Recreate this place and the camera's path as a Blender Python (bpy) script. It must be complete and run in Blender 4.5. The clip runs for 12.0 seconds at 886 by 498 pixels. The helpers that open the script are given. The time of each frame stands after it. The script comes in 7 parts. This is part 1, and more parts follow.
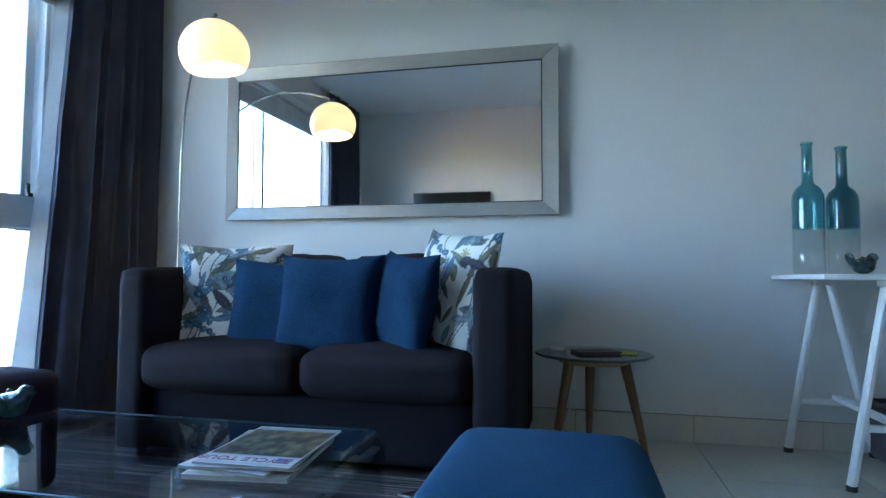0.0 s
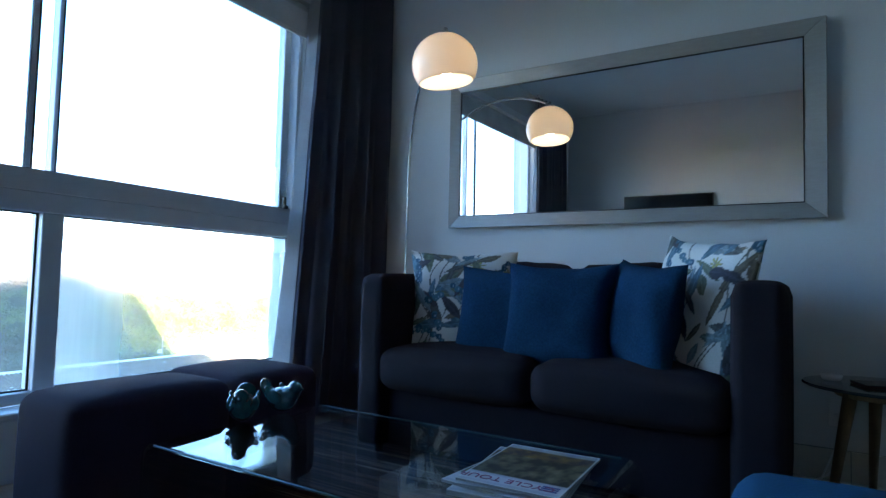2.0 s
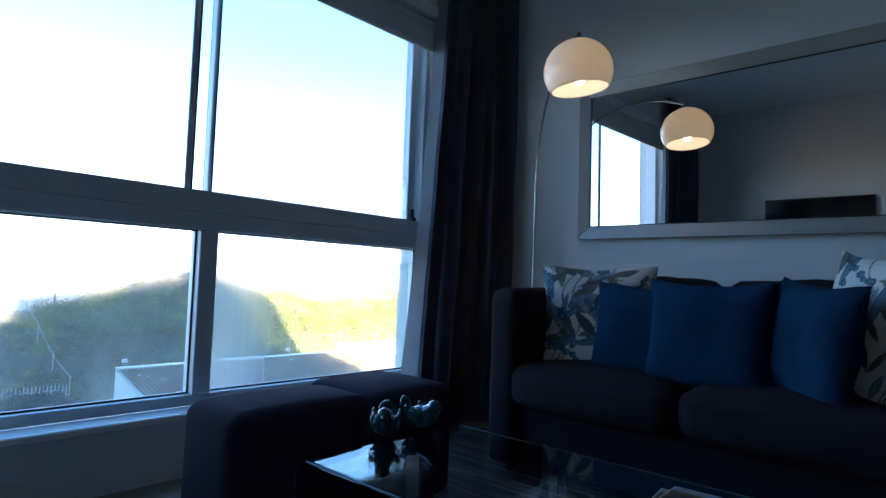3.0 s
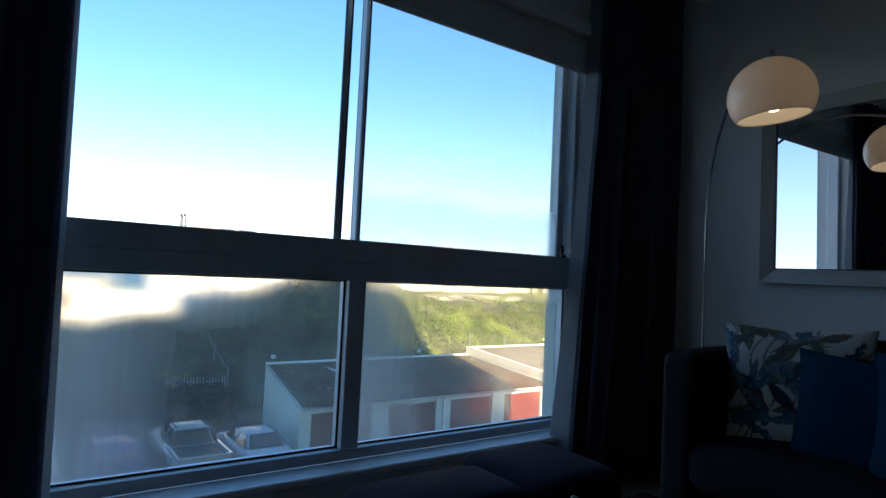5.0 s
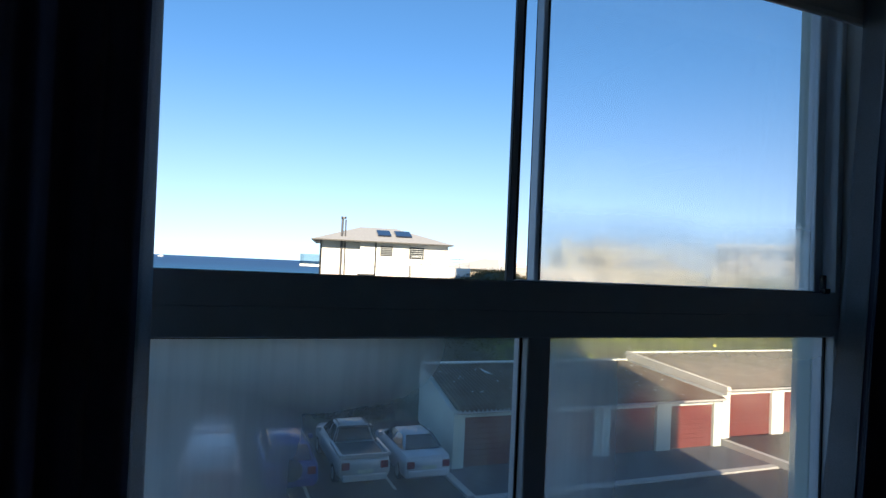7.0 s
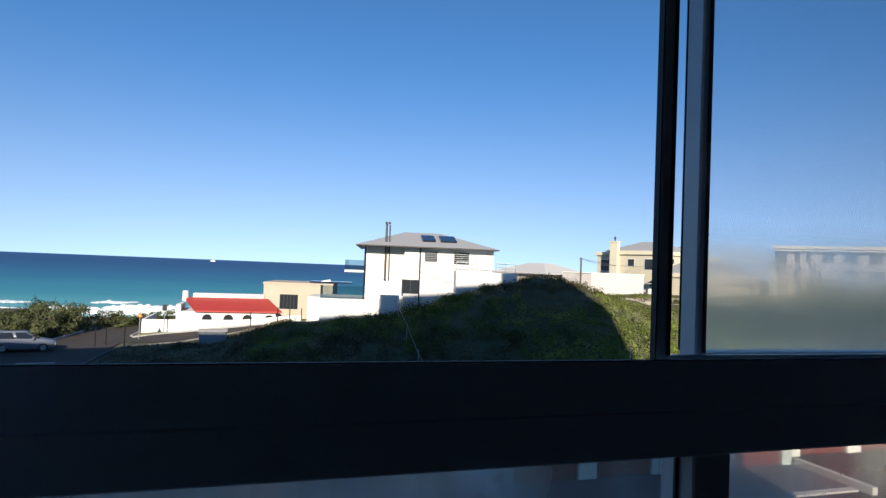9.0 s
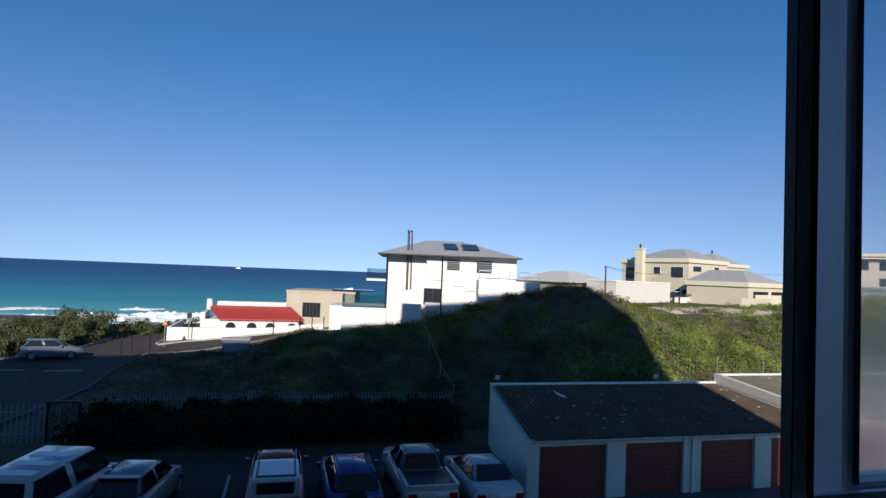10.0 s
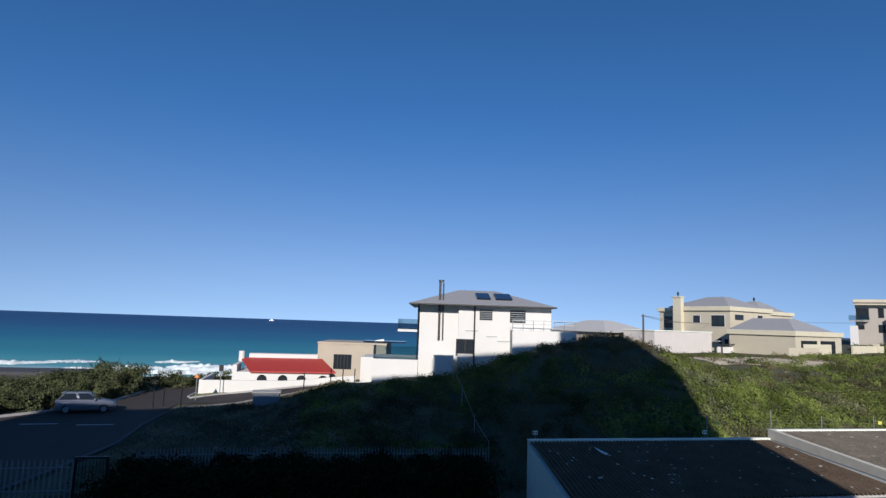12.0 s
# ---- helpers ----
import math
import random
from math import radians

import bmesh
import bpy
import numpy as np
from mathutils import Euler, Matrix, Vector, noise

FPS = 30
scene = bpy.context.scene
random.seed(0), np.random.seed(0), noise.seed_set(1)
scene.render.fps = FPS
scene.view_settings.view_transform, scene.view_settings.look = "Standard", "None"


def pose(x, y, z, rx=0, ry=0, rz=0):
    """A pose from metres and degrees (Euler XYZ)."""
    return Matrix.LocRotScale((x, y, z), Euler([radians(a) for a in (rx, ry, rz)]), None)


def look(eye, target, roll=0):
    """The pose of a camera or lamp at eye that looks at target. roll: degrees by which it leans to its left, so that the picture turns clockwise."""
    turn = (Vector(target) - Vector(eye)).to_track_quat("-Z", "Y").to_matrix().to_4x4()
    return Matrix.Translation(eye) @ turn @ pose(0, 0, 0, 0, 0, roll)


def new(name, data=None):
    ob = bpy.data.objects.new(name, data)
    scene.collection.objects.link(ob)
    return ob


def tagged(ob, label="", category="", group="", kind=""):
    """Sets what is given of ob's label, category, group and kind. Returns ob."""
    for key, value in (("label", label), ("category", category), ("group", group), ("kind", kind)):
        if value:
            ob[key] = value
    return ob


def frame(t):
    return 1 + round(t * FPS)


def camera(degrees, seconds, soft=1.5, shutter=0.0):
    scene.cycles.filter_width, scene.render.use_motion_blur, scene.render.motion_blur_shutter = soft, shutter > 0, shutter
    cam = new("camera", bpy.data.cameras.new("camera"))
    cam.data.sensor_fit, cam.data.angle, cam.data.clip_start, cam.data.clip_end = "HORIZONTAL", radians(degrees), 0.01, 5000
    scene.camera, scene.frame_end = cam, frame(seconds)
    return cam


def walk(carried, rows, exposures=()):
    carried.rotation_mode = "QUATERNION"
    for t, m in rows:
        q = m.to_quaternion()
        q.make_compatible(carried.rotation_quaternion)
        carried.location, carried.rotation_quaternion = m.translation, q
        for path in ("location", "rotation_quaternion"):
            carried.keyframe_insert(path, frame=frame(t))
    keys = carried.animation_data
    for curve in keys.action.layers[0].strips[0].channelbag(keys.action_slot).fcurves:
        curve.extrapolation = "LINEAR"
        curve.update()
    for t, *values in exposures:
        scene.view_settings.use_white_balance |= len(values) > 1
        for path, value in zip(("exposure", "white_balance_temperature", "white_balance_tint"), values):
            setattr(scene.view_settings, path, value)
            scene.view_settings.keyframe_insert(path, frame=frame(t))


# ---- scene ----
cam = camera(73.7, 12.0, soft=1.4)
PATH = [
    (0, (0.722, -0.218, 0.806), (0.276, 1.729, 0.908), 0.3),
    (0.5, (0.667, -0.216, 0.804), (0.069, 1.689, 0.91), 0.6),
    (1, (0.619, -0.207, 0.807), (-0.128, 1.645, 0.915), 1.0),
    (1.5, (0.577, -0.185, 0.805), (-0.318, 1.6, 0.915), 1.3),
    (2, (0.53, -0.177, 0.824), (-0.515, 1.525, 0.933), 1.5),
    (2.5, (0.473, -0.187, 0.85), (-0.728, 1.408, 0.961), 1.9),
    (3, (0.418, -0.191, 0.874), (-0.927, 1.285, 0.984), 2.1),
    (3.5, (0.375, -0.185, 0.914), (-1.079, 1.183, 1.023), 2.2),
    (5.5, (0.052, -0.111, 1.205), (-1.652, 0.933, 1.278), 2.6),
    (6, (-0.105, -0.063, 1.272), (-1.9, 0.818, 1.328), 2.3),
    (6.5, (-0.356, 0.033, 1.285), (-2.207, 0.79, 1.342), 2.7),
    (7, (-0.58, 0.117, 1.309), (-2.446, 0.834, 1.364), 2.6),
    (8.8, (-1.291, 0.266, 1.422), (-3.203, 0.848, 1.483), 2.4),
    (9, (-1.359, 0.289, 1.429), (-3.273, 0.865, 1.49), 2.3),
    (9.5, (-1.618, 0.407, 1.467), (-3.54, 0.954, 1.531), 2.2),
    (9.7, (-1.697, 0.433, 1.493), (-3.624, 0.964, 1.563), 2.2),
    (10, (-1.728, 0.399, 1.541), (-3.662, 0.901, 1.623), 2.3),
    (10.3, (-1.82, 0.376, 1.542), (-3.757, 0.865, 1.642), 2.1),
    (10.5, (-1.865, 0.398, 1.524), (-3.804, 0.873, 1.64), 2.1),
    (11, (-2.05, 0.398, 1.537), (-3.99, 0.86, 1.694), 2.1),
    (11.5, (-2.238, 0.435, 1.533), (-4.179, 0.875, 1.735), 2.0),
    (12, (-2.295, 0.49, 1.5), (-4.241, 0.881, 1.748), 1.9),
]
EXPOSURE = [(0, 6.04, 9700, 10), (1.0, 5.6, 9000, 10), (2.0, 4.87, 8200, 10), (3.0, 4.05, 7800, 10), (3.7, 3.4, 7800, 10), (5.3, 2.27, 8500, 10), (6.5, 1.78, 8100, 10), (7.2, 1.48, 7800, 10), (8.8, 0.95, 7100, 12), (9.5, 0.68, 6800, 12), (10.0, 0.47, 6500, 13), (12.0, 0.22, 6200, 14)]
walk(cam, [(t, look(eye, target, roll)) for t, eye, target, roll in PATH],
     exposures=EXPOSURE)

# ---- light ----
SUN_EL, SUN_AZ = 22.0, 12.0      # the sun stands behind the building, over the land
world = bpy.data.worlds.new("sky")
scene.world = world
world.use_nodes = True
wn = world.node_tree.nodes
sky = wn.new("ShaderNodeTexSky")
sky.sky_type, sky.sun_disc = "NISHITA", False
sky.sun_elevation, sky.sun_rotation = radians(SUN_EL), radians(90 + SUN_AZ)
sky.air_density, sky.dust_density, sky.ozone_density = 0.8, 0.0, 3.5
coord, lift = wn.new("ShaderNodeTexCoord"), wn.new("ShaderNodeVectorMath")
lift.inputs[1].default_value = (0, 0, 0.13)      # a clear sky, without the low sun's yellow rim
world.node_tree.links.new(coord.outputs["Generated"], lift.inputs[0])
world.node_tree.links.new(lift.outputs[0], sky.inputs[0])
# deep blue above, paler in the sea haze at the rim
above, rim, haze, height, split = wn.new("ShaderNodeHueSaturation"), wn.new("ShaderNodeHueSaturation"), wn.new("ShaderNodeMixRGB"), wn.new("ShaderNodeMapRange"), wn.new("ShaderNodeSeparateXYZ")
above.inputs["Saturation"].default_value, above.inputs["Value"].default_value = 1.19, 1.11
rim.inputs["Saturation"].default_value, rim.inputs["Value"].default_value = 0.92, 0.93
height.interpolation_type = "SMOOTHSTEP"
height.inputs["From Min"].default_value, height.inputs["From Max"].default_value = -0.02, 0.36
sl = world.node_tree.links
sl.new(coord.outputs["Generated"], split.inputs[0]), sl.new(split.outputs["Z"], height.inputs[0]), sl.new(height.outputs[0], haze.inputs[0])
for q in (rim, above):
    sl.new(sky.outputs[0], q.inputs["Color"])
sl.new(rim.outputs[0], haze.inputs[1]), sl.new(above.outputs[0], haze.inputs[2]), sl.new(haze.outputs[0], wn["Background"].inputs[0])
wn["Background"].inputs[1].default_value = 0.098
sun = new("sun", bpy.data.lights.new("sun", "SUN"))
sun.data.energy, sun.data.angle, sun.data.color = 4.5, radians(0.5), (1.0, 0.93, 0.82)
sun.matrix_world = look((math.cos(radians(SUN_EL)) * math.cos(radians(-SUN_AZ)) * 50,
                         math.cos(radians(SUN_EL)) * math.sin(radians(-SUN_AZ)) * 50,
                         math.sin(radians(SUN_EL)) * 50), (0, 0, 0))

# ---- materials ----
def mat(name, color, rough=0.6, metal=0.0, var=0.12, scale=6.0, fine=90.0, bump=0.15, spec=0.5, coat=0.0, second=None, edge=0.5, stretch=(1, 1, 1), per_piece=0.0):
    """A surface with coarse and fine variation of its colour, and a fine relief."""
    m = bpy.data.materials.new(name)
    m.use_nodes = True
    n, l = m.node_tree.nodes, m.node_tree.links
    b = n["Principled BSDF"]
    b.inputs["Roughness"].default_value, b.inputs["Metallic"].default_value = rough, metal
    b.inputs["Specular IOR Level"].default_value, b.inputs["Coat Weight"].default_value = spec, coat
    tc, mp = n.new("ShaderNodeTexCoord"), n.new("ShaderNodeMapping")
    mp.inputs["Scale"].default_value = stretch
    l.new(tc.outputs["Object"], mp.inputs[0])
    coarse, grain = n.new("ShaderNodeTexNoise"), n.new("ShaderNodeTexNoise")
    coarse.inputs["Scale"].default_value, coarse.inputs["Detail"].default_value = scale, 5
    grain.inputs["Scale"].default_value, grain.inputs["Detail"].default_value = fine, 3
    l.new(mp.outputs[0], coarse.inputs["Vector"]), l.new(mp.outputs[0], grain.inputs["Vector"])
    add = n.new("ShaderNodeMath")
    add.operation = "ADD"
    l.new(coarse.outputs[0], add.inputs[0]), l.new(grain.outputs[0], add.inputs[1])
    ramp = n.new("ShaderNodeValToRGB")
    lo, hi = [c * (1 - var) for c in color], [min(1, c * (1 + var)) for c in color]
    if second:
        lo = second
    ramp.color_ramp.elements[0].color, ramp.color_ramp.elements[1].color = (*lo, 1), (*hi, 1)
    ramp.color_ramp.elements[0].position, ramp.color_ramp.elements[1].position = edge - 0.2, edge + 0.2
    half = n.new("ShaderNodeMath")
    half.operation = "MULTIPLY"
    half.inputs[1].default_value = 0.5
    l.new(add.outputs[0], half.inputs[0]), l.new(half.outputs[0], ramp.inputs[0])
    out = ramp.outputs[0]
    if per_piece:
        info, hsv, rng = n.new("ShaderNodeObjectInfo"), n.new("ShaderNodeHueSaturation"), n.new("ShaderNodeMapRange")
        rng.inputs["To Min"].default_value, rng.inputs["To Max"].default_value = 1 - per_piece, 1 + per_piece
        l.new(info.outputs["Random"], rng.inputs[0]), l.new(rng.outputs[0], hsv.inputs["Value"]), l.new(out, hsv.inputs["Color"])
        out = hsv.outputs[0]
    l.new(out, b.inputs["Base Color"])
    if bump:
        bp = n.new("ShaderNodeBump")
        bp.inputs["Strength"].default_value, bp.inputs["Distance"].default_value = bump, 0.01
        l.new(half.outputs[0], bp.inputs["Height"]), l.new(bp.outputs[0], b.inputs["Normal"])
    return m


def weave(name, color, scale, rough=0.9, bump=0.4, sheen=0.3, var=0.2):
    """Woven cloth: threads both ways over a mottled ground."""
    m = mat(name, color, rough, var=var, scale=5, fine=scale * 0.8, bump=0)
    n, l = m.node_tree.nodes, m.node_tree.links
    b = n["Principled BSDF"]
    b.inputs["Sheen Weight"].default_value = sheen
    b.inputs["Specular IOR Level"].default_value = 0.08
    tc = n["Texture Coordinate"]
    h = None
    for axis in ("X", "Z"):
        w = n.new("ShaderNodeTexWave")
        w.bands_direction = axis
        w.inputs["Scale"].default_value, w.inputs["Distortion"].default_value = scale, 1.5
        l.new(tc.outputs["Object"], w.inputs["Vector"])
        if h is None:
            h = w.outputs["Fac"]
        else:
            a = n.new("ShaderNodeMath")
            l.new(h, a.inputs[0]), l.new(w.outputs["Fac"], a.inputs[1])
            h = a.outputs[0]
    bp = n.new("ShaderNodeBump")
    bp.inputs["Strength"].default_value, bp.inputs["Distance"].default_value = bump, 0.003
    l.new(h, bp.inputs["Height"]), l.new(bp.outputs[0], b.inputs["Normal"])
    return m


def pane_material(name, tint=(1, 1, 1), shine=0.025):
    """Clear glass that mirrors a little."""
    m = bpy.data.materials.new(name)
    m.use_nodes = True
    n, l = m.node_tree.nodes, m.node_tree.links
    n.remove(n["Principled BSDF"])
    out = n["Material Output"]
    clear, gloss, mix = n.new("ShaderNodeBsdfTransparent"), n.new("ShaderNodeBsdfGlossy"), n.new("ShaderNodeMixShader")
    clear.inputs[0].default_value = (*tint, 1)
    gloss.inputs["Roughness"].default_value = 0.02
    lw, pw, sc = n.new("ShaderNodeLayerWeight"), n.new("ShaderNodeMath"), n.new("ShaderNodeMath")
    pw.operation, sc.operation = "POWER", "MULTIPLY_ADD"
    pw.inputs[1].default_value, sc.inputs[1].default_value, sc.inputs[2].default_value = 4.0, 0.75, shine
    l.new(lw.outputs["Facing"], pw.inputs[0]), l.new(pw.outputs[0], sc.inputs[0])
    l.new(sc.outputs[0], mix.inputs[0]), l.new(clear.outputs[0], mix.inputs[1]), l.new(gloss.outputs[0], mix.inputs[2])
    l.new(mix.outputs[0], out.inputs[0])
    return m


def misted(name, zones, haze, streaks, sway_by, through_share):
    """Window glass under a mist of fine drops. Each zone is (thickness, (axis, clear end, full end), ...); haze lies over all of it."""
    m = pane_material(name)
    n, l = m.node_tree.nodes, m.node_tree.links
    out = n["Material Output"]
    glass = out.inputs[0].links[0].from_socket
    def calc(op, a, b):
        q = n.new("ShaderNodeMath")
        q.operation = op
        for k, v in enumerate((a, b)):
            if isinstance(v, (int, float)):
                q.inputs[k].default_value = v
            else:
                l.new(v, q.inputs[k])
        return q.outputs[0]
    tc, sep, cloud = n.new("ShaderNodeTexCoord"), n.new("ShaderNodeSeparateXYZ"), n.new("ShaderNodeTexNoise")
    l.new(tc.outputs["Object"], sep.inputs[0]), l.new(tc.outputs["Object"], cloud.inputs["Vector"])
    cloud.inputs["Scale"].default_value, cloud.inputs["Detail"].default_value = 2.6, 3
    sway = calc("MULTIPLY", calc("SUBTRACT", cloud.outputs[0], 0.5), sway_by)
    total = None
    for zone in zones:
        value = zone[0]
        for axis_name, a, b in zone[1:]:
            r = n.new("ShaderNodeMapRange")
            r.interpolation_type = "SMOOTHSTEP"
            lo, hi = min(a, b), max(a, b)
            r.inputs["From Min"].default_value, r.inputs["From Max"].default_value = lo, hi
            r.inputs["To Min"].default_value, r.inputs["To Max"].default_value = (0, 1) if a < b else (1, 0)
            l.new(calc("ADD", sep.outputs[axis_name], sway), r.inputs[0])
            value = calc("MULTIPLY", r.outputs[0], value)
        total = value if total is None else calc("MAXIMUM", total, value)
    mp, run, rr = n.new("ShaderNodeMapping"), n.new("ShaderNodeTexNoise"), n.new("ShaderNodeMapRange")
    mp.inputs["Scale"].default_value = (30, 30, 2.2)
    run.inputs["Scale"].default_value, run.inputs["Detail"].default_value = 1.0, 3
    l.new(tc.outputs["Object"], mp.inputs[0]), l.new(mp.outputs[0], run.inputs["Vector"])
    rr.inputs["From Min"].default_value, rr.inputs["From Max"].default_value, rr.inputs["To Min"].default_value = 0.35, 0.6, 1 - streaks
    l.new(run.outputs[0], rr.inputs[0])
    total = calc("MAXIMUM", calc("MULTIPLY", total, rr.outputs[0]), haze)
    scatter_all, blur, veil, mix = n.new("ShaderNodeBsdfTranslucent"), n.new("ShaderNodeBsdfRefraction"), n.new("ShaderNodeMixShader"), n.new("ShaderNodeMixShader")
    scatter_all.inputs[0].default_value, blur.inputs[0].default_value = (0.86, 0.9, 0.88, 1), (0.95, 0.97, 0.96, 1)
    blur.inputs["Roughness"].default_value, blur.inputs["IOR"].default_value = 0.33, 1.09
    veil.inputs[0].default_value = through_share
    l.new(scatter_all.outputs[0], veil.inputs[1]), l.new(blur.outputs[0], veil.inputs[2])
    l.new(total, mix.inputs[0]), l.new(glass, mix.inputs[1]), l.new(veil.outputs[0], mix.inputs[2])
    l.new(mix.outputs[0], out.inputs[0])
    return m


def painted(name, rough=0.85, attr="print", bump=0.25):
    """Cloth or paper whose print is held in the mesh's colour attribute."""
    m = bpy.data.materials.new(name)
    m.use_nodes = True
    n, l = m.node_tree.nodes, m.node_tree.links
    b = n["Principled BSDF"]
    b.inputs["Roughness"].default_value = rough
    at = n.new("ShaderNodeVertexColor")
    at.layer_name = attr
    tc, no, mx, bp = n.new("ShaderNodeTexCoord"), n.new("ShaderNodeTexNoise"), n.new("ShaderNodeMixRGB"), n.new("ShaderNodeBump")
    no.inputs["Scale"].default_value = 160
    l.new(tc.outputs["Object"], no.inputs["Vector"])
    mx.blend_type = "OVERLAY"
    mx.inputs[0].default_value = 0.25
    l.new(at.outputs[0], mx.inputs[1]), l.new(no.outputs[0], mx.inputs[2]), l.new(mx.outputs[0], b.inputs["Base Color"])
    bp.inputs["Strength"].default_value, bp.inputs["Distance"].default_value = bump, 0.004
    l.new(no.outputs[0], bp.inputs["Height"]), l.new(bp.outputs[0], b.inputs["Normal"])
    return m


def glow(name, color, power):
    m = mat(name, color, 0.4, bump=0)
    b = m.node_tree.nodes["Principled BSDF"]
    b.inputs["Emission Color"].default_value, b.inputs["Emission Strength"].default_value = (*color, 1), power
    return m


WALL = mat("wall_paint", (0.66, 0.66, 0.65), 0.75, var=0.04, scale=1.2, fine=220, bump=0.08)
CEIL = mat("ceiling_paint", (0.78, 0.78, 0.76), 0.85, var=0.03, scale=2, bump=0.05)
TILE = mat("cream_tile", (0.62, 0.58, 0.5), 0.22, var=0.06, scale=3, fine=40, bump=0.02, per_piece=0.04)
GROUT = mat("grout", (0.3, 0.28, 0.25), 0.9, var=0.2)
ALU = mat("powder_coated_aluminium", (0.58, 0.61, 0.64), 0.45, 0.2, var=0.06, scale=12, fine=200, bump=0.04)
RUBBER = mat("black_rubber", (0.02, 0.02, 0.022), 0.6, var=0.2)
CURTAIN = weave("charcoal_curtain", (0.19, 0.195, 0.245), 320, sheen=0.05)
LINING = weave("pale_lining", (0.55, 0.56, 0.58), 320, sheen=0.1)
SOFA = weave("charcoal_upholstery", (0.023, 0.019, 0.025), 260, sheen=0.02, bump=0.5)
OTTO = weave("aubergine_upholstery", (0.033, 0.024, 0.044), 260, sheen=0.03, bump=0.5)
POUF = weave("blue_wool", (0.003, 0.08, 0.165), 240, sheen=0.0, bump=0.4)
DENIM = weave("blue_linen", (0.0025, 0.056, 0.125), 150, sheen=0.0, bump=0.7, var=0.35)
FLORAL = painted("printed_linen")
CHROME = mat("brushed_steel", (0.6, 0.6, 0.6), 0.22, 1.0, var=0.08, scale=20, fine=150, bump=0.03)
SILVER = mat("silver_leaf_frame", (0.34, 0.325, 0.3), 0.4, 0.3, var=0.1, scale=14, fine=120, bump=0.12, stretch=(1, 1, 6))
BLACK = mat("black_lip", (0.012, 0.012, 0.012), 0.4, var=0.2)
MIRROR = bpy.data.materials.new("mirror")
MIRROR.use_nodes = True
_b = MIRROR.node_tree.nodes["Principled BSDF"]
_b.inputs["Base Color"].default_value, _b.inputs["Metallic"].default_value, _b.inputs["Roughness"].default_value = (0.87, 0.89, 0.88, 1), 1.0, 0.0
WOOD = mat("oak_leg", (0.34, 0.2, 0.09), 0.45, var=0.3, scale=6, fine=60, bump=0.1, stretch=(8, 8, 1))
WHITE = mat("white_lacquer", (0.78, 0.79, 0.8), 0.35, var=0.04, scale=8, bump=0.03)
SCREEN = mat("dark_screen", (0.006, 0.006, 0.007), 0.12, var=0.2, bump=0)
PLASTIC = mat("black_plastic", (0.012, 0.012, 0.013), 0.35, var=0.2, bump=0.05)
WHITE_PLASTIC = mat("white_plastic", (0.75, 0.75, 0.73), 0.4, var=0.04, bump=0.02)
BLIND = weave("grey_blind_cloth", (0.66, 0.66, 0.65), 300, sheen=0.0, bump=0.2)
GLASS_CLEAR = pane_material("window_glass")
GLASS_FOG = misted("misted_window_glass", [(0.66, ("Y", 0.24, -0.45)), (0.8, ("Z", 0.02, 0.36), ("Y", 0.68, -0.05))], 0.17, 0.08, 0.12, 0.74)
# The top zone and haze mix real mist with an added lens-glare veil.
GLASS_SIDE = misted("half_misted_glare_glass", [(0.5, ("Y", 0.0, -0.72)), (0.34, ("Z", 0.06, 0.42))], 0.18, 0.06, 0.1, 0.7)
GLASS_HALF = misted("sash_misted_glass", [(0.72, ("Z", -0.3, -0.47))], 0.06, 0.03, 0.08, 0.62)
TABLE_GLASS = pane_material("table_glass", tint=(0.86, 0.9, 0.9), shine=0.035)
BOTTLE_TEAL = pane_material("teal_bottle_glass", tint=(0.42, 0.8, 0.83), shine=0.05)
BOTTLE_CLEAR = pane_material("clear_bottle_glass", tint=(0.95, 0.97, 0.97), shine=0.06)
TEAL_GLAZE = mat("teal_glaze", (0.004, 0.075, 0.085), 0.08, var=0.4, scale=25, bump=0.02, coat=0.6)


def shade_material():
    m = bpy.data.materials.new("opal_shade")
    m.use_nodes = True
    n, l = m.node_tree.nodes, m.node_tree.links
    b, out = n["Principled BSDF"], n["Material Output"]
    b.inputs["Base Color"].default_value, b.inputs["Roughness"].default_value = (0.85, 0.8, 0.74, 1), 0.18
    tr, mx = n.new("ShaderNodeBsdfTranslucent"), n.new("ShaderNodeMixShader")
    tr.inputs[0].default_value = (0.95, 0.89, 0.82, 1)
    mx.inputs[0].default_value = 0.38
    l.new(b.outputs[0], mx.inputs[1]), l.new(tr.outputs[0], mx.inputs[2]), l.new(mx.outputs[0], out.inputs[0])
    return m


SHADE = shade_material()
BULB = glow("warm_bulb", (1.0, 0.89, 0.76), 0.85)

# ---- mesh helpers ----
def link_mesh(name, bm, material, parent=None, smooth=False, m=None):
    me = bpy.data.meshes.new(name)
    bmesh.ops.recalc_face_normals(bm, faces=bm.faces)
    bm.to_mesh(me)
    bm.free()
    for q in (material if isinstance(material, (list, tuple)) else [material]):
        me.materials.append(q)
    if smooth:
        for p in me.polygons:
            p.use_smooth = True
    ob = new(name, me)
    if parent is not None:
        ob.parent = parent
    if m is not None:
        ob.matrix_basis = m
    return ob


def part(name, bm, material, parent, label="", smooth=False):
    ob = link_mesh(name, bm, material, parent, smooth)
    return tagged(ob, label=label)


def thing(name, label, category, at=(0, 0, 0), turn=0, group="", tilt=(0, 0)):
    ob = new(name)
    ob.empty_display_size = 0.1
    ob.matrix_basis = pose(*at, tilt[0], tilt[1], turn)
    return tagged(ob, label, category, group, "thing")


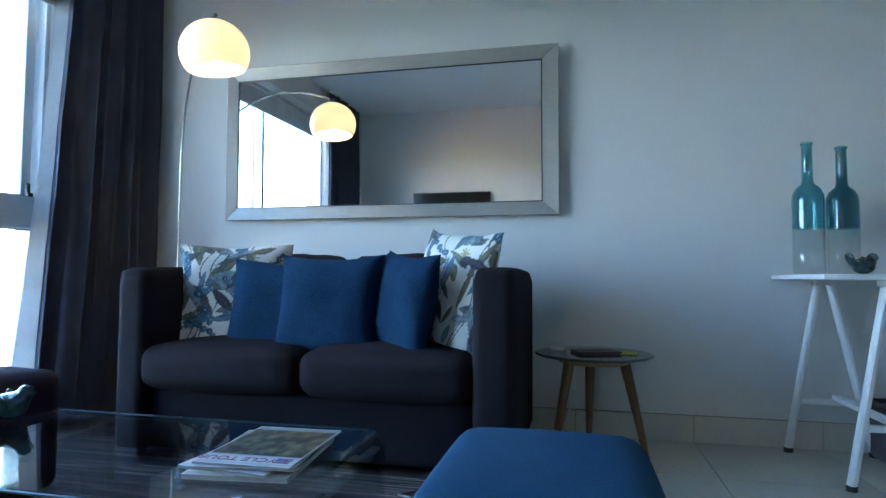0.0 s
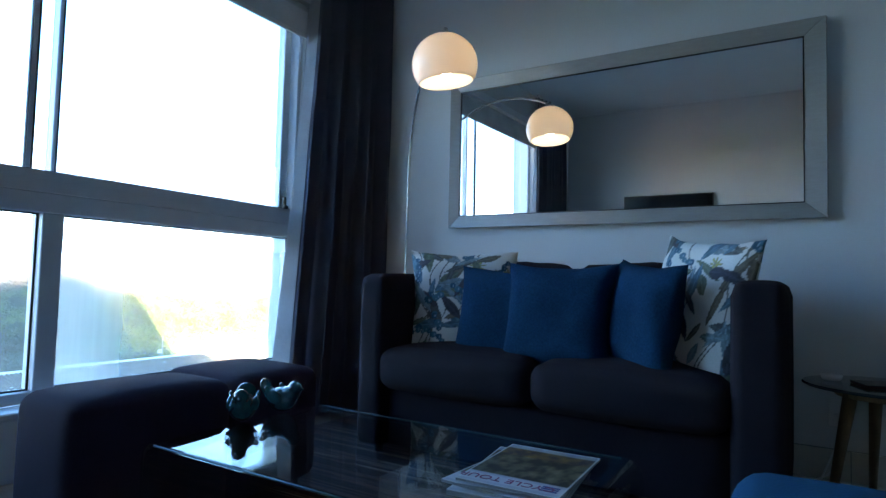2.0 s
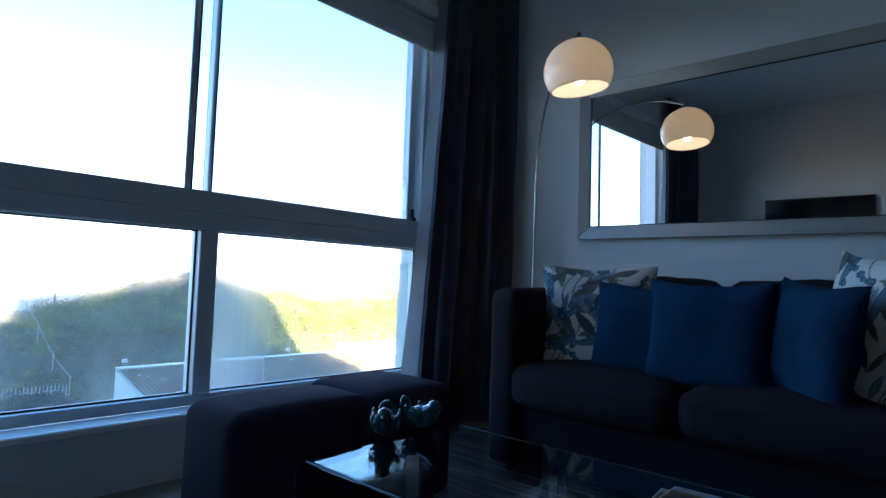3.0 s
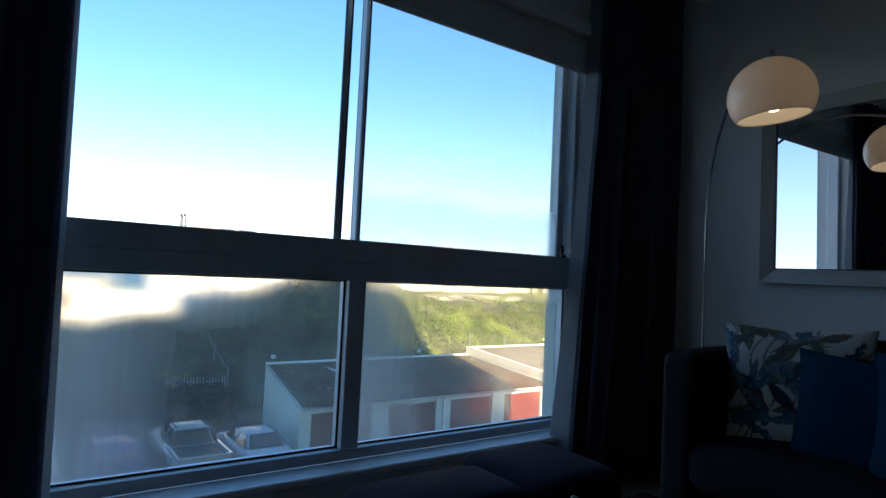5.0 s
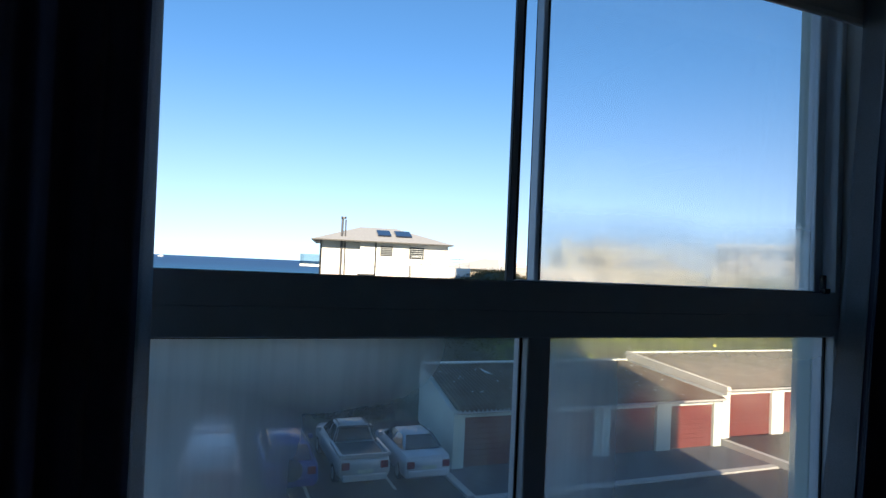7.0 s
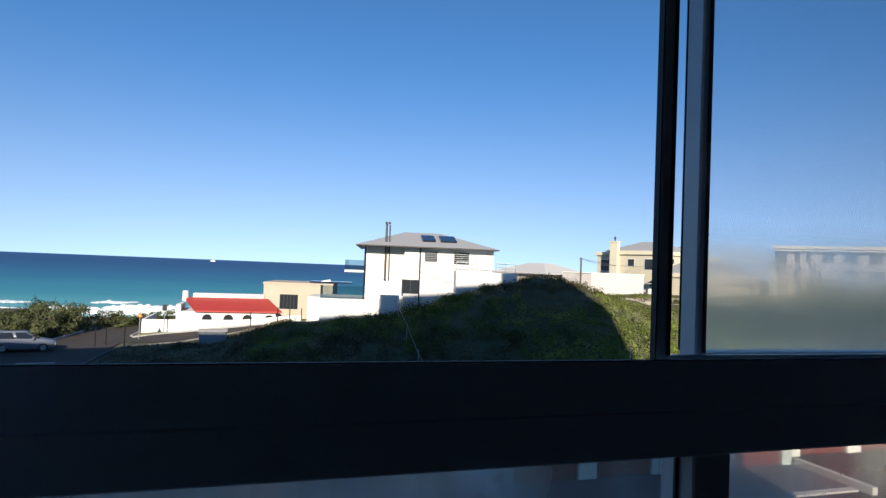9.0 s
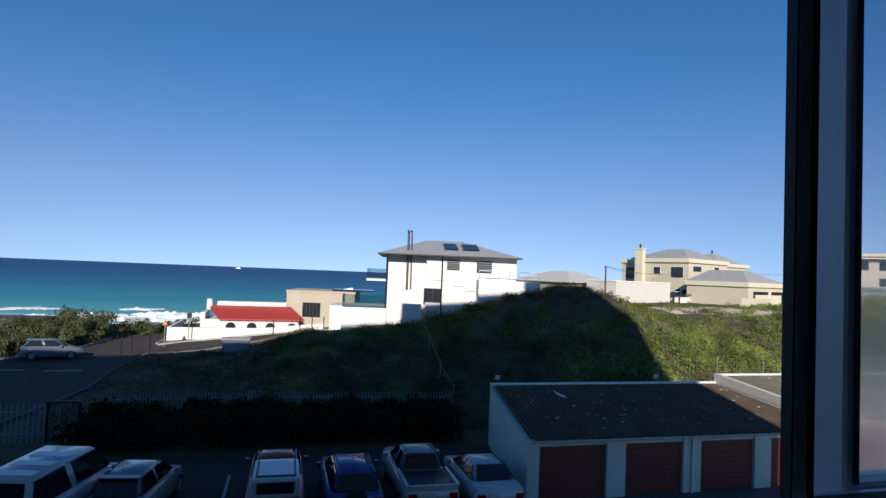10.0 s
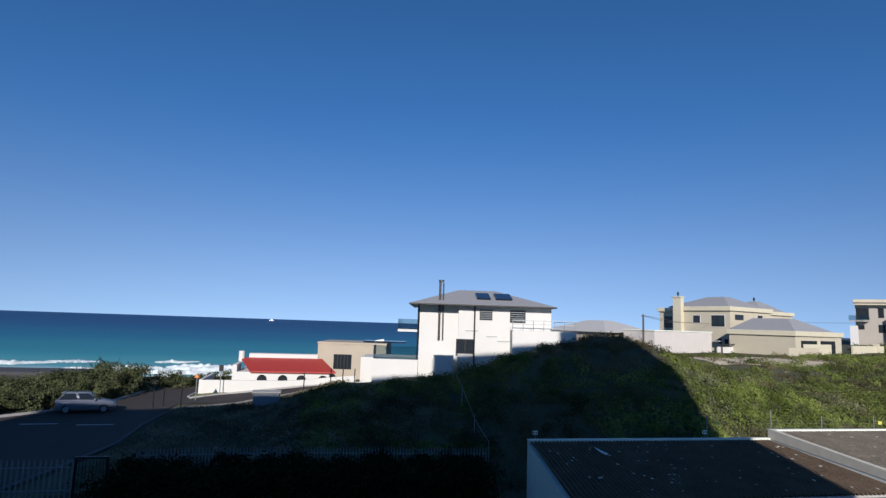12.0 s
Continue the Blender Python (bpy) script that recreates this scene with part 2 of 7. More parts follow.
def structure(name, bm, material, label, category, smooth=False, parent=None):
    ob = link_mesh(name, bm, material, parent, smooth)
    return tagged(ob, label, category, "", "structure")


def box(x0, x1, y0, y1, z0, z1, bevel=0.0, seg=2, bm=None):
    bm = bm or bmesh.new()
    v = [bm.verts.new(p) for p in ((x0, y0, z0), (x1, y0, z0), (x1, y1, z0), (x0, y1, z0), (x0, y0, z1), (x1, y0, z1), (x1, y1, z1), (x0, y1, z1))]
    f = [bm.faces.new([v[i] for i in q]) for q in ((3, 2, 1, 0), (4, 5, 6, 7), (0, 1, 5, 4), (1, 2, 6, 5), (2, 3, 7, 6), (3, 0, 4, 7))]
    if bevel:
        edges = list({e for q in f for e in q.edges})
        bmesh.ops.bevel(bm, geom=edges, offset=bevel, segments=seg, affect="EDGES", profile=0.5)
    return bm


def boxes(*rows):
    bm = bmesh.new()
    for r in rows:
        box(*r, bm=bm)
    return bm


def rod(p0, p1, r0, r1=None, n=12, bm=None):
    """A round bar from p0 to p1, capped."""
    bm = bm or bmesh.new()
    r1 = r0 if r1 is None else r1
    p0, p1 = Vector(p0), Vector(p1)
    z = (p1 - p0).normalized()
    x = z.orthogonal().normalized()
    y = z.cross(x)
    rings = [[bm.verts.new(p + r * (math.cos(a) * x + math.sin(a) * y)) for a in (i * math.tau / n for i in range(n))] for p, r in ((p0, r0), (p1, r1))]
    for i in range(n):
        bm.faces.new((rings[0][i], rings[0][(i + 1) % n], rings[1][(i + 1) % n], rings[1][i]))
    bm.faces.new(rings[0][::-1]), bm.faces.new(rings[1])
    return bm


def tube(points, r, n=10, bm=None):
    """A bar bent along points."""
    bm = bm or bmesh.new()
    pts = [Vector(p) for p in points]
    side = None
    rings = []
    for i, p in enumerate(pts):
        d = (pts[min(i + 1, len(pts) - 1)] - pts[max(i - 1, 0)]).normalized()
        side = d.orthogonal().normalized() if side is None else (side - d * side.dot(d)).normalized()
        up = d.cross(side)
        rr = r(i / (len(pts) - 1)) if callable(r) else r
        rings.append([bm.verts.new(p + rr * (math.cos(a) * side + math.sin(a) * up)) for a in (k * math.tau / n for k in range(n))])
    for a, b in zip(rings, rings[1:]):
        for k in range(n):
            bm.faces.new((a[k], a[(k + 1) % n], b[(k + 1) % n], b[k]))
    bm.faces.new(rings[0][::-1]), bm.faces.new(rings[-1])
    return bm


def lathe(profile, n=32, bm=None, at=(0, 0, 0)):
    """A body of revolution about z; profile of (radius, height)."""
    bm = bm or bmesh.new()
    rings = []
    for r, z in profile:
        if r < 1e-6:
            rings.append([bm.verts.new((at[0], at[1], at[2] + z))])
        else:
            rings.append([bm.verts.new((at[0] + r * math.cos(a), at[1] + r * math.sin(a), at[2] + z)) for a in (k * math.tau / n for k in range(n))])
    for a, b in zip(rings, rings[1:]):
        for k in range(n):
            if len(a) == 1 and len(b) == 1:
                continue
            if len(a) == 1:
                bm.faces.new((a[0], b[(k + 1) % n], b[k]))
            elif len(b) == 1:
                bm.faces.new((a[k], a[(k + 1) % n], b[0]))
            else:
                bm.faces.new((a[k], a[(k + 1) % n], b[(k + 1) % n], b[k]))
    return bm


def soft_box(size, radius, n=14, puff=(0, 0, 0), sag=0.0, centre=(0, 0, 0), wrinkle=0.0):
    """An upholstered block: rounded edges, faces swollen by puff."""
    bm = bmesh.new()
    bmesh.ops.create_cube(bm, size=2)
    bmesh.ops.subdivide_edges(bm, edges=bm.edges, cuts=n, use_grid_fill=True)
    h = [s / 2 for s in size]
    for v in bm.verts:
        u = v.co.copy()
        p = Vector([u[i] * h[i] for i in range(3)])
        inner = Vector([max(-(h[i] - radius), min(h[i] - radius, p[i])) for i in range(3)])
        d = p - inner
        if d.length > 1e-6:
            p = inner + d.normalized() * radius
        for i in range(3):
            a, b = (i + 1) % 3, (i + 2) % 3
            p[i] += (1 if u[i] > 0 else -1) * abs(u[i]) ** 3 * puff[i] * (1 - u[a] ** 2) * (1 - u[b] ** 2)
        p.z -= sag * (1 - u[0] ** 2) * (1 - u[1] ** 2) * (u[2] > 0)
        if wrinkle:
            p += wrinkle * noise.noise_vector(p * 9 + Vector(centre))
        v.co = p + Vector(centre)
    return bm


def pillow(w, h, t, n=24, pinch=0.1, colour=None, crumple=0.012, seed=0.0):
    """A stuffed square cushion in its own xz plane, with drawn-out corners."""
    bm = bmesh.new()
    lay = bm.loops.layers.float_color.new("print") if colour else None
    sides = []
    for s in (1, -1):
        grid = []
        for j in range(n + 1):
            row = []
            for i in range(n + 1):
                u, v = i / n * 2 - 1, j / n * 2 - 1
                x = u * w / 2 * (1 - pinch * (1 - v * v))
                z = v * h / 2 * (1 - pinch * (1 - u * u))
                fat = max(0.0, (1 - u ** 4) * (1 - v ** 4)) ** 0.6
                y = s * t / 2 * fat
                q = noise.noise_vector(Vector((x * 6 + seed, z * 6, s * 2.0 + seed))) * crumple
                if (i in (0, n) or j in (0, n)) and s == -1:
                    row.append(sides[0][j][i])
                else:
                    row.append(bm.verts.new((x + q.x, y + q.y * 1.5, z + q.z + h / 2)))
            grid.append(row)
        sides.append(grid)
        for j in range(n):
            for i in range(n):
                vs = [grid[j][i], grid[j][i + 1], grid[j + 1][i + 1], grid[j + 1][i]]
                f = bm.faces.new(vs)
                if colour:
                    for lp, (a, b) in zip(f.loops, ((i, j), (i + 1, j), (i + 1, j + 1), (i, j + 1))):
                        lp[lay] = (*colour(a / n, b / n, s), 1)
    return bm

# ---- the room ----
FLOOR, CEILING = -0.03, 2.98
XW, XE, YB, YM = -2.2, 5.2, -1.3, 3.12      # window wall, far wall, back wall, mirror wall (inner faces)
XO = -2.52                                   # outer face of the window wall
WY0, WY1, WZ0, WZ1 = -0.29, 2.62, 0.25, 2.62  # window opening
GROUND = -6.1
TOP, MID, TOWER = 15.1, 16.3, 17.2           # roof edges of the building and of its taller parts
MINT = mat("mint_plaster", (0.5, 0.57, 0.5), 0.85, var=0.1, scale=2, fine=120, bump=0.2)

structure("wall_west", boxes((XO, XW, -30, WY0, GROUND - 1, TOP), (XO, XW, WY1, 12.5, GROUND - 1, TOP),
                             (XO, XW, WY0, WY1, GROUND - 1, WZ0 - 0.03), (XO, XW, WY0, WY1, WZ1, TOP)), WALL, "light grey plastered outer wall round the big window", "wall")
structure("mint_render", boxes((XO - 0.02, XO, WY1, 12.5, GROUND, TOP), (XO - 0.02, XO, -30, WY0, GROUND, TOP), (XO - 0.02, -2.45, WY1 - 0.012, WY1, WZ0, WZ1), (XO - 0.02, XO, WY0, WY1, GROUND, WZ0 - 0.06), (XO - 0.02, XO, WY0, WY1, WZ1, TOP)), MINT, "mint green exterior render beside the window", "wall")
structure("wall_north", box(XW, XE + 0.2, YM, YM + 0.2, FLOOR, CEILING), WALL, "plain light grey painted wall behind the sofa", "wall")
structure("wall_south", box(XW, XE + 0.2, YB - 0.2, YB, FLOOR, CEILING), WALL, "plain light painted wall with the television", "wall")
structure("wall_east", box(XE, XE + 0.2, YB, YM, FLOOR, CEILING), WALL, "plain light painted end wall", "wall")
structure("ceiling", box(XW, XE + 0.2, YB - 0.2, YM + 0.2, CEILING, CEILING + 0.2), CEIL, "flat white painted ceiling", "ceiling")
# the rest of the building, closed all round
structure("building_walls", boxes((9.5, 9.8, -30, 12.5, GROUND - 1, TOP), (XW, 9.5, 12.2, 12.5, GROUND - 1, TOWER), (XW, 9.5, -30, -29.7, GROUND - 1, TOP),
                                  (XW, 9.5, -29.7, -0.4, TOP - 0.2, TOP), (XO, 9.8, -0.4, 8.5, MID - 0.2, MID), (XO, 9.8, 8.5, 12.5, TOWER - 0.2, TOWER), (XO, XW, -0.4, 8.5, TOP, MID - 0.2), (XO, XW, 8.5, 12.5, TOP, TOWER - 0.2),
                                  (9.5, 9.8, -0.4, 8.5, TOP, MID - 0.2), (9.5, 9.8, 8.5, 12.5, TOP, TOWER - 0.2), (XW, 9.5, -0.4, -0.2, TOP, MID - 0.2), (XW, 9.5, 8.5, 8.7, MID, TOWER - 0.2)), MINT, "plain rendered walls and roof of the apartment building", "wall")

floor = structure("floor", box(XW, XE, YB, YM, FLOOR - 0.2, FLOOR - 0.004), GROUT, "cream floor tiles with thin dark joints", "floor")
skirting = structure("baseboard", box(XW + 0.001, XE, YM - 0.012, YM, FLOOR, FLOOR + 0.135), GROUT, "cream tile skirting along the wall", "baseboard")

# ---- window ----
window = tagged(new("window_1"), "large aluminium window, upper sashes slid open, lower panes misted", "window", "", "structure")
FX0, FX1 = -2.43, -2.33                     # depth of the frame
MUL = 1.155                                  # mullion
def bar(name, rows, material=ALU, bevel=0.004, label=""):
    bm = bmesh.new()
    for r in rows:
        box(*r, bm=bm)
    if bevel:
        bmesh.ops.bevel(bm, geom=list(bm.edges), offset=bevel, segments=1, affect="EDGES")
    return part(name, bm, material, window, label)


bar("window_frame", [(FX0, FX1, WY0, WY0 + 0.05, WZ0, WZ1)])
bar("window_frame", [(FX0, FX1, WY1 - 0.03, WY1, WZ0, WZ1)])
bar("window_frame", [(FX0, FX1, WY0 + 0.05, WY1 - 0.03, WZ0, WZ0 + 0.05)])
bar("window_frame", [(FX0, FX1, WY0 + 0.05, WY1 - 0.03, WZ1 - 0.06, WZ1)])
bar("transom", [(FX0 - 0.01, FX1 + 0.005, WY0 + 0.05, WY1 - 0.03, 1.08, 1.17)], label="wide aluminium transom")
bar("sash_track", [(FX0 - 0.01, -2.395, WY0 + 0.05, WY1 - 0.03, 1.17, 1.198), (-2.336, FX1 + 0.005, WY0 + 0.05, WY1 - 0.03, 1.17, 1.266)], bevel=0.002, label="grooved aluminium sliding track")
# Black strips over the track top: its shade is put into their colour.
bar("black_strip", [(-2.394, -2.337, WY0 + 0.05, 1.02, 1.17, 1.2), (-2.335, FX1 + 0.004, WY0 + 0.05, 2.58, 1.2661, 1.268)], RUBBER, 0, "black strips standing in for shade on the track")
bar("mullion", [(FX0, FX1, MUL - 0.045, MUL + 0.045, WZ0 + 0.05, 1.08)])
for y0, y1, material in ((WY0 + 0.05, MUL - 0.045, GLASS_FOG), (MUL + 0.045, WY1 - 0.03, GLASS_SIDE)):
    pane = link_mesh("pane", box(-0.003, 0.003, -(y1 - y0) / 2, (y1 - y0) / 2, -0.39, 0.39), material, window)
    pane.location = (-2.385, (y0 + y1) / 2, 0.69)
    pane.visible_shadow = False
    bar("gasket", [(-2.379, -2.372, y0, y0 + 0.008, 0.3, 1.08), (-2.379, -2.372, y1 - 0.008, y1, 0.3, 1.08), (-2.379, -2.372, y0 + 0.008, y1 - 0.008, 0.3, 0.308), (-2.379, -2.372, y0 + 0.008, y1 - 0.008, 1.072, 1.08)], RUBBER, 0)
# two sliding sashes, both parked in the half nearest the mirror wall
for x, hx, y0, y1, st, zs, material in ((-2.362, 0.009, 1.034, 2.535, 0.03, 1.25, GLASS_CLEAR), (-2.413, 0.026, 1.155, 2.58, 0.023, 1.2, GLASS_HALF)):
    bar("sash", [(x - hx, x + hx, y0, y0 + st, zs, 2.555)], label="sliding sash stile")
    bar("sash", [(x - hx, x + hx, y1 - 0.045, y1, zs, 2.555)])
    bar("sash", [(x - hx, x + hx, y0 + st, y1 - 0.045, zs, 1.272)])
    bar("sash", [(x - hx, x + hx, y0 + st, y1 - 0.045, 2.52, 2.555)])
    bar("gasket", [(x + hx, x + hx + 0.003, y0 + st - 0.008, y0 + st, 1.272, 2.52), (x - hx - 0.003, x - hx, y0, y0 + 0.012, 1.27, 2.52)], RUBBER, 0)
    pane = link_mesh("pane", box(-0.003, 0.003, -(y1 - y0 - st - 0.045) / 2, (y1 - y0 - st - 0.045) / 2, -0.624, 0.624), material, window)
    pane.location = (x, (y0 + st + y1 - 0.045) / 2, 1.896)
    pane.visible_shadow = False
bar("black_strip", [(-2.37, -2.354, 1.0315, 1.0339, 1.255, 2.55)], RUBBER, 0, "black seal strip along the sash edge")
bar("latch", [(-2.345, -2.325, 2.505, 2.528, 1.27, 1.34), (-2.34, -2.31, 2.5, 2.533, 1.262, 1.285)], PLASTIC, 0.004, "small black sash latch")
bar("window_sill", [(FX1, XW + 0.02, WY0, WY1, WZ0 - 0.03, WZ0)], WHITE, 0.006, "painted inner sill")
structure("window_reveal", boxes((FX1, XW, WY1 - 0.002, WY1 + 0.004, WZ0, WZ1)), WALL, "painted side of the window opening", "wall")

# ---- roller blind ----
blind = thing("roller_blind", "rolled-up grey roller blind across the top of the window", "blind", (-2.24, 0, 2.36))
part("roll", rod((0, WY0 - 0.02, 0.19), (0, WY1 + 0.05, 0.19), 0.035, n=24), BLIND, blind, smooth=True)
part("cloth", box(0.03, 0.032, WY0, WY1 + 0.04, 0.02, 0.19), BLIND, blind)
part("bottom_bar", box(0.022, 0.04, WY0, WY1 + 0.04, 0.0, 0.026, 0.004), WHITE_PLASTIC, blind, "pale bottom bar")
part("bracket", box(-0.03, 0.045, WY1 + 0.052, WY1 + 0.058, 0.12, 0.3), ALU, blind)
part("cassette", box(-0.04, 0.055, WY0 - 0.04, WY1 + 0.05, 0.23, 0.31, 0.006), WHITE, blind, "white blind cassette")

# ---- curtains ----
def curtain(name, label, x, y_top, y_low, z0, z1, folds, depth, seed, lining_first, slant=0.0):
    """A hanging curtain, drawn together; y_top and y_low are its two edges at the top and at the hem."""
    ob = thing(name, label, "curtain", (x, (y_top[0] + y_top[1]) / 2, z1))
    yc = (y_top[0] + y_top[1]) / 2
    def sheet(a, b, off, rows=40, cols=150):
        bm = bmesh.new()
        grid = []
        for j in range(rows + 1):
            v = j / rows
            row = []
            for i in range(cols + 1):
                u = a + (b - a) * i / cols
                ease = v ** 1.1
                y = (y_top[0] * (1 - ease) + y_low[0] * ease) * (1 - u) + (y_top[1] * (1 - ease) + y_low[1] * ease) * u
                ph = u * folds * math.tau + seed + 0.5 * math.sin(v * 3 + u * 9 + seed)
                amp = depth * (0.75 + 0.35 * math.sin(u * 23 + seed)) * (0.8 + 0.35 * v)
                dx = amp * (math.sin(ph) + 0.25 * math.sin(2.3 * ph + 1)) + 0.01 * noise.noise(Vector((u * 8, v * 5, seed)))
                dy = 0.25 * amp * math.cos(ph)
                row.append(bm.verts.new((dx + off + slant * u, y + dy - yc, z0 - z1 + (z1 - z0) * (1 - v))))
            grid.append(row)
        for r, s in zip(grid, grid[1:]):
            for i in range(cols):
                bm.faces.new((r[i], r[i + 1], s[i + 1], s[i]))
        bmesh.ops.solidify(bm, geom=list(bm.faces), thickness=0.004)
        return bm
    part("drape", sheet(0, 1, 0.0), CURTAIN, ob, smooth=True)
    part("lining", sheet(-0.03, 0.22, -0.03, cols=50) if lining_first else sheet(0.78, 1.03, -0.03, cols=50), LINING, ob, "pale lining edge", smooth=True)
    part("heading_rail", box(-0.012, 0.012, y_top[0] - yc - 0.02, y_top[1] - yc + 0.02, 0.0, 0.03), WHITE_PLASTIC, ob, "curtain rail")
    return ob


curtain("curtain", "charcoal floor-length curtain drawn to the sofa end of the window", -2.13, (2.56, 3.07), (2.345, 3.07), FLOOR + 0.02, 2.94, 8, 0.06, 0.4, True, 0.21)
curtain("curtain", "charcoal floor-length curtain drawn to the television end of the window", -2.13, (-0.95, -0.06), (-0.95, -0.03), FLOOR + 0.02, 2.94, 10, 0.045, 1.9, False)

# ---- mirror ----
mw, mh = 2.052, 0.955
mirror = thing("wall_mirror", "wide wall mirror in a flat silver frame, leaning slightly forward", "mirror", ((0.623 - 1.429) / 2, 3.085, 1.165), tilt=(0.6, 0))
fr = 0.092
def frame_side(corners):
    bm = bmesh.new()
    front = [bm.verts.new((x, -0.018 if k in (0, 1) else -0.002, z)) for k, (x, z) in enumerate(corners)]
    back = [bm.verts.new((x, 0.02, z)) for x, z in corners]
    bm.faces.new(front)
    bm.faces.new(back[::-1])
    for k in range(4):
        bm.faces.new((front[k], back[k], back[(k + 1) % 4], front[(k + 1) % 4]))
    bmesh.ops.bevel(bm, geom=[e for e in bm.edges], offset=0.003, segments=1, affect="EDGES")
    return bm
X0, X1 = -mw / 2, mw / 2
for c in ([(X0, 0), (X1, 0), (X1 - fr, 0.076), (X0 + fr * 0.75, 0.076)], [(X1, 0), (X1, mh), (X1 - fr, mh - 0.077), (X1 - fr, 0.076)],
          [(X1, mh), (X0, mh), (X0 + fr * 0.75, mh - 0.077), (X1 - fr, mh - 0.077)], [(X0, mh), (X0, 0), (X0 + fr * 0.75, 0.076), (X0 + fr * 0.75, mh - 0.077)]):
    part("mirror_frame", frame_side(c), SILVER, mirror)
part("lip", boxes((X0 + fr * 0.75, X1 - fr, -0.003, 0.004, 0.076, 0.081), (X0 + fr * 0.75, X1 - fr, -0.003, 0.004, mh - 0.082, mh - 0.077), (X0 + fr * 0.75, X0 + fr * 0.75 + 0.005, -0.003, 0.004, 0.081, mh - 0.082), (X1 - fr - 0.005, X1 - fr, -0.003, 0.004, 0.081, mh - 0.082)), BLACK, mirror, "thin black inner lip")
part("mirror_glass", box(X0 + fr * 0.75 + 0.005, X1 - fr - 0.005, 0.003, 0.008, 0.081, mh - 0.082), MIRROR, mirror, "clear mirror glass")

# ---- television on the facing wall ----
tv = thing("television", "wide black flat television hung on the wall", "television", (-0.915, YB + 0.05, 1.25))
part("casing", box(-0.525, 0.525, -0.045, 0.0, 0, 0.62, 0.008), PLASTIC, tv)
part("screen", box(-0.512, 0.512, 0.0, 0.004, 0.02, 0.606), SCREEN, tv, "dark switched-off screen")

# ---- sofa ----
sofa = thing("sofa", "charcoal two-seat fabric sofa with high arms and loose seat cushions", "sofa", (-0.42, 2.12, FLOOR + 0.012))
SH = 0.87
L0, L1 = -0.95, 0.9     # outer ends
part("arm", soft_box((0.16, 0.92, SH - 0.035), 0.045, centre=(L0 + 0.08, 0.46, 0.035 + (SH - 0.035) / 2), puff=(0.006, 0.006, 0.01)), SOFA, sofa, smooth=True)
part("arm", soft_box((0.18, 0.92, SH - 0.035), 0.045, centre=(L1 - 0.09, 0.46, 0.035 + (SH - 0.035) / 2), puff=(0.006, 0.006, 0.01)), SOFA, sofa, smooth=True)
part("base", soft_box((L1 - L0 - 0.34, 0.84, 0.29), 0.02, centre=((L0 + L1) / 2 - 0.01, 0.48, 0.185)), SOFA, sofa, smooth=True)
part("backrest", soft_box((L1 - L0 - 0.32, 0.2, 0.72), 0.06, centre=((L0 + L1) / 2, 0.82, 0.47), puff=(0, 0, 0.01)), SOFA, sofa, smooth=True)
cx = -0.045
for a, b in ((L0 + 0.12, cx), (cx + 0.006, L1 - 0.175)):
    part("seat_cushion", soft_box((b - a, 0.74, 0.2), 0.07, centre=((a + b) / 2, 0.36, 0.415), puff=(0.004, 0.012, 0.033), wrinkle=0.004), SOFA, sofa, smooth=True)
for a, b in ((L0 + 0.17, cx - 0.01), (cx + 0.01, L1 - 0.19)):
    part("back_cushion", soft_box((b - a, 0.18, 0.46), 0.07, centre=((a + b) / 2, 0.66, 0.71), puff=(0.0, 0.03, 0.018), wrinkle=0.012), SOFA, sofa, smooth=True)
for x in (L0 + 0.1, L1 - 0.1):
    for y in (0.08, 0.84):
        part("foot", lathe([(0.0, 0), (0.022, 0), (0.028, 0.05), (0, 0.05)], 12, at=(x, y, 0)), BLACK, sofa)

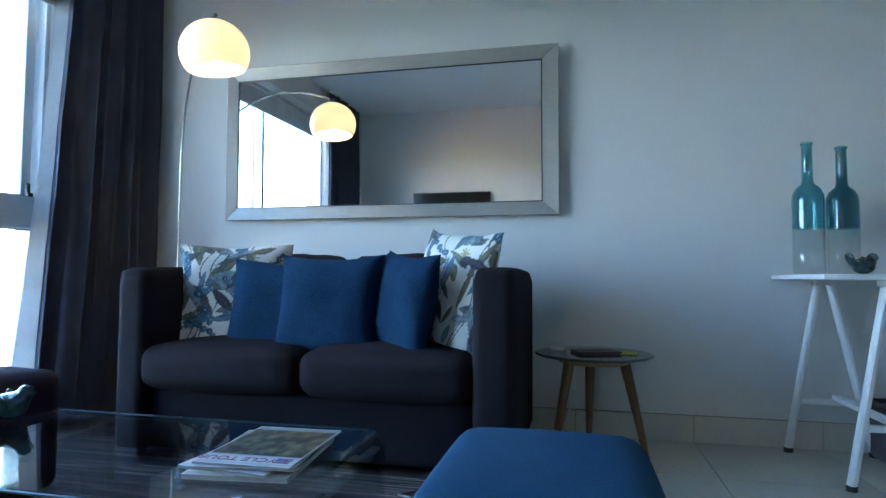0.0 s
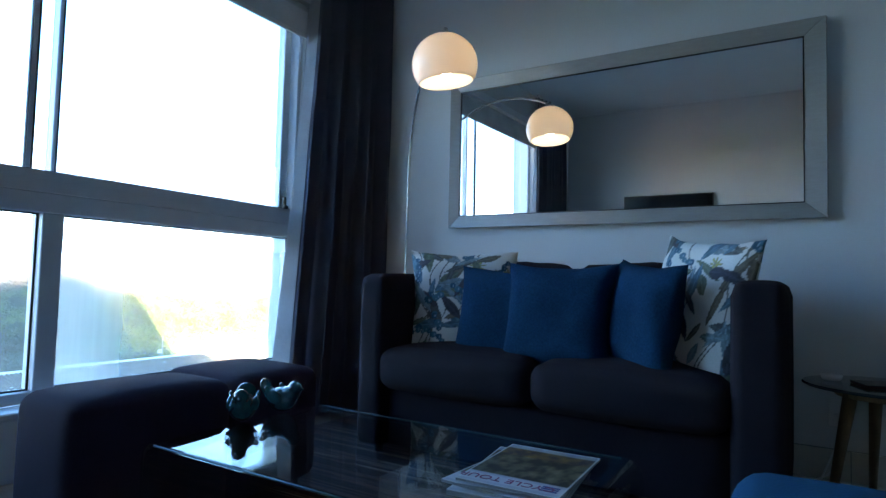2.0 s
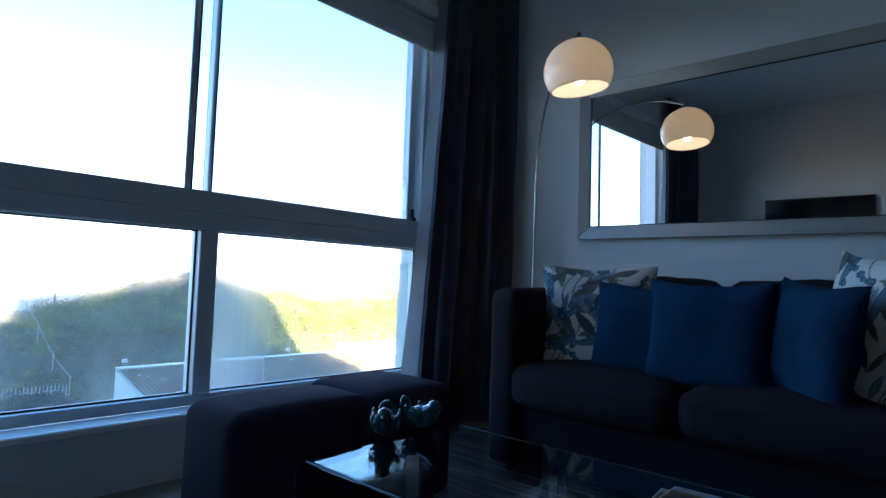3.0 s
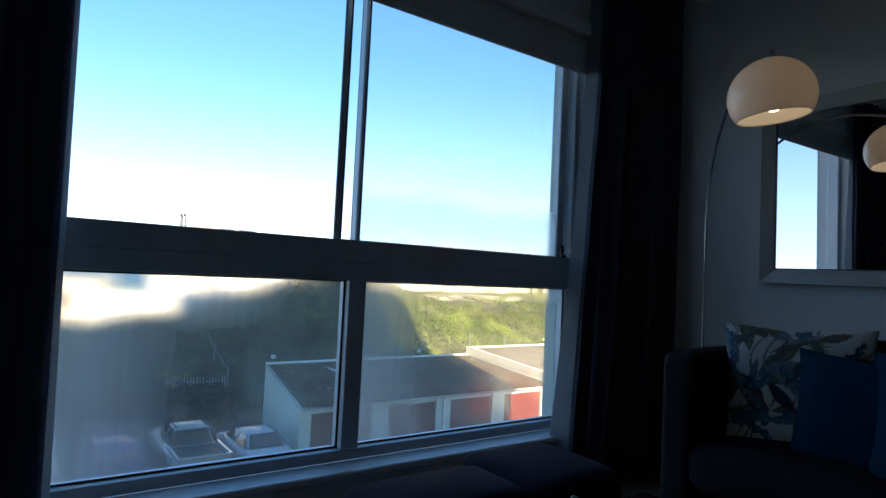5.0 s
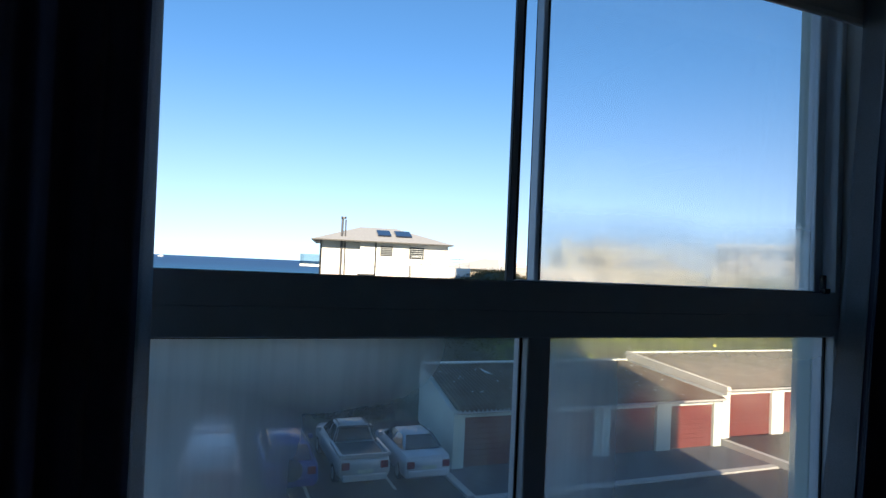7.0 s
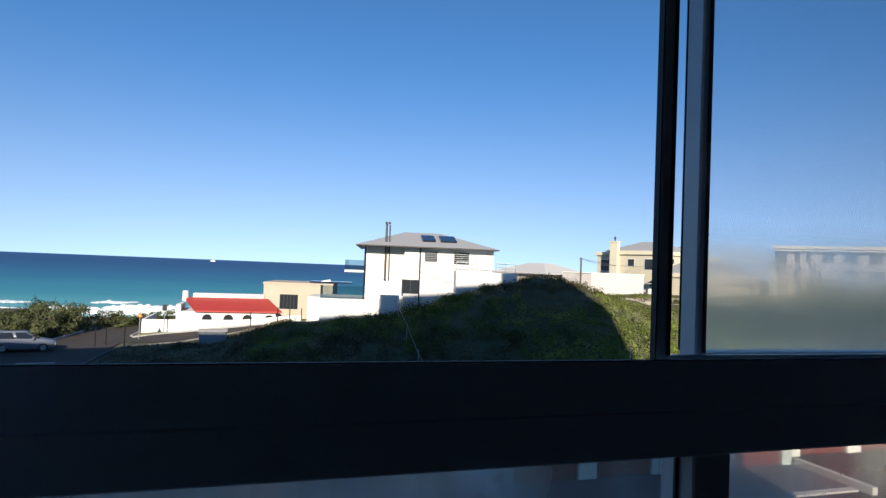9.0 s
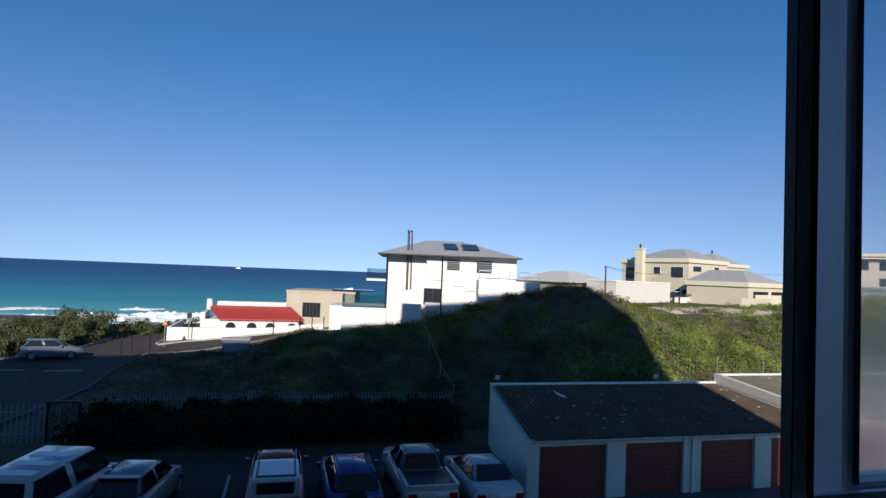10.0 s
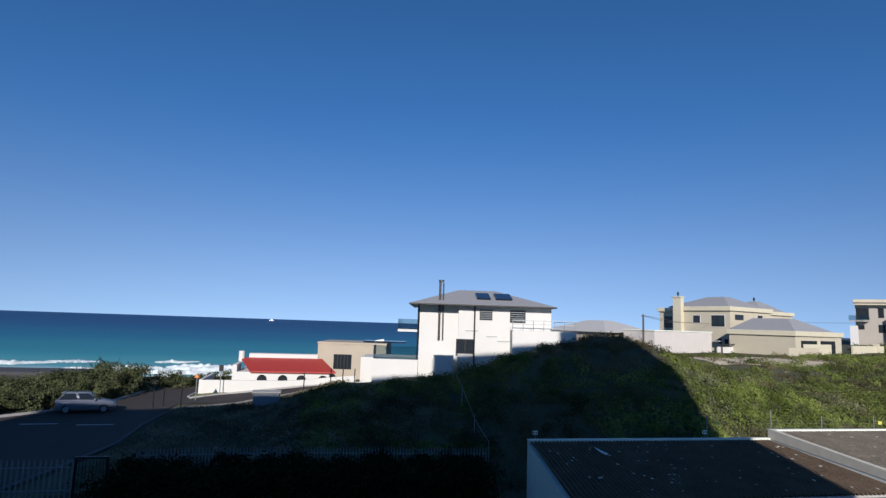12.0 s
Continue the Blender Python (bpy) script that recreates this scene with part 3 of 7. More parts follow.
# ---- cushions on the sofa ----
def flower_print(seed):
    """Leaves, berry sprays and stems scattered over white linen."""
    rnd = random.Random(seed)
    leaves = [(rnd.random(), rnd.random(), rnd.uniform(0, math.pi), rnd.uniform(0.08, 0.19), rnd.uniform(0.025, 0.055), rnd.choice(((0.06, 0.06, 0.075), (0.09, 0.1, 0.1), (0.08, 0.17, 0.22), (0.17, 0.25, 0.28), (0.15, 0.13, 0.1), (0.12, 0.15, 0.11)))) for _ in range(58)]
    stems = [(rnd.random(), rnd.random(), rnd.uniform(-1, 1), rnd.uniform(0.5, 1.2)) for _ in range(5)]
    berries = []
    for _ in range(9):
        x, y, a = rnd.random(), rnd.random(), rnd.uniform(0, 6)
        for k in range(6):
            berries.append((x + 0.035 * k * math.cos(a) + rnd.uniform(-.025, .025), y + 0.035 * k * math.sin(a) + rnd.uniform(-.025, .025), rnd.uniform(0.022, 0.034), rnd.choice(((0.02, 0.1, 0.16), (0.05, 0.17, 0.23)))))
    blooms = [(rnd.random(), rnd.random(), rnd.uniform(0.05, 0.09)) for _ in range(4)]
    def colour(u, v, s):
        if s < 0:
            u = 1 - u
        c = (0.7, 0.69, 0.65)
        for x, y, k, q in stems:
            if abs((u - x) - k * (v - y) * 0.4 - 0.06 * math.sin(v * 9 + x * 9)) < 0.006:
                c = (0.12, 0.13, 0.12)
        for x, y, r in blooms:
            d = math.hypot(u - x, v - y)
            if d < r * (0.7 + 0.3 * math.sin(9 * math.atan2(v - y, u - x))):
                c = (0.42, 0.38, 0.12) if noise.noise(Vector((u * 60, v * 60, 0))) > 0 else (0.3, 0.3, 0.2)
        for x, y, a, ln, wd, col in leaves:
            p, q = (u - x) * math.cos(a) + (v - y) * math.sin(a), -(u - x) * math.sin(a) + (v - y) * math.cos(a)
            if abs(p) < ln and abs(q) < wd * (1 - (p / ln) ** 2):
                vein = 1.5 if abs(q) < 0.004 else 1 + 0.5 * noise.noise(Vector((u * 30, v * 30, x * 9)))
                c = tuple(min(1, k * vein) for k in col)
        for x, y, r, col in berries:
            d = math.hypot(u - x, v - y)
            if d < r:
                c = col if d > r * 0.45 or u > x else (0.25, 0.36, 0.45)
        return c
    return colour


def cushion(label, at, w, h, t, turn, lean, roll, material, colour=None, seed=0.0):
    n = 110 if colour else 30
    ob = link_mesh("cushion", pillow(w, h, t, n, colour=colour, seed=seed), material, smooth=True)
    ob.matrix_basis = pose(*at) @ pose(0, 0, 0, 0, 0, turn) @ pose(0, 0, 0, lean, 0, 0) @ pose(0, 0, 0, 0, roll, 0)
    return tagged(ob, label, "cushion", "cushions on the sofa", "thing")


SEAT = 0.45
cushion("white linen cushion printed with grey leaves, against the arm", (-0.955, 2.46, SEAT), 0.56, 0.545, 0.14, 26, -10, -1, FLORAL, flower_print(5), 1.0)
cushion("plain blue linen cushion tucked behind the middle one", (-0.72, 2.37, SEAT), 0.46, 0.455, 0.15, 8, -10, 2, DENIM, seed=2.0)
cushion("large plain blue linen cushion in the middle of the sofa", (-0.425, 2.33, SEAT - 0.01), 0.52, 0.495, 0.18, 3, -14, 0, DENIM, seed=3.0)
cushion("plain blue linen cushion turned on its edge", (-0.09, 2.37, SEAT - 0.015), 0.46, 0.5, 0.17, -44, -8, 4, DENIM, seed=4.0)
cushion("white linen cushion printed with blue berries, leaning on the sofa arm", (0.1, 2.43, SEAT - 0.035), 0.5, 0.635, 0.14, -34, -10, 5, FLORAL, flower_print(23), 5.0)

# ---- arc lamp ----
lamp = thing("arc_floor_lamp", "steel arc floor lamp with a lit white dome shade", "floor lamp", (-1.67, 2.95, FLOOR))
sx, sy, sz = 0.63, -0.6, 2.0 - FLOOR          # shade centre from the foot
part("lamp_base", lathe([(0, 0), (0.13, 0), (0.14, 0.01), (0.14, 0.03), (0.12, 0.04), (0, 0.04)], 32), CHROME, lamp, smooth=False)
arc = [(0, 0, 0.04), (0, 0, 0.6), (0.0, 0.0, 1.2), (0.004, -0.004, 1.5)]
for k in range(1, 15):
    a = k / 14
    arc.append((sx * (1 - math.cos(a * math.pi * 0.62)) / 1.36 + 0.004, sy * (1 - math.cos(a * math.pi * 0.62)) / 1.36 - 0.004, 1.5 + 0.665 * math.sin(a * math.pi * 0.60)))
part("stem", tube(arc, 0.0075, 10), CHROME, lamp, smooth=True)
hang = arc[-1]
part("socket", lathe([(0, 0), (0.008, 0), (0.014, -0.012), (0.014, -0.05), (0, -0.05)][::-1], 16, at=(hang[0], hang[1], hang[2] + 0.005)), CHROME, lamp)
part("cap", lathe([(0, 0.0), (0.034, 0.0), (0.033, 0.008), (0.022, 0.018), (0.01, 0.024), (0.009, 0.04), (0, 0.04)], 24, at=(sx, sy, sz + 0.086)), CHROME, lamp, "small chrome cap on the shade", smooth=True)
R = 0.168
def dome():
    prof = []
    for k in range(25):
        a = math.pi * (0.03 + 0.655 * k / 24)
        prof.append((R * math.sin(a), R * 0.95 * math.cos(a)))
    inner = [(r - 0.005, z - 0.001) for r, z in reversed(prof)]
    return lathe(prof + inner + [prof[0]], 48)
shade = part("shade", dome(), SHADE, lamp, "glossy white dome shade, lit from inside", smooth=True)
shade.matrix_basis = pose(sx, sy, sz - 0.07, 5, -5, 0)
bulb = part("bulb", lathe([(0.0, -0.105), (0.018, -0.1), (0.026, -0.085), (0.028, -0.06), (0.026, 0.0), (0.016, 0.04), (0.0, 0.05)], 16), BULB, lamp, "glowing warm bulb", smooth=True)
bulb.matrix_basis = pose(sx, sy, sz - 0.03, 5, -5, 0)
part("lead", tube([(0.0, 0.12, 0.02), (0.1, 0.1, 0.012), (0.5, 0.09, 0.008), (1.2, 0.1, 0.008)], 0.004, 6), WHITE_PLASTIC, lamp, "power lead")

# ---- ottomans ----
def ottoman(label, x, y, w, d, h, material, r=0.05, turn=0, base=FLOOR + 0.012):
    ob = thing("ottoman", label, "ottoman", (x, y, base), turn)
    part("upholstery", soft_box((w, d, h - 0.03), r, centre=(0, 0, 0.03 + (h - 0.03) / 2), puff=(0.008, 0.008, 0.02)), material, ob, smooth=True)
    for i in (-1, 1):
        for j in (-1, 1):
            part("foot", rod((i * (w / 2 - 0.07), j * (d / 2 - 0.07), 0), (i * (w / 2 - 0.07), j * (d / 2 - 0.07), 0.035), 0.02, n=10), BLACK, ob)
    return ob


ottoman("aubergine fabric cube ottoman by the window, beside the coffee table", -1.365, 0.978, 0.345, 0.55, 0.473, OTTO)
ottoman("aubergine fabric cube ottoman between window and sofa arm", -1.423, 1.476, 0.45, 0.434, 0.473, OTTO)
ottoman("bright blue rounded fabric ottoman in front of the sofa", 0.64, 1.2, 0.52, 0.58, 0.425, POUF, 0.07, base=FLOOR)

# ---- rug ----
def rug_material():
    m = mat("striped_rug", (0.05, 0.03, 0.035), 0.95, bump=0.0)
    n, l = m.node_tree.nodes, m.node_tree.links
    tc = n["Texture Coordinate"]
    sep, no, ramp = n.new("ShaderNodeSeparateXYZ"), n.new("ShaderNodeTexNoise"), n.new("ShaderNodeValToRGB")
    mp = n.new("ShaderNodeMapping")
    mp.inputs["Scale"].default_value = (0.35, 15, 1)
    l.new(tc.outputs["Object"], mp.inputs[0]), l.new(mp.outputs[0], no.inputs["Vector"])
    no.inputs["Scale"].default_value, no.inputs["Detail"].default_value = 1.0, 3
    ramp.color_ramp.interpolation = "CONSTANT"
    e = ramp.color_ramp.elements
    e[0].color, e[0].position, e[1].color, e[1].position = (0.04, 0.02, 0.024, 1), 0.0, (0.17, 0.1, 0.085, 1), 0.48
    for p, c in ((0.54, (0.05, 0.025, 0.03, 1)), (0.59, (0.3, 0.21, 0.17, 1)), (0.64, (0.08, 0.035, 0.045, 1))):
        q = e.new(p)
        q.color = c
    l.new(no.outputs[0], ramp.inputs[0]), l.new(ramp.outputs[0], n["Principled BSDF"].inputs["Base Color"])
    fine, bp = n.new("ShaderNodeTexNoise"), n.new("ShaderNodeBump")
    fine.inputs["Scale"].default_value = 180
    bp.inputs["Strength"].default_value = 0.7
    l.new(tc.outputs["Object"], fine.inputs["Vector"]), l.new(fine.outputs[0], bp.inputs["Height"]), l.new(bp.outputs[0], n["Principled BSDF"].inputs["Normal"])
    return m


rug = link_mesh("rug", box(-1.21, 1.21, -1.2, 1.2, 0, 0.012, 0.004), rug_material())
rug.location = (-0.66, 1.55, FLOOR)
tagged(rug, "dark plum rug with uneven brown stripes, under the coffee table", "rug", "", "thing")

# ---- coffee table: one sheet of glass bent down at both ends ----
table = thing("coffee_table", "bent clear glass coffee table with rounded ends on a striped rug", "coffee table", (-0.42, 1.15, FLOOR + 0.012))
TZ, TX0, TX1, TR = 0.378, -0.63, 0.58, 0.06
def bent(thick):
    pts = [(TX0, 0.0), (TX0, TZ - TR)]
    pts += [(TX0 + TR - TR * math.cos(a), TZ - TR + TR * math.sin(a)) for a in (k * math.pi / 16 for k in range(1, 9))]
    pts += [(TX1 - TR + TR * math.sin(a), TZ - TR + TR * math.cos(a)) for a in (k * math.pi / 16 for k in range(0, 9))]
    pts += [(TX1, 0.0)]
    bm = bmesh.new()
    rows = []
    for i, (x, z) in enumerate(pts):
        a, b = Vector(pts[max(i - 1, 0)]), Vector(pts[min(i + 1, len(pts) - 1)])
        d = (b - a).normalized()
        nx, nz = d.y, -d.x
        rows.append([bm.verts.new(p) for p in ((x, -0.33, z), (x, 0.33, z), (x + nx * thick, 0.33, z + nz * thick), (x + nx * thick, -0.33, z + nz * thick))])
    for p, q in zip(rows, rows[1:]):
        for k in range(4):
            bm.faces.new((p[k], p[(k + 1) % 4], q[(k + 1) % 4], q[k]))
    bm.faces.new(rows[0]), bm.faces.new(rows[-1][::-1])
    return bm
part("glass_sheet", bent(0.012), TABLE_GLASS, table, smooth=False)
edge_glass = mat("polished_glass_edge", (0.05, 0.11, 0.11), 0.15, var=0.1, bump=0)
part("polished_edge", tube([(TX0 + TR, 0.331, TZ - 0.006), (0, 0.331, TZ - 0.006), (TX1 - TR, 0.331, TZ - 0.006)], 0.0035, 6), edge_glass, table, "pale green polished edge")
part("polished_edge", tube([(TX0 + TR, -0.331, TZ - 0.006), (0, -0.331, TZ - 0.006), (TX1 - TR, -0.331, TZ - 0.006)], 0.0035, 6), edge_glass, table)
TABLE_TOP = FLOOR + 0.012 + TZ

# ---- magazines ----
COVER = painted("magazine_print", 0.5, bump=0.02)
COVER.node_tree.nodes["Principled BSDF"].inputs["Specular IOR Level"].default_value = 0.2
PAPER = mat("paper_edges", (0.4, 0.4, 0.4), 0.8, var=0.45, scale=3, fine=300, bump=0.3, stretch=(1, 1, 60))
def cover(seed):
    def colour(u, v):
        if v < 0.02 or v > 0.98 or u < 0.02 or u > 0.98:
            return (0.7, 0.7, 0.68)
        if v < 0.22:
            return (0.5 + 0.06 * noise.noise(Vector((u * 9, v * 9, seed))), 0.52, 0.58) if v > 0.17 or v < 0.05 else (0.62, 0.62, 0.66)
        k = noise.noise(Vector((u * 7 + seed, v * 7, 0))) + 0.5 * noise.noise(Vector((u * 20 + seed, v * 20, 3)))
        if v > 0.72:
            return (max(0.015, 0.1 + 0.18 * k), max(0.012, 0.06 + 0.1 * k), 0.025) if v < 0.9 else (0.24 + 0.1 * k, 0.28 + 0.1 * k, 0.3)
        return (max(0.012, 0.06 + 0.18 * k), max(0.012, 0.055 + 0.15 * k), max(0.01, 0.03 + 0.1 * k))
    return colour


def magazine(label, at, w, d, h, turn, seed, lettered=False):
    ob = thing("magazine", label, "magazine", at, turn, "magazines on the coffee table")
    part("page_block", box(-w / 2, w / 2, -d / 2, d / 2, 0, h, 0.001), PAPER, ob)
    bm = bmesh.new()
    lay = bm.loops.layers.float_color.new("print")
    n, f = 48, cover(seed)
    vs = [[bm.verts.new((-w / 2 + w * i / n, -d / 2 + d * j / n, h + 0.0006 + 0.004 * max(0, i / n - 0.8) * (j / n))) for i in range(n + 1)] for j in range(n + 1)]
    for j in range(n):
        for i in range(n):
            q = bm.faces.new((vs[j][i], vs[j][i + 1], vs[j + 1][i + 1], vs[j + 1][i]))
            for lp, (a, b) in zip(q.loops, ((i, j), (i + 1, j), (i + 1, j + 1), (i, j + 1))):
                lp[lay] = (*f(a / n, b / n), 1)
    part("cover", bm, COVER, ob, "printed glossy cover")
    if lettered:
        red = mat("red_ink", (0.3, 0.02, 0.12), 0.4, var=0.1, bump=0)
        blue = mat("blue_ink", (0.03, 0.08, 0.3), 0.4, var=0.1, bump=0)
        cu = bpy.data.curves.new("title", "FONT")
        cu.body, cu.size, cu.extrude, cu.align_x, cu.align_y = "CYCLE TOUR", 0.037, 0.0003, "CENTER", "CENTER"
        cu.materials.append(red)
        t = new("title", cu)
        t.parent = ob
        t.matrix_basis = pose(-0.012, -d / 2 + 0.036, h + 0.0025, 0, 0, 180)
        part("small_print", boxes(*[(w / 2 - 0.05, w / 2 - 0.012, -d / 2 + 0.022 + 0.012 * k, -d / 2 + 0.029 + 0.012 * k, h + 0.002, h + 0.0026) for k in range(3)]), blue, ob)
    return ob


mz = TABLE_TOP + 0.001
magazine("thick magazine at the bottom of the pile, pages slightly fanned", (-0.035, 1.13, mz), 0.245, 0.33, 0.011, 6, 1)
magazine("magazine with pale page edges in the pile", (-0.045, 1.135, mz + 0.0124), 0.228, 0.32, 0.006, -5, 4)
magazine("thin magazine with a brown cover in the pile", (-0.03, 1.14, mz + 0.0198), 0.235, 0.32, 0.005, 8, 9)
magazine("cycling magazine lying on top, its title turned away", (-0.02, 1.145, mz + 0.0262), 0.235, 0.325, 0.005, 2, 7, True)

# ---- glazed birds ----
def bird(label, at, turn, s=1.0, teal=TEAL_GLAZE):
    """A plump glazed bird: round head and short beak, wings held out, tail a broad upright fan."""
    bm = bmesh.new()
    def lump(x, y, z, rx, ry, rz, pitch=0, yaw=0):
        bmesh.ops.create_uvsphere(bm, u_segments=24, v_segments=16, radius=1.0, matrix=pose(x * s, y * s, z * s, 0, pitch, yaw) @ Matrix.Diagonal((rx * s, ry * s, rz * s, 1)))
    lump(0.0, 0, 0.046, 0.058, 0.045, 0.044)
    lump(0.032, 0, 0.066, 0.034, 0.033, 0.032)
    lump(0.052, 0, 0.09, 0.026, 0.025, 0.026)
    lump(0.077, 0, 0.089, 0.013, 0.007, 0.006, 12)
    lump(-0.05, 0, 0.06, 0.03, 0.03, 0.022, 35)
    lump(-0.072, 0, 0.088, 0.012, 0.034, 0.03, -20)
    for k in (-1, 1):
        lump(-0.012, k * 0.042, 0.06, 0.036, 0.012, 0.026, 14, k * 8)
        lump(-0.036, k * 0.046, 0.082, 0.012, 0.008, 0.016, -24)
    ob = link_mesh("bird_ornament", bm, teal, smooth=True)
    blend = ob.modifiers.new("blend", "REMESH")
    blend.mode, blend.voxel_size, blend.use_smooth_shade = "VOXEL", 0.0035, True
    ease = ob.modifiers.new("ease", "SMOOTH")
    ease.factor, ease.iterations = 0.5, 6
    ob.matrix_basis = pose(*at, 0, 0, turn)
    return tagged(ob, label, "ornament", "glazed birds", "thing")


bird("glossy teal ceramic bird ornament, tail raised", (-1.015, 1.135, TABLE_TOP - 0.001), -48, 0.95)
bird("glossy teal ceramic bird ornament beside its twin", (-1.015, 1.305, TABLE_TOP - 0.001), 12, 0.95)

# ---- round side table ----
LEG_WOOD = mat("stained_oak_leg", (0.2, 0.105, 0.045), 0.45, var=0.3, scale=6, fine=60, bump=0.1, stretch=(8, 8, 1))
side = thing("side_table", "round glass side table on three splayed oak legs", "side table", (0.79, 2.74, FLOOR))
part("tabletop", lathe([(0, 0.475), (0.272, 0.475), (0.277, 0.479), (0.277, 0.483), (0.272, 0.487), (0, 0.487)], 64), mat("smoked_glass_top", (0.09, 0.11, 0.11), 0.06, var=0.1, bump=0, coat=0.5), side, "dark glossy glass top")
part("apron", lathe([(0, 0.44), (0.16, 0.44), (0.165, 0.445), (0.165, 0.47), (0, 0.47)], 40), WOOD, side, "round oak apron")
for a in (-4, 95, 218):
    c, s = math.cos(radians(a)), math.sin(radians(a))
    part("leg", rod((c * 0.14, s * 0.14, 0.465), (c * 0.24, s * 0.24, 0), 0.026, 0.014, 16), LEG_WOOD, side, smooth=True)
ST = FLOOR + 0.4885
book = thing("booklet", "dark red booklet lying on the side table", "booklet", (0.8, 2.72, ST), 20)
part("page_block", box(-0.1, 0.1, -0.07, 0.07, 0, 0.008, 0.001), mat("maroon_card", (0.09, 0.015, 0.02), 0.5, var=0.3, scale=20), book)
part("cover", box(-0.102, 0.102, -0.072, 0.072, 0.0081, 0.011), mat("dark_card", (0.02, 0.016, 0.02), 0.4, var=0.4, scale=15), book, "black and red cover")
leaflet = thing("leaflet", "yellow-green leaflet beside the booklet", "leaflet", (0.935, 2.73, ST), -12)
part("sheet", box(-0.06, 0.06, -0.05, 0.05, 0, 0.004, 0.0005), mat("lime_paper", (0.42, 0.42, 0.03), 0.6, var=0.1), leaflet)
dish = thing("small_dish", "small clear white dish on the side table", "dish", (0.62, 2.78, ST))
part("bowl", lathe([(0, 0), (0.03, 0), (0.036, 0.006), (0.04, 0.022), (0.036, 0.022), (0.03, 0.008), (0, 0.006)], 24), WHITE_PLASTIC, dish, smooth=True)

# ---- wall socket, plug and leads ----
sock = thing("wall_socket", "white double wall socket low beside the sofa", "socket", (0.66, YM - 0.012, 0.3 + FLOOR))
part("plate", box(-0.045, 0.045, -0.004, 0.012, -0.06, 0.06, 0.004), WHITE_PLASTIC, sock)
part("plug", box(-0.025, 0.02, -0.045, -0.004, -0.045, 0.0, 0.008), WHITE_PLASTIC, sock, "white plug")
part("lead", tube([(0, -0.03, -0.045), (-0.02, -0.05, -0.15), (-0.06, -0.1, -0.24), (-0.1, -0.3, -0.285), (-0.12, -0.6, -0.29)], 0.004, 6), WHITE_PLASTIC, sock, "white lead")
part("lead", tube([(0.01, -0.03, -0.045), (0.02, -0.06, -0.12), (0.0, -0.08, -0.2), (-0.05, -0.06, -0.27), (-0.14, -0.2, -0.29)], 0.004, 6), WHITE_PLASTIC, sock, "white lead")
cable = link_mesh("cable", tube([(0.35, 1.98, 0.008 + FLOOR), (0.2, 1.9, 0.02 + FLOOR), (0.05, 1.98, 0.018 + FLOOR), (0.12, 2.06, 0.008 + FLOOR)], 0.005, 8), mat("grey_flex", (0.3, 0.3, 0.3), 0.5), smooth=True)
tagged(cable, "pale grey cable looping out from under the sofa", "cable", "", "thing")

# ---- trestle console ----
console = thing("trestle_table", "narrow white trestle table against the wall", "console table", (2.15, 2.83, FLOOR))
CT = 0.865
part("tabletop", box(-0.47, 1.0, -0.4, 0.27, CT - 0.022, CT, 0.003), WHITE, console)
def trestle(x):
    """Two A-shaped pairs of legs, one at the wall and one at the front, tied by rails."""
    for y, o in ((-0.31, x + 0.06), (0.23, x)):
        for s in (-1, 1):
            part("leg", rod((o + s * 0.025, y, CT - 0.03), (o + s * 0.185, y - 0.03, 0.02), 0.019, 0.019, 10), WHITE, console)
            part("rubber_foot", rod((o + s * 0.185, y - 0.03, 0.0), (o + s * 0.185, y - 0.03, 0.022), 0.021, n=10), RUBBER, console, "black foot")
        part("rail", box(o - 0.125, o + 0.125, y - 0.035, y - 0.005, 0.235, 0.262, 0.004), WHITE, console)
        part("bracket", box(o - 0.05, o + 0.05, y - 0.03, y + 0.03, CT - 0.05, CT - 0.023, 0.004), WHITE, console)
    part("stretcher", box(x + 0.01, x + 0.05, -0.32, 0.2, 0.2625, 0.285, 0.004), WHITE, console)
trestle(-0.245)
trestle(0.8)
CZ = FLOOR + CT + 0.001

def bottle(label, x, y, h, r, tint, split):
    """A tall blown bottle: clear below, dipped in teal above."""
    ob = thing("glass_bottle", label, "bottle", (x, y, CZ), 0, "glass bottles")
    prof = [(0, 0), (r * 0.9, 0), (r, 0.012), (r, h * 0.56), (r * 0.97, h * 0.6), (r * 0.8, h * 0.645), (r * 0.42, h * 0.685), (r * 0.36, h * 0.72), (r * 0.33, h * 0.97), (r * 0.4, h * 0.985), (r * 0.4, h)]
    low = [(q, z) for q, z in prof if z < split] + [(r, split)]
    high = [(r, split)] + [(q, z) for q, z in prof if z > split]
    for name, p, m in (("base", low, BOTTLE_CLEAR), ("neck", high, tint)):
        part(name, lathe(p + [(max(0.0, q - 0.004), z + (0.004 if z < 0.01 else 0)) for q, z in reversed(p)], 40), m, ob, smooth=True)
    return ob


bottle("tall teal glass bottle, clear at its base", 1.797, 2.92, 0.635, 0.069, BOTTLE_TEAL, 0.22)
bottle("tall dark teal glass bottle, clear at its base", 1.955, 2.95, 0.615, 0.069, pane_material("dark_teal_glass", tint=(0.3, 0.68, 0.72), shine=0.05), 0.22)
bird("dark teal ceramic bird ornament beside the bottles", (1.965, 2.78, CZ - 0.001), 15, 0.85, mat("dark_teal_glaze", (0.003, 0.04, 0.045), 0.1, var=0.4, bump=0.02, coat=0.5))
basket = thing("storage_basket", "dark woven basket under the console table", "basket", (2.28, 2.9, FLOOR))
part("body", soft_box((0.42, 0.3, 0.26), 0.03, centre=(0, 0, 0.13)), weave("dark_wicker", (0.05, 0.05, 0.06), 60, bump=0.8), basket, smooth=True)
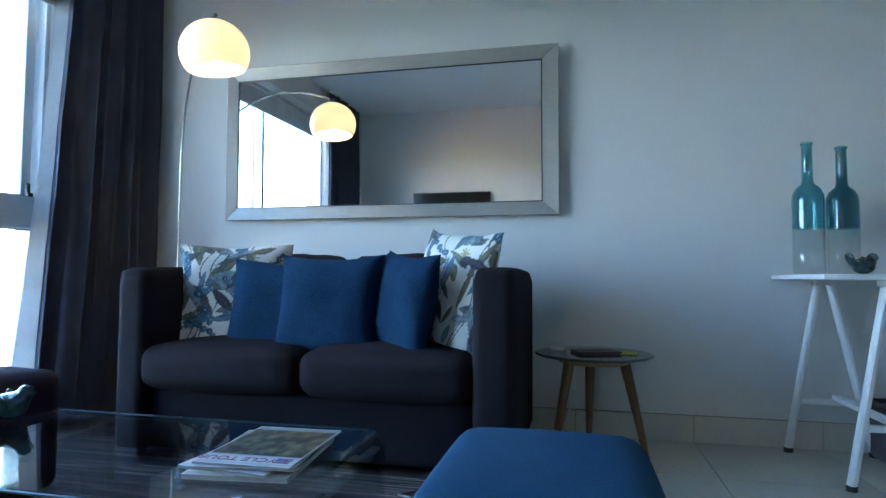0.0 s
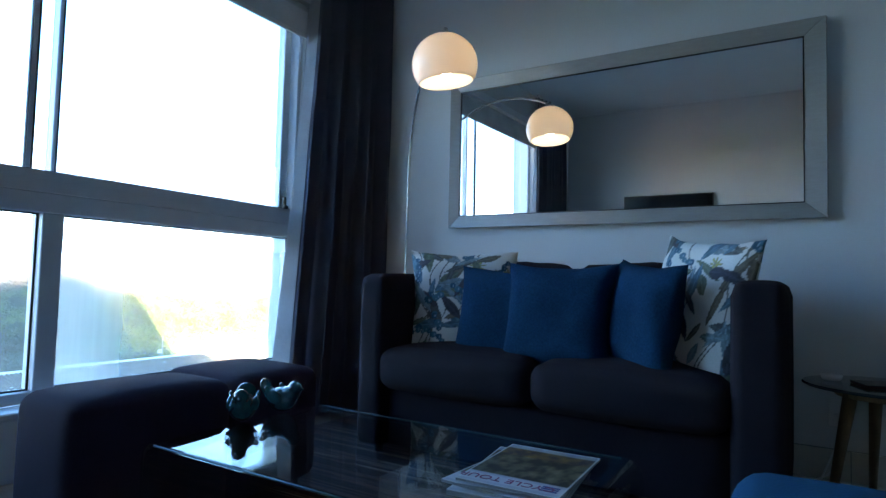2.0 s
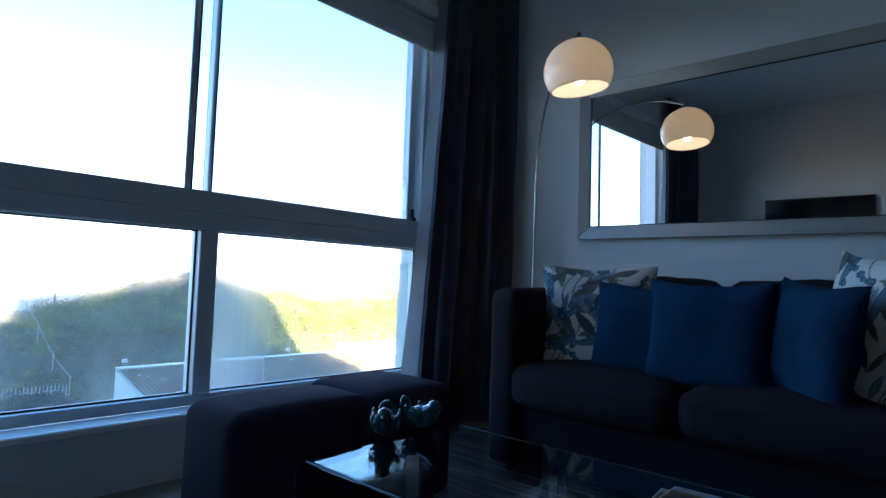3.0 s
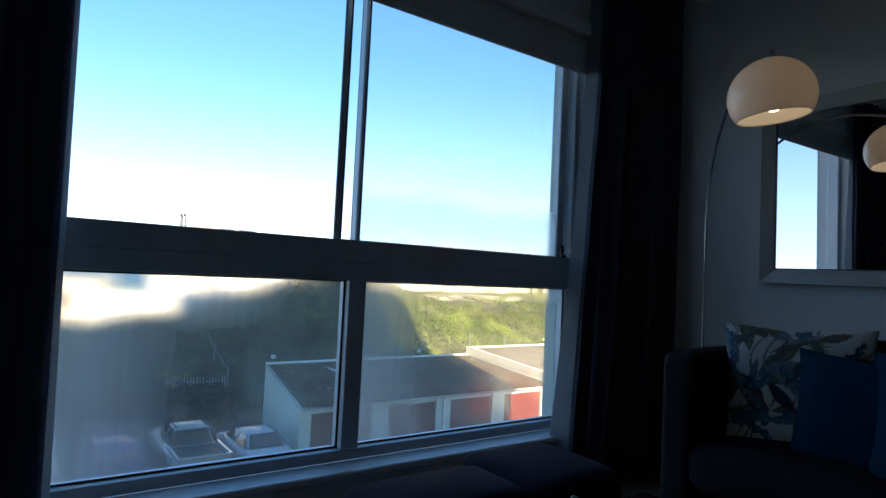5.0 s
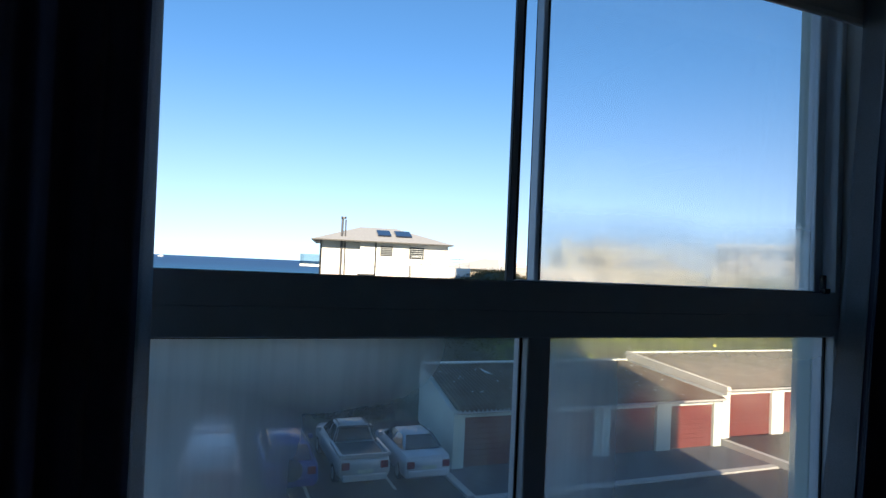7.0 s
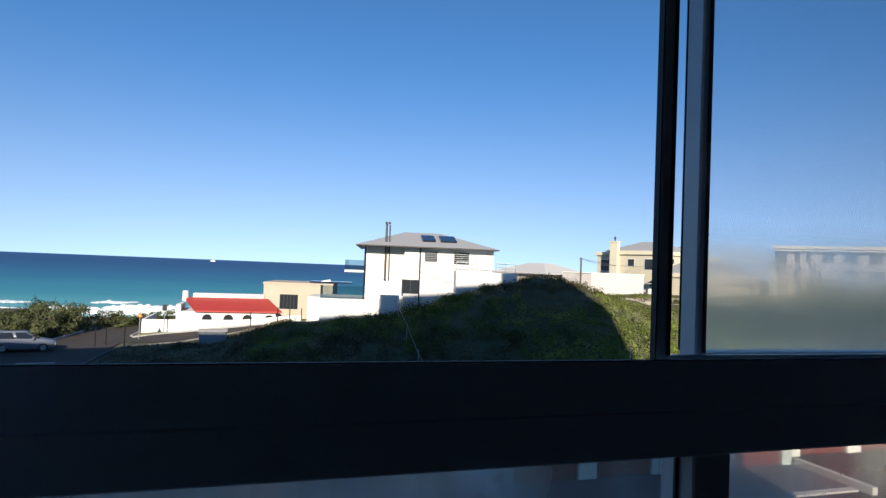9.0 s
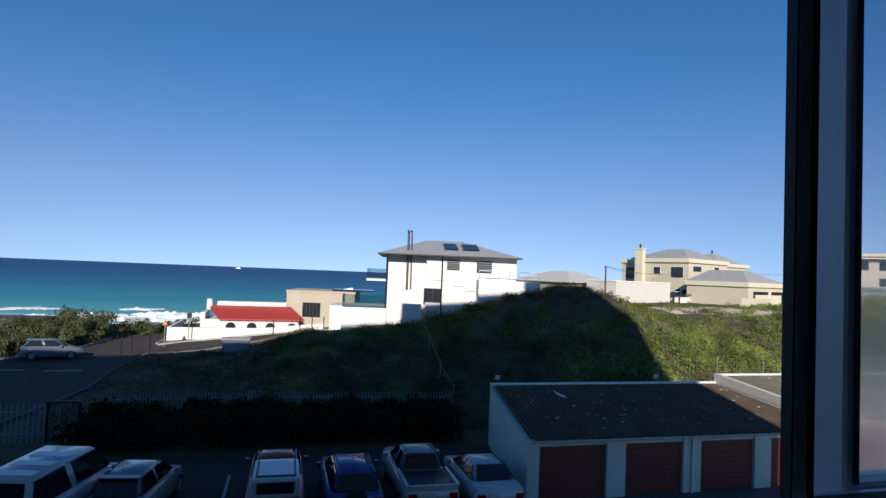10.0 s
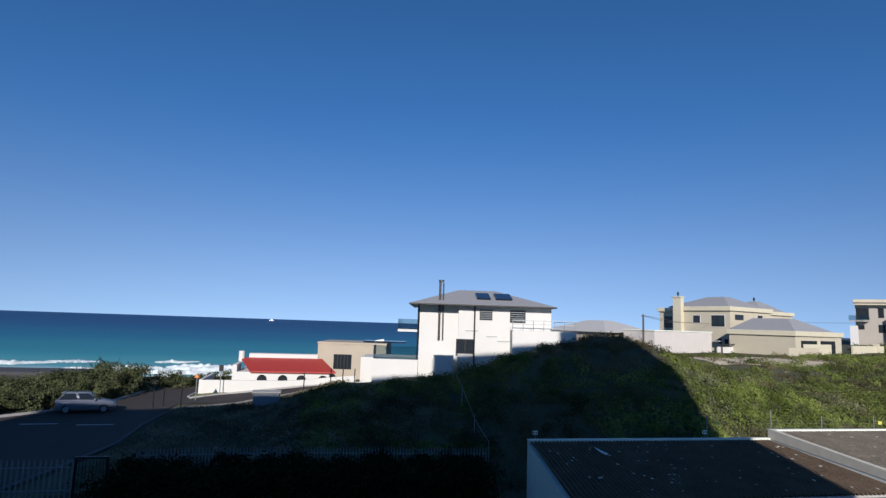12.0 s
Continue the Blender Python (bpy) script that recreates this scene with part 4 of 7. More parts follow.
part("rim", boxes((-0.215, 0.215, -0.155, -0.14, 0.25, 0.275), (-0.215, 0.215, 0.14, 0.155, 0.25, 0.275), (-0.215, -0.2, -0.14, 0.14, 0.25, 0.275), (0.2, 0.215, -0.14, 0.14, 0.25, 0.275)), BLACK, basket)

# ---- outside: ground ----
def smooth(a, b, x):
    t = max(0.0, min(1.0, (x - a) / (b - a)))
    return t * t * (3 - 2 * t)


def lerp(table, x):
    if x <= table[0][0]:
        return table[0][1]
    for (a, p), (b, q) in zip(table, table[1:]):
        if x <= b:
            return p + (q - p) * smooth(a, b, x)
    return table[-1][1]


NEAR = [(-12, -6.1), (-4, -5.0), (3, -3.0), (8, -2.4), (20, -1.3), (30, -2.4), (42, -3.3), (70, -2.9), (120, -0.6)]
FAR = [(-14, -6.1), (-8, -5.7), (4, -4.6), (10, -4.2), (22, -2.2), (36, -1.5), (55, -1.3), (80, -0.8), (120, 0.6)]
def ground_z(x, y):
    """Car park, then the dune, the street behind it, and the slope to the sea."""
    d = -x
    p = lerp(NEAR, y) * (1 - smooth(45, 58, d)) + lerp(FAR, y) * smooth(45, 58, d)
    z = GROUND + smooth(27.5 - 6.2 * smooth(9.5, 13, y), 43, d) * (p - GROUND)
    z += 2.3 * math.exp(-((x + 39.5) / 6.5) ** 2 - ((y - 19.5) / 8.5) ** 2)
    rough = smooth(30, 36, d) * smooth(-11, -5, y) * (1 - 0.6 * smooth(54, 58, d))
    z += rough * (0.35 * noise.noise(Vector((x * 0.16, y * 0.16, 0))) + 0.15 * noise.noise(Vector((x * 0.5, y * 0.5, 2))))
    shore = smooth(78, 130, d) * (1 - smooth(20, 55, y)) + smooth(170, 260, d) * smooth(20, 55, y)
    return z * (1 - shore) + -14.5 * shore


def axis(parts):
    out = []
    for a, b, n in parts:
        out += [a + (b - a) * i / n for i in range(n)]
    return out + [parts[-1][1]]


SAND = mat("dune_ground", (0.07, 0.068, 0.034), 0.95, var=0.3, scale=0.5, fine=6, bump=0.5, second=(0.03, 0.036, 0.015), edge=0.5)
def terrain():
    xs = axis([(-2.7, -26, 12), (-26, -60, 68), (-60, -100, 40), (-100, -300, 20), (-300, -4800, 12)])
    ys = axis([(-2500, -120, 8), (-120, -30, 15), (-30, 45, 130), (45, 130, 60), (130, 400, 12), (400, 4500, 12)])
    bm = bmesh.new()
    g = [[bm.verts.new((x, y, ground_z(x, y))) for y in ys] for x in xs]
    for r, s in zip(g, g[1:]):
        for k in range(len(ys) - 1):
            bm.faces.new((r[k], r[k + 1], s[k + 1], s[k]))
    return bm
structure("ground", terrain(), SAND, "scrubby sandy dune ground sloping to the sea", "ground", smooth=True)

ASPHALT = mat("asphalt", (0.034, 0.026, 0.021), 0.9, var=0.25, scale=0.7, fine=30, bump=0.3)
CONCRETE = mat("concrete", (0.36, 0.35, 0.33), 0.85, var=0.15, scale=2, fine=60, bump=0.2)
LINE = mat("road_paint", (0.34, 0.33, 0.31), 0.7, var=0.35, scale=8)
def draped(outline, lift, n=40):
    """A strip of road between two edges, laid over the ground."""
    bm = bmesh.new()
    a, b = outline
    rows = []
    def at(edge, t):
        k = t * (len(edge) - 1)
        i = min(int(k), len(edge) - 2)
        return Vector(edge[i]).lerp(Vector(edge[i + 1]), k - i)
    for i in range(n + 1):
        p, q = at(a, i / n), at(b, i / n)
        row = []
        for j in range(9):
            c = p.lerp(q, j / 8)
            row.append(bm.verts.new((c.x, c.y, ground_z(c.x, c.y) + lift)))
        rows.append(row)
    for r, s in zip(rows, rows[1:]):
        for j in range(8):
            bm.faces.new((r[j], r[j + 1], s[j + 1], s[j]))
    return bm
structure("parking_lot", box(-27.2, XO - 0.02, -28, 45, GROUND - 0.1, GROUND + 0.03), ASPHALT, "dark asphalt car park in the building's shade", "parking lot")
structure("road", draped(([(-27.2, -13), (-40, -10.6), (-48.3, -11.0), (-57, -10.6), (-68, -10.0)], [(-27.2, -30), (-44, -25), (-51, -19.9), (-55.5, -16.6), (-68, -15.4)]), 0.07, 60), ASPHALT, "asphalt street bending round the dune", "road")
structure("road", draped(([(-56, -12), (-54.3, -8), (-54.6, 0), (-55.5, 14)], [(-58.6, -11.2), (-60.2, -7.5), (-60.6, -1), (-60.9, 14)]), 0.058, 40), ASPHALT, "asphalt side street along the white wall", "road")
# Darker than the other kerbs: the building's shade is put into this colour.
structure("kerb", tube([(x, y, ground_z(x, y) + 0.1) for x, y in ((-29, -12.6), (-34, -11.6), (-40, -10.5), (-46, -10.8), (-50, -10.6), (-52.5, -9.6), (-54, -6), (-54.4, 0), (-55, 6))], 0.085, 6), mat("shade_dark_kerb", (0.13, 0.13, 0.125), 0.9, var=0.3, scale=1), "concrete kerb along the street, its shade put into the colour", "kerb")
structure("kerb", tube([(x, y, ground_z(x, y) + 0.1) for x, y in ((-45, -25), (-51, -20.1), (-55.5, -16.8), (-60, -16.3), (-66, -15.8))], 0.12, 6), CONCRETE, "pale concrete kerb on the sea side", "kerb")
structure("kerb", tube([(x, y, ground_z(x, y) + 0.1) for x, y in ((-62.5, -10.6), (-59.6, -10.7), (-58.4, -10.3), (-60.3, -7.3), (-60.7, -1), (-61, 10))], 0.1, 6), CONCRETE, "pale concrete kerb before the white wall", "kerb")
structure("verge", draped(([(-58.6, -10.4), (-60.4, -7.3), (-60.8, -1), (-61.0, 10)], [(-62.4, -10.4), (-62.0, -7.3), (-62.0, -1), (-62.0, 10)]), 0.1, 24), mat("dry_grass", (0.17, 0.17, 0.06), 0.95, var=0.3, scale=3, fine=40), "dry grass verge before the white wall", "verge")
for k, (x, y) in enumerate(((-46.5, -15), (-46.8, -18.5), (-40, -20))):
    structure("road_line", draped(([(x, y), (x - 0.2, y + 2.2)], [(x - 0.35, y), (x - 0.55, y + 2.2)]), 0.085, 3), LINE, "worn white road marking", "road marking")
structure("bay_lines", boxes(*[(-24.6, -19.2, y - 0.05, y + 0.05, GROUND + 0.03, GROUND + 0.036) for y in (-6.2, -3.9, -1.3, 1.2, 3.2, 6.0, 8.2)]), LINE, "faded white parking bay lines", "road marking")
structure("apron", box(-21.2, -17.9, 8.3, 21.4, GROUND + 0.03, GROUND + 0.05), mat("apron_asphalt", (0.075, 0.075, 0.08), 0.9, var=0.2, scale=1.5, fine=40), "asphalt apron before the garages", "parking lot")
structure("apron_edge", boxes((-17.9, -17.6, 8.2, 21.2, GROUND + 0.03, GROUND + 0.1), (-21.2, -17.9, 8.0, 8.25, GROUND + 0.03, GROUND + 0.12)), CONCRETE, "pale concrete edging", "kerb")
structure("ramp_kerb", boxes((-21.2, -17.2, 21.35, 21.6, GROUND + 0.03, GROUND + 0.3)), CONCRETE, "low concrete kerb between two garage blocks", "kerb")

# ---- sea ----
def sea_material():
    m = bpy.data.materials.new("sea_water")
    m.use_nodes = True
    n, l = m.node_tree.nodes, m.node_tree.links
    b = n["Principled BSDF"]
    b.inputs["Roughness"].default_value, b.inputs["Specular IOR Level"].default_value = 0.45, 0.25
    tc, sep, rng, ramp = n.new("ShaderNodeTexCoord"), n.new("ShaderNodeSeparateXYZ"), n.new("ShaderNodeMapRange"), n.new("ShaderNodeValToRGB")
    l.new(tc.outputs["Object"], sep.inputs[0])
    no = n.new("ShaderNodeTexNoise")
    mp = n.new("ShaderNodeMapping")
    mp.inputs["Scale"].default_value = (0.02, 0.004, 1)
    no.inputs["Scale"].default_value, no.inputs["Detail"].default_value = 1.0, 6
    l.new(tc.outputs["Object"], mp.inputs[0]), l.new(mp.outputs[0], no.inputs["Vector"])
    add = n.new("ShaderNodeMath")
    add.operation = "MULTIPLY_ADD"
    add.inputs[1].default_value = 130
    l.new(no.outputs[0], add.inputs[0]), l.new(sep.outputs["X"], add.inputs[2])
    rng.inputs["From Min"].default_value, rng.inputs["From Max"].default_value = -1000, -60
    l.new(add.outputs[0], rng.inputs[0]), l.new(rng.outputs[0], ramp.inputs[0])
    e = ramp.color_ramp.elements
    e[0].color, e[0].position, e[1].color, e[1].position = (0.003, 0.04, 0.12, 1), 0.0, (0.12, 0.38, 0.38, 1), 1.0
    for p, c in ((0.45, (0.004, 0.07, 0.16, 1)), (0.75, (0.006, 0.13, 0.2, 1)), (0.88, (0.03, 0.24, 0.27, 1))):
        q = e.new(p)
        q.color = c
    foam, fmp, fr = n.new("ShaderNodeTexNoise"), n.new("ShaderNodeMapping"), n.new("ShaderNodeMapRange")
    fmp.inputs["Scale"].default_value = (0.12, 0.035, 1)
    foam.inputs["Scale"].default_value, foam.inputs["Detail"].default_value = 1.0, 8
    l.new(tc.outputs["Object"], fmp.inputs[0]), l.new(fmp.outputs[0], foam.inputs["Vector"])
    fr.inputs["From Min"].default_value, fr.inputs["From Max"].default_value = 0.55, 0.66
    l.new(foam.outputs[0], fr.inputs[0])
    near = n.new("ShaderNodeMapRange")
    near.inputs["From Min"].default_value, near.inputs["From Max"].default_value = -178, -140
    l.new(sep.outputs["X"], near.inputs[0])
    mul, mx = n.new("ShaderNodeMath"), n.new("ShaderNodeMixRGB")
    mul.operation = "MULTIPLY"
    l.new(fr.outputs[0], mul.inputs[0]), l.new(near.outputs[0], mul.inputs[1])
    l.new(mul.outputs[0], mx.inputs[0]), l.new(ramp.outputs[0], mx.inputs[1])
    mx.inputs[2].default_value = (0.75, 0.8, 0.8, 1)
    l.new(mx.outputs[0], b.inputs["Base Color"])
    rp, rmp, bp = n.new("ShaderNodeTexNoise"), n.new("ShaderNodeMapping"), n.new("ShaderNodeBump")
    rmp.inputs["Scale"].default_value = (0.5, 0.12, 1)
    rp.inputs["Scale"].default_value, rp.inputs["Detail"].default_value = 1.0, 6
    l.new(tc.outputs["Object"], rmp.inputs[0]), l.new(rmp.outputs[0], rp.inputs["Vector"]), l.new(rp.outputs[0], bp.inputs["Height"])
    bp.inputs["Strength"].default_value, bp.inputs["Distance"].default_value = 0.6, 0.5
    l.new(bp.outputs[0], b.inputs["Normal"])
    return m


bm = bmesh.new()
xs, ys = axis([(-95, -300, 20), (-300, -4850, 12)]), axis([(-4000, -300, 8), (-300, 200, 20), (200, 4000, 8)])
g = [[bm.verts.new((x, y, -12.5)) for y in ys] for x in xs]
for r, s in zip(g, g[1:]):
    for k in range(len(ys) - 1):
        bm.faces.new((r[k], r[k + 1], s[k + 1], s[k]))
structure("water", bm, sea_material(), "blue-green sea reaching to the horizon", "sea")
FOAM = mat("sea_foam", (0.62, 0.68, 0.68), 0.9, var=0.1, scale=0.5, fine=4, bump=0.6)
def breaker(x, y, length, height, seed):
    """A rolling line of white water with ragged ends."""
    bm = bmesh.new()
    n, k = 60, 8
    rows = []
    for i in range(n + 1):
        u = i / n
        env = math.sin(math.pi * u) ** 0.5
        h = height * env * (0.55 + 0.6 * abs(noise.noise(Vector((u * 9, seed, 0)))))
        wd = 6 * env * (0.5 + abs(noise.noise(Vector((u * 7, seed, 4)))))
        xc = x + 6 * noise.noise(Vector((u * 2.5, seed, 8)))
        rows.append([bm.verts.new((xc + wd * (j / k - 0.4) + 0.5 * noise.noise(Vector((u * 40, j, seed))), y + length * (u - 0.5), -12.48 + h * math.sin(math.pi * j / k) * (1 + 0.5 * noise.noise(Vector((u * 50, j * 1.3, seed)))))) for j in range(k + 1)])
    for a, b in zip(rows, rows[1:]):
        for j in range(k):
            bm.faces.new((a[j], a[j + 1], b[j + 1], b[j]))
    structure("breaking_wave", bm, FOAM, "white breaking wave rolling to the shore", "wave", smooth=True)
for w in ((-168, -44, 16, 0.9, 1), (-163, -27, 22, 1.4, 2), (-158, -8, 12, 0.8, 3), (-150, -62, 26, 1.0, 4), (-146, -38, 16, 0.8, 5), (-142, -16, 22, 0.8, 6), (-185, -66, 14, 0.7, 7), (-136, -50, 18, 0.6, 8), (-172, -30, 18, 1.5, 9), (-166, -24, 14, 1.8, 10), (-155, -34, 20, 1.3, 11), (-160, -52, 16, 1.2, 12), (-150, -20, 16, 1.2, 13), (-145, -4, 18, 1.0, 14), (-190, -40, 12, 0.9, 15), (-178, -78, 20, 1.2, 16), (-152, -80, 26, 1.4, 17)):
    breaker(*w)
ship = thing("ship", "tiny white ship far out on the horizon", "ship", (-2400, -187, -12.5))
part("hull", box(-4, 4, -9, 9, 0, 3, 0.5), WHITE, ship)
part("bridge", box(-3, 3, -2, 5, 3, 6.5, 0.5), WHITE, ship)

# ---- plants ----
def foliage(name, dark, light, dry=0.0):
    m = bpy.data.materials.new(name)
    m.use_nodes = True
    n, l = m.node_tree.nodes, m.node_tree.links
    b = n["Principled BSDF"]
    b.inputs["Roughness"].default_value, b.inputs["Specular IOR Level"].default_value = 0.8, 0.05
    geo, tc, no, ramp, add = n.new("ShaderNodeNewGeometry"), n.new("ShaderNodeTexCoord"), n.new("ShaderNodeTexNoise"), n.new("ShaderNodeValToRGB"), n.new("ShaderNodeMath")
    no.inputs["Scale"].default_value, no.inputs["Detail"].default_value = 0.4, 6
    l.new(tc.outputs["Object"], no.inputs["Vector"])
    add.operation = "MULTIPLY_ADD"
    add.inputs[1].default_value = 0.16
    l.new(geo.outputs["Random Per Island"], add.inputs[0]), l.new(no.outputs[0], add.inputs[2])
    e = ramp.color_ramp.elements
    e[0].color, e[0].position, e[1].color, e[1].position = (*dark, 1), 0.42, (*light, 1), 0.78
    l.new(add.outputs[0], ramp.inputs[0])
    wide, wr, mix = n.new("ShaderNodeTexNoise"), n.new("ShaderNodeMapRange"), n.new("ShaderNodeMixRGB")
    wide.inputs["Scale"].default_value, wide.inputs["Detail"].default_value = 0.17, 3
    wr.inputs["From Min"].default_value, wr.inputs["From Max"].default_value, wr.inputs["To Max"].default_value = 0.47, 0.6, dry
    l.new(tc.outputs["Object"], wide.inputs["Vector"]), l.new(wide.outputs[0], wr.inputs[0]), l.new(wr.outputs[0], mix.inputs[0])
    l.new(ramp.outputs[0], mix.inputs[1])
    mix.inputs[2].default_value = (0.075, 0.062, 0.034, 1)
    l.new(mix.outputs[0], b.inputs["Base Color"])
    return m


def leaves(name, spots, material, count, leaf, seed, flat=0.8):
    """Many small leaves gathered into uneven clumps; spots of (x, y, z, radius)."""
    rng = np.random.default_rng(seed)
    verts, base = [], 0
    for x, y, z, r in spots:
        n = max(20, int(count * r * r))
        d = rng.normal(size=(n, 3))
        d /= np.linalg.norm(d, axis=1, keepdims=True)
        d[:, 2] = np.abs(d[:, 2]) * flat
        lump = 0.75 + 0.35 * np.sin(d[:, 0] * 4 + x * 3) * np.cos(d[:, 1] * 5 + y * 2)
        c = np.array([x, y, z]) + d * (r * lump * rng.uniform(0.65, 1.05, n))[:, None]
        out = d + 0.42 * rng.normal(size=(n, 3))
        a = np.cross(out, rng.normal(size=(n, 3)))
        a /= np.linalg.norm(a, axis=1, keepdims=True)
        b = np.cross(a, out)
        b /= np.linalg.norm(b, axis=1, keepdims=True)
        s = (leaf * rng.uniform(0.6, 1.4, n))[:, None]
        verts.append(np.stack([c - a * s, c + b * s * 0.45, c + a * s, c - b * s * 0.45], axis=1).reshape(-1, 3))
    v = np.concatenate(verts)
    q = len(v) // 4
    me = bpy.data.meshes.new(name)
    me.from_pydata(v.tolist(), [], np.arange(q * 4).reshape(q, 4).tolist())
    me.materials.append(material)
    return me


rnd = random.Random(4)
def clear_of(x, y):
    """Where no scrub grows: street, houses, car park."""
    if y < -10.2 and x > -62:
        return False
    if -62 < x < -52.5 and y < 16:
        return False
    if -56 < x < -42.2 and 2.5 < y < 19.5:
        return False
    if x < -62 and y < 36:
        return False
    return not (x < -66 and y < 81)


def scatter(name, material, label, n, x0, x1, y0, y1, r0, r1, count, leaf, seed, test=None, category="scrub"):
    spots = []
    while len(spots) < n:
        x, y = rnd.uniform(x0, x1), rnd.uniform(y0, y1)
        if clear_of(x, y) and (test is None or test(x, y)):
            spots.append((x, y, ground_z(x, y) - 0.1, rnd.uniform(r0, r1)))
    tagged(new(name, leaves(name, spots, material, count, leaf, seed)), label, category, "", "stuff")


GREEN = foliage("scrub_green", (0.03, 0.048, 0.01), (0.22, 0.27, 0.068), 0.45)
OLIVE = foliage("scrub_olive", (0.045, 0.04, 0.02), (0.15, 0.13, 0.07))
PATCH = lambda x, y: noise.noise(Vector((x * 0.13, y * 0.13, 5))) + 0.4 * noise.noise(Vector((x * 0.4, y * 0.4, 9)))
SANDY = lambda x, y: smooth(0.28, 0.7, math.exp(-((x + 59) / 6) ** 2 - ((y - 48) / 11) ** 2) + 0.35 * noise.noise(Vector((x * 0.3, y * 0.3, 3))))
def bare(x, y):
    return rnd.random() > SANDY(x, y) * 0.9
scatter("dune_scrub", GREEN, "low green coastal scrub covering the dune", 3000, -48, -28.5, 0, 66, 0.4, 0.85, 320, 0.055, 1, lambda x, y: PATCH(x, y) > -0.12 and bare(x, y))
scatter("dune_scrub", OLIVE, "grey-brown dry patches of coastal scrub", 1700, -50, -29, -6, 66, 0.4, 0.85, 300, 0.05, 2, lambda x, y: PATCH(x, y) < 0.02 and bare(x, y))
scatter("dune_bushes", GREEN, "rounded taller bushes standing out of the scrub", 520, -56, -29.5, 8, 78, 0.8, 1.5, 260, 0.06, 11, lambda x, y: PATCH(x, y) > 0.0 and bare(x, y) and math.hypot(x + 39.5, y - 19.5) > 7)
GREY_GREEN = foliage("scrub_grey_green", (0.05, 0.058, 0.028), (0.21, 0.225, 0.12), 0.2)
scatter("dune_bushes", GREY_GREEN, "grey-green bushes among the scrub", 260, -58, -29.5, 22, 80, 0.7, 1.3, 260, 0.06, 12, lambda x, y: PATCH(x + 40, y - 25) > 0.08 and bare(x, y))
scatter("far_scrub", GREEN, "green scrub on the open ground before the houses", 1700, -68, -47, 17, 112, 0.5, 1.1, 140, 0.085, 3, lambda x, y: bare(x, y) and PATCH(x, y) > -0.1)
scatter("far_scrub", OLIVE, "dry scrub between sandy patches", 1300, -68, -46, 20, 100, 0.3, 0.8, 170, 0.07, 4, lambda x, y: PATCH(x, y) < 0.12 and rnd.random() > SANDY(x, y) * 0.6)
DRY = foliage("dry_grass_tufts", (0.09, 0.08, 0.05), (0.27, 0.24, 0.16))
scatter("verge_grass", DRY, "thin dry grass on the flank of the dune", 2600, -52, -30, -10, 6, 0.25, 0.6, 260, 0.06, 5)
scatter("dry_scrub", DRY, "pale dry tufts between the green scrub", 900, -60, -29.5, 24, 84, 0.3, 0.75, 240, 0.055, 15, lambda x, y: PATCH(x - 30, y + 40) > 0.05)
scatter("garden_shrubs", GREEN, "dense green shrubs before the far building", 90, -84, -72, 83, 112, 1.2, 1.9, 60, 0.16, 17, category="shrubs")
sand_m = mat("bare_sand", (0.52, 0.44, 0.31), 0.95, var=0.2, scale=0.6, fine=10, bump=0.5, second=(0.2, 0.17, 0.1), edge=0.4)
structure("sand_patch", draped(([(-55, 39), (-54, 45), (-55.5, 56)], [(-63, 40), (-64.5, 46), (-63, 57)]), 0.05, 30), sand_m, "bare pale sand between the scrub", "ground")

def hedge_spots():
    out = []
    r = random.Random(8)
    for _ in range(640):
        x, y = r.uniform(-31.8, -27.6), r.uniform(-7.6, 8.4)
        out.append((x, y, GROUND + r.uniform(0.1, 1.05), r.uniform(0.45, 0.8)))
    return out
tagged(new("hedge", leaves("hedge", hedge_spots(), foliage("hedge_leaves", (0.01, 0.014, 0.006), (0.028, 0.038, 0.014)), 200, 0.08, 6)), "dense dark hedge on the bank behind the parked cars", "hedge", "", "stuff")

BARK = mat("bark", (0.09, 0.07, 0.05), 0.9, var=0.4, scale=4, bump=0.6)
BUSH = foliage("bush_leaves", (0.018, 0.026, 0.011), (0.12, 0.135, 0.065))
def bush(x, y, r, h, seed):
    """A wind-bent coastal bush: forked stem and a crown of leaf clumps."""
    q = random.Random(seed)
    z = ground_z(x, y) - 0.05
    ob = thing("coastal_bush", "wind-shaped grey-green coastal bush beside the street", "bush", (x, y, z), 0, "bushes by the sea")
    bm = bmesh.new()
    for k in range(5):
        a = k * math.tau / 5 + q.random()
        tube([(0, 0, 0), (0.25 * math.cos(a), 0.25 * math.sin(a), h * 0.35), (r * 0.6 * math.cos(a), r * 0.6 * math.sin(a), h * 0.75)], lambda f: 0.12 * (1 - 0.8 * f), 7, bm)
    part("trunk", bm, BARK, ob)
    spots = [(q.uniform(-r, r) * 0.8, q.uniform(-r, r) * 0.8, h * q.uniform(0.0, 0.74), q.uniform(0.3, 0.48) * r) for _ in range(30)]
    c = new("crown", leaves("crown", spots, BUSH, 260, 0.095, seed, 1.0))
    c.parent = ob
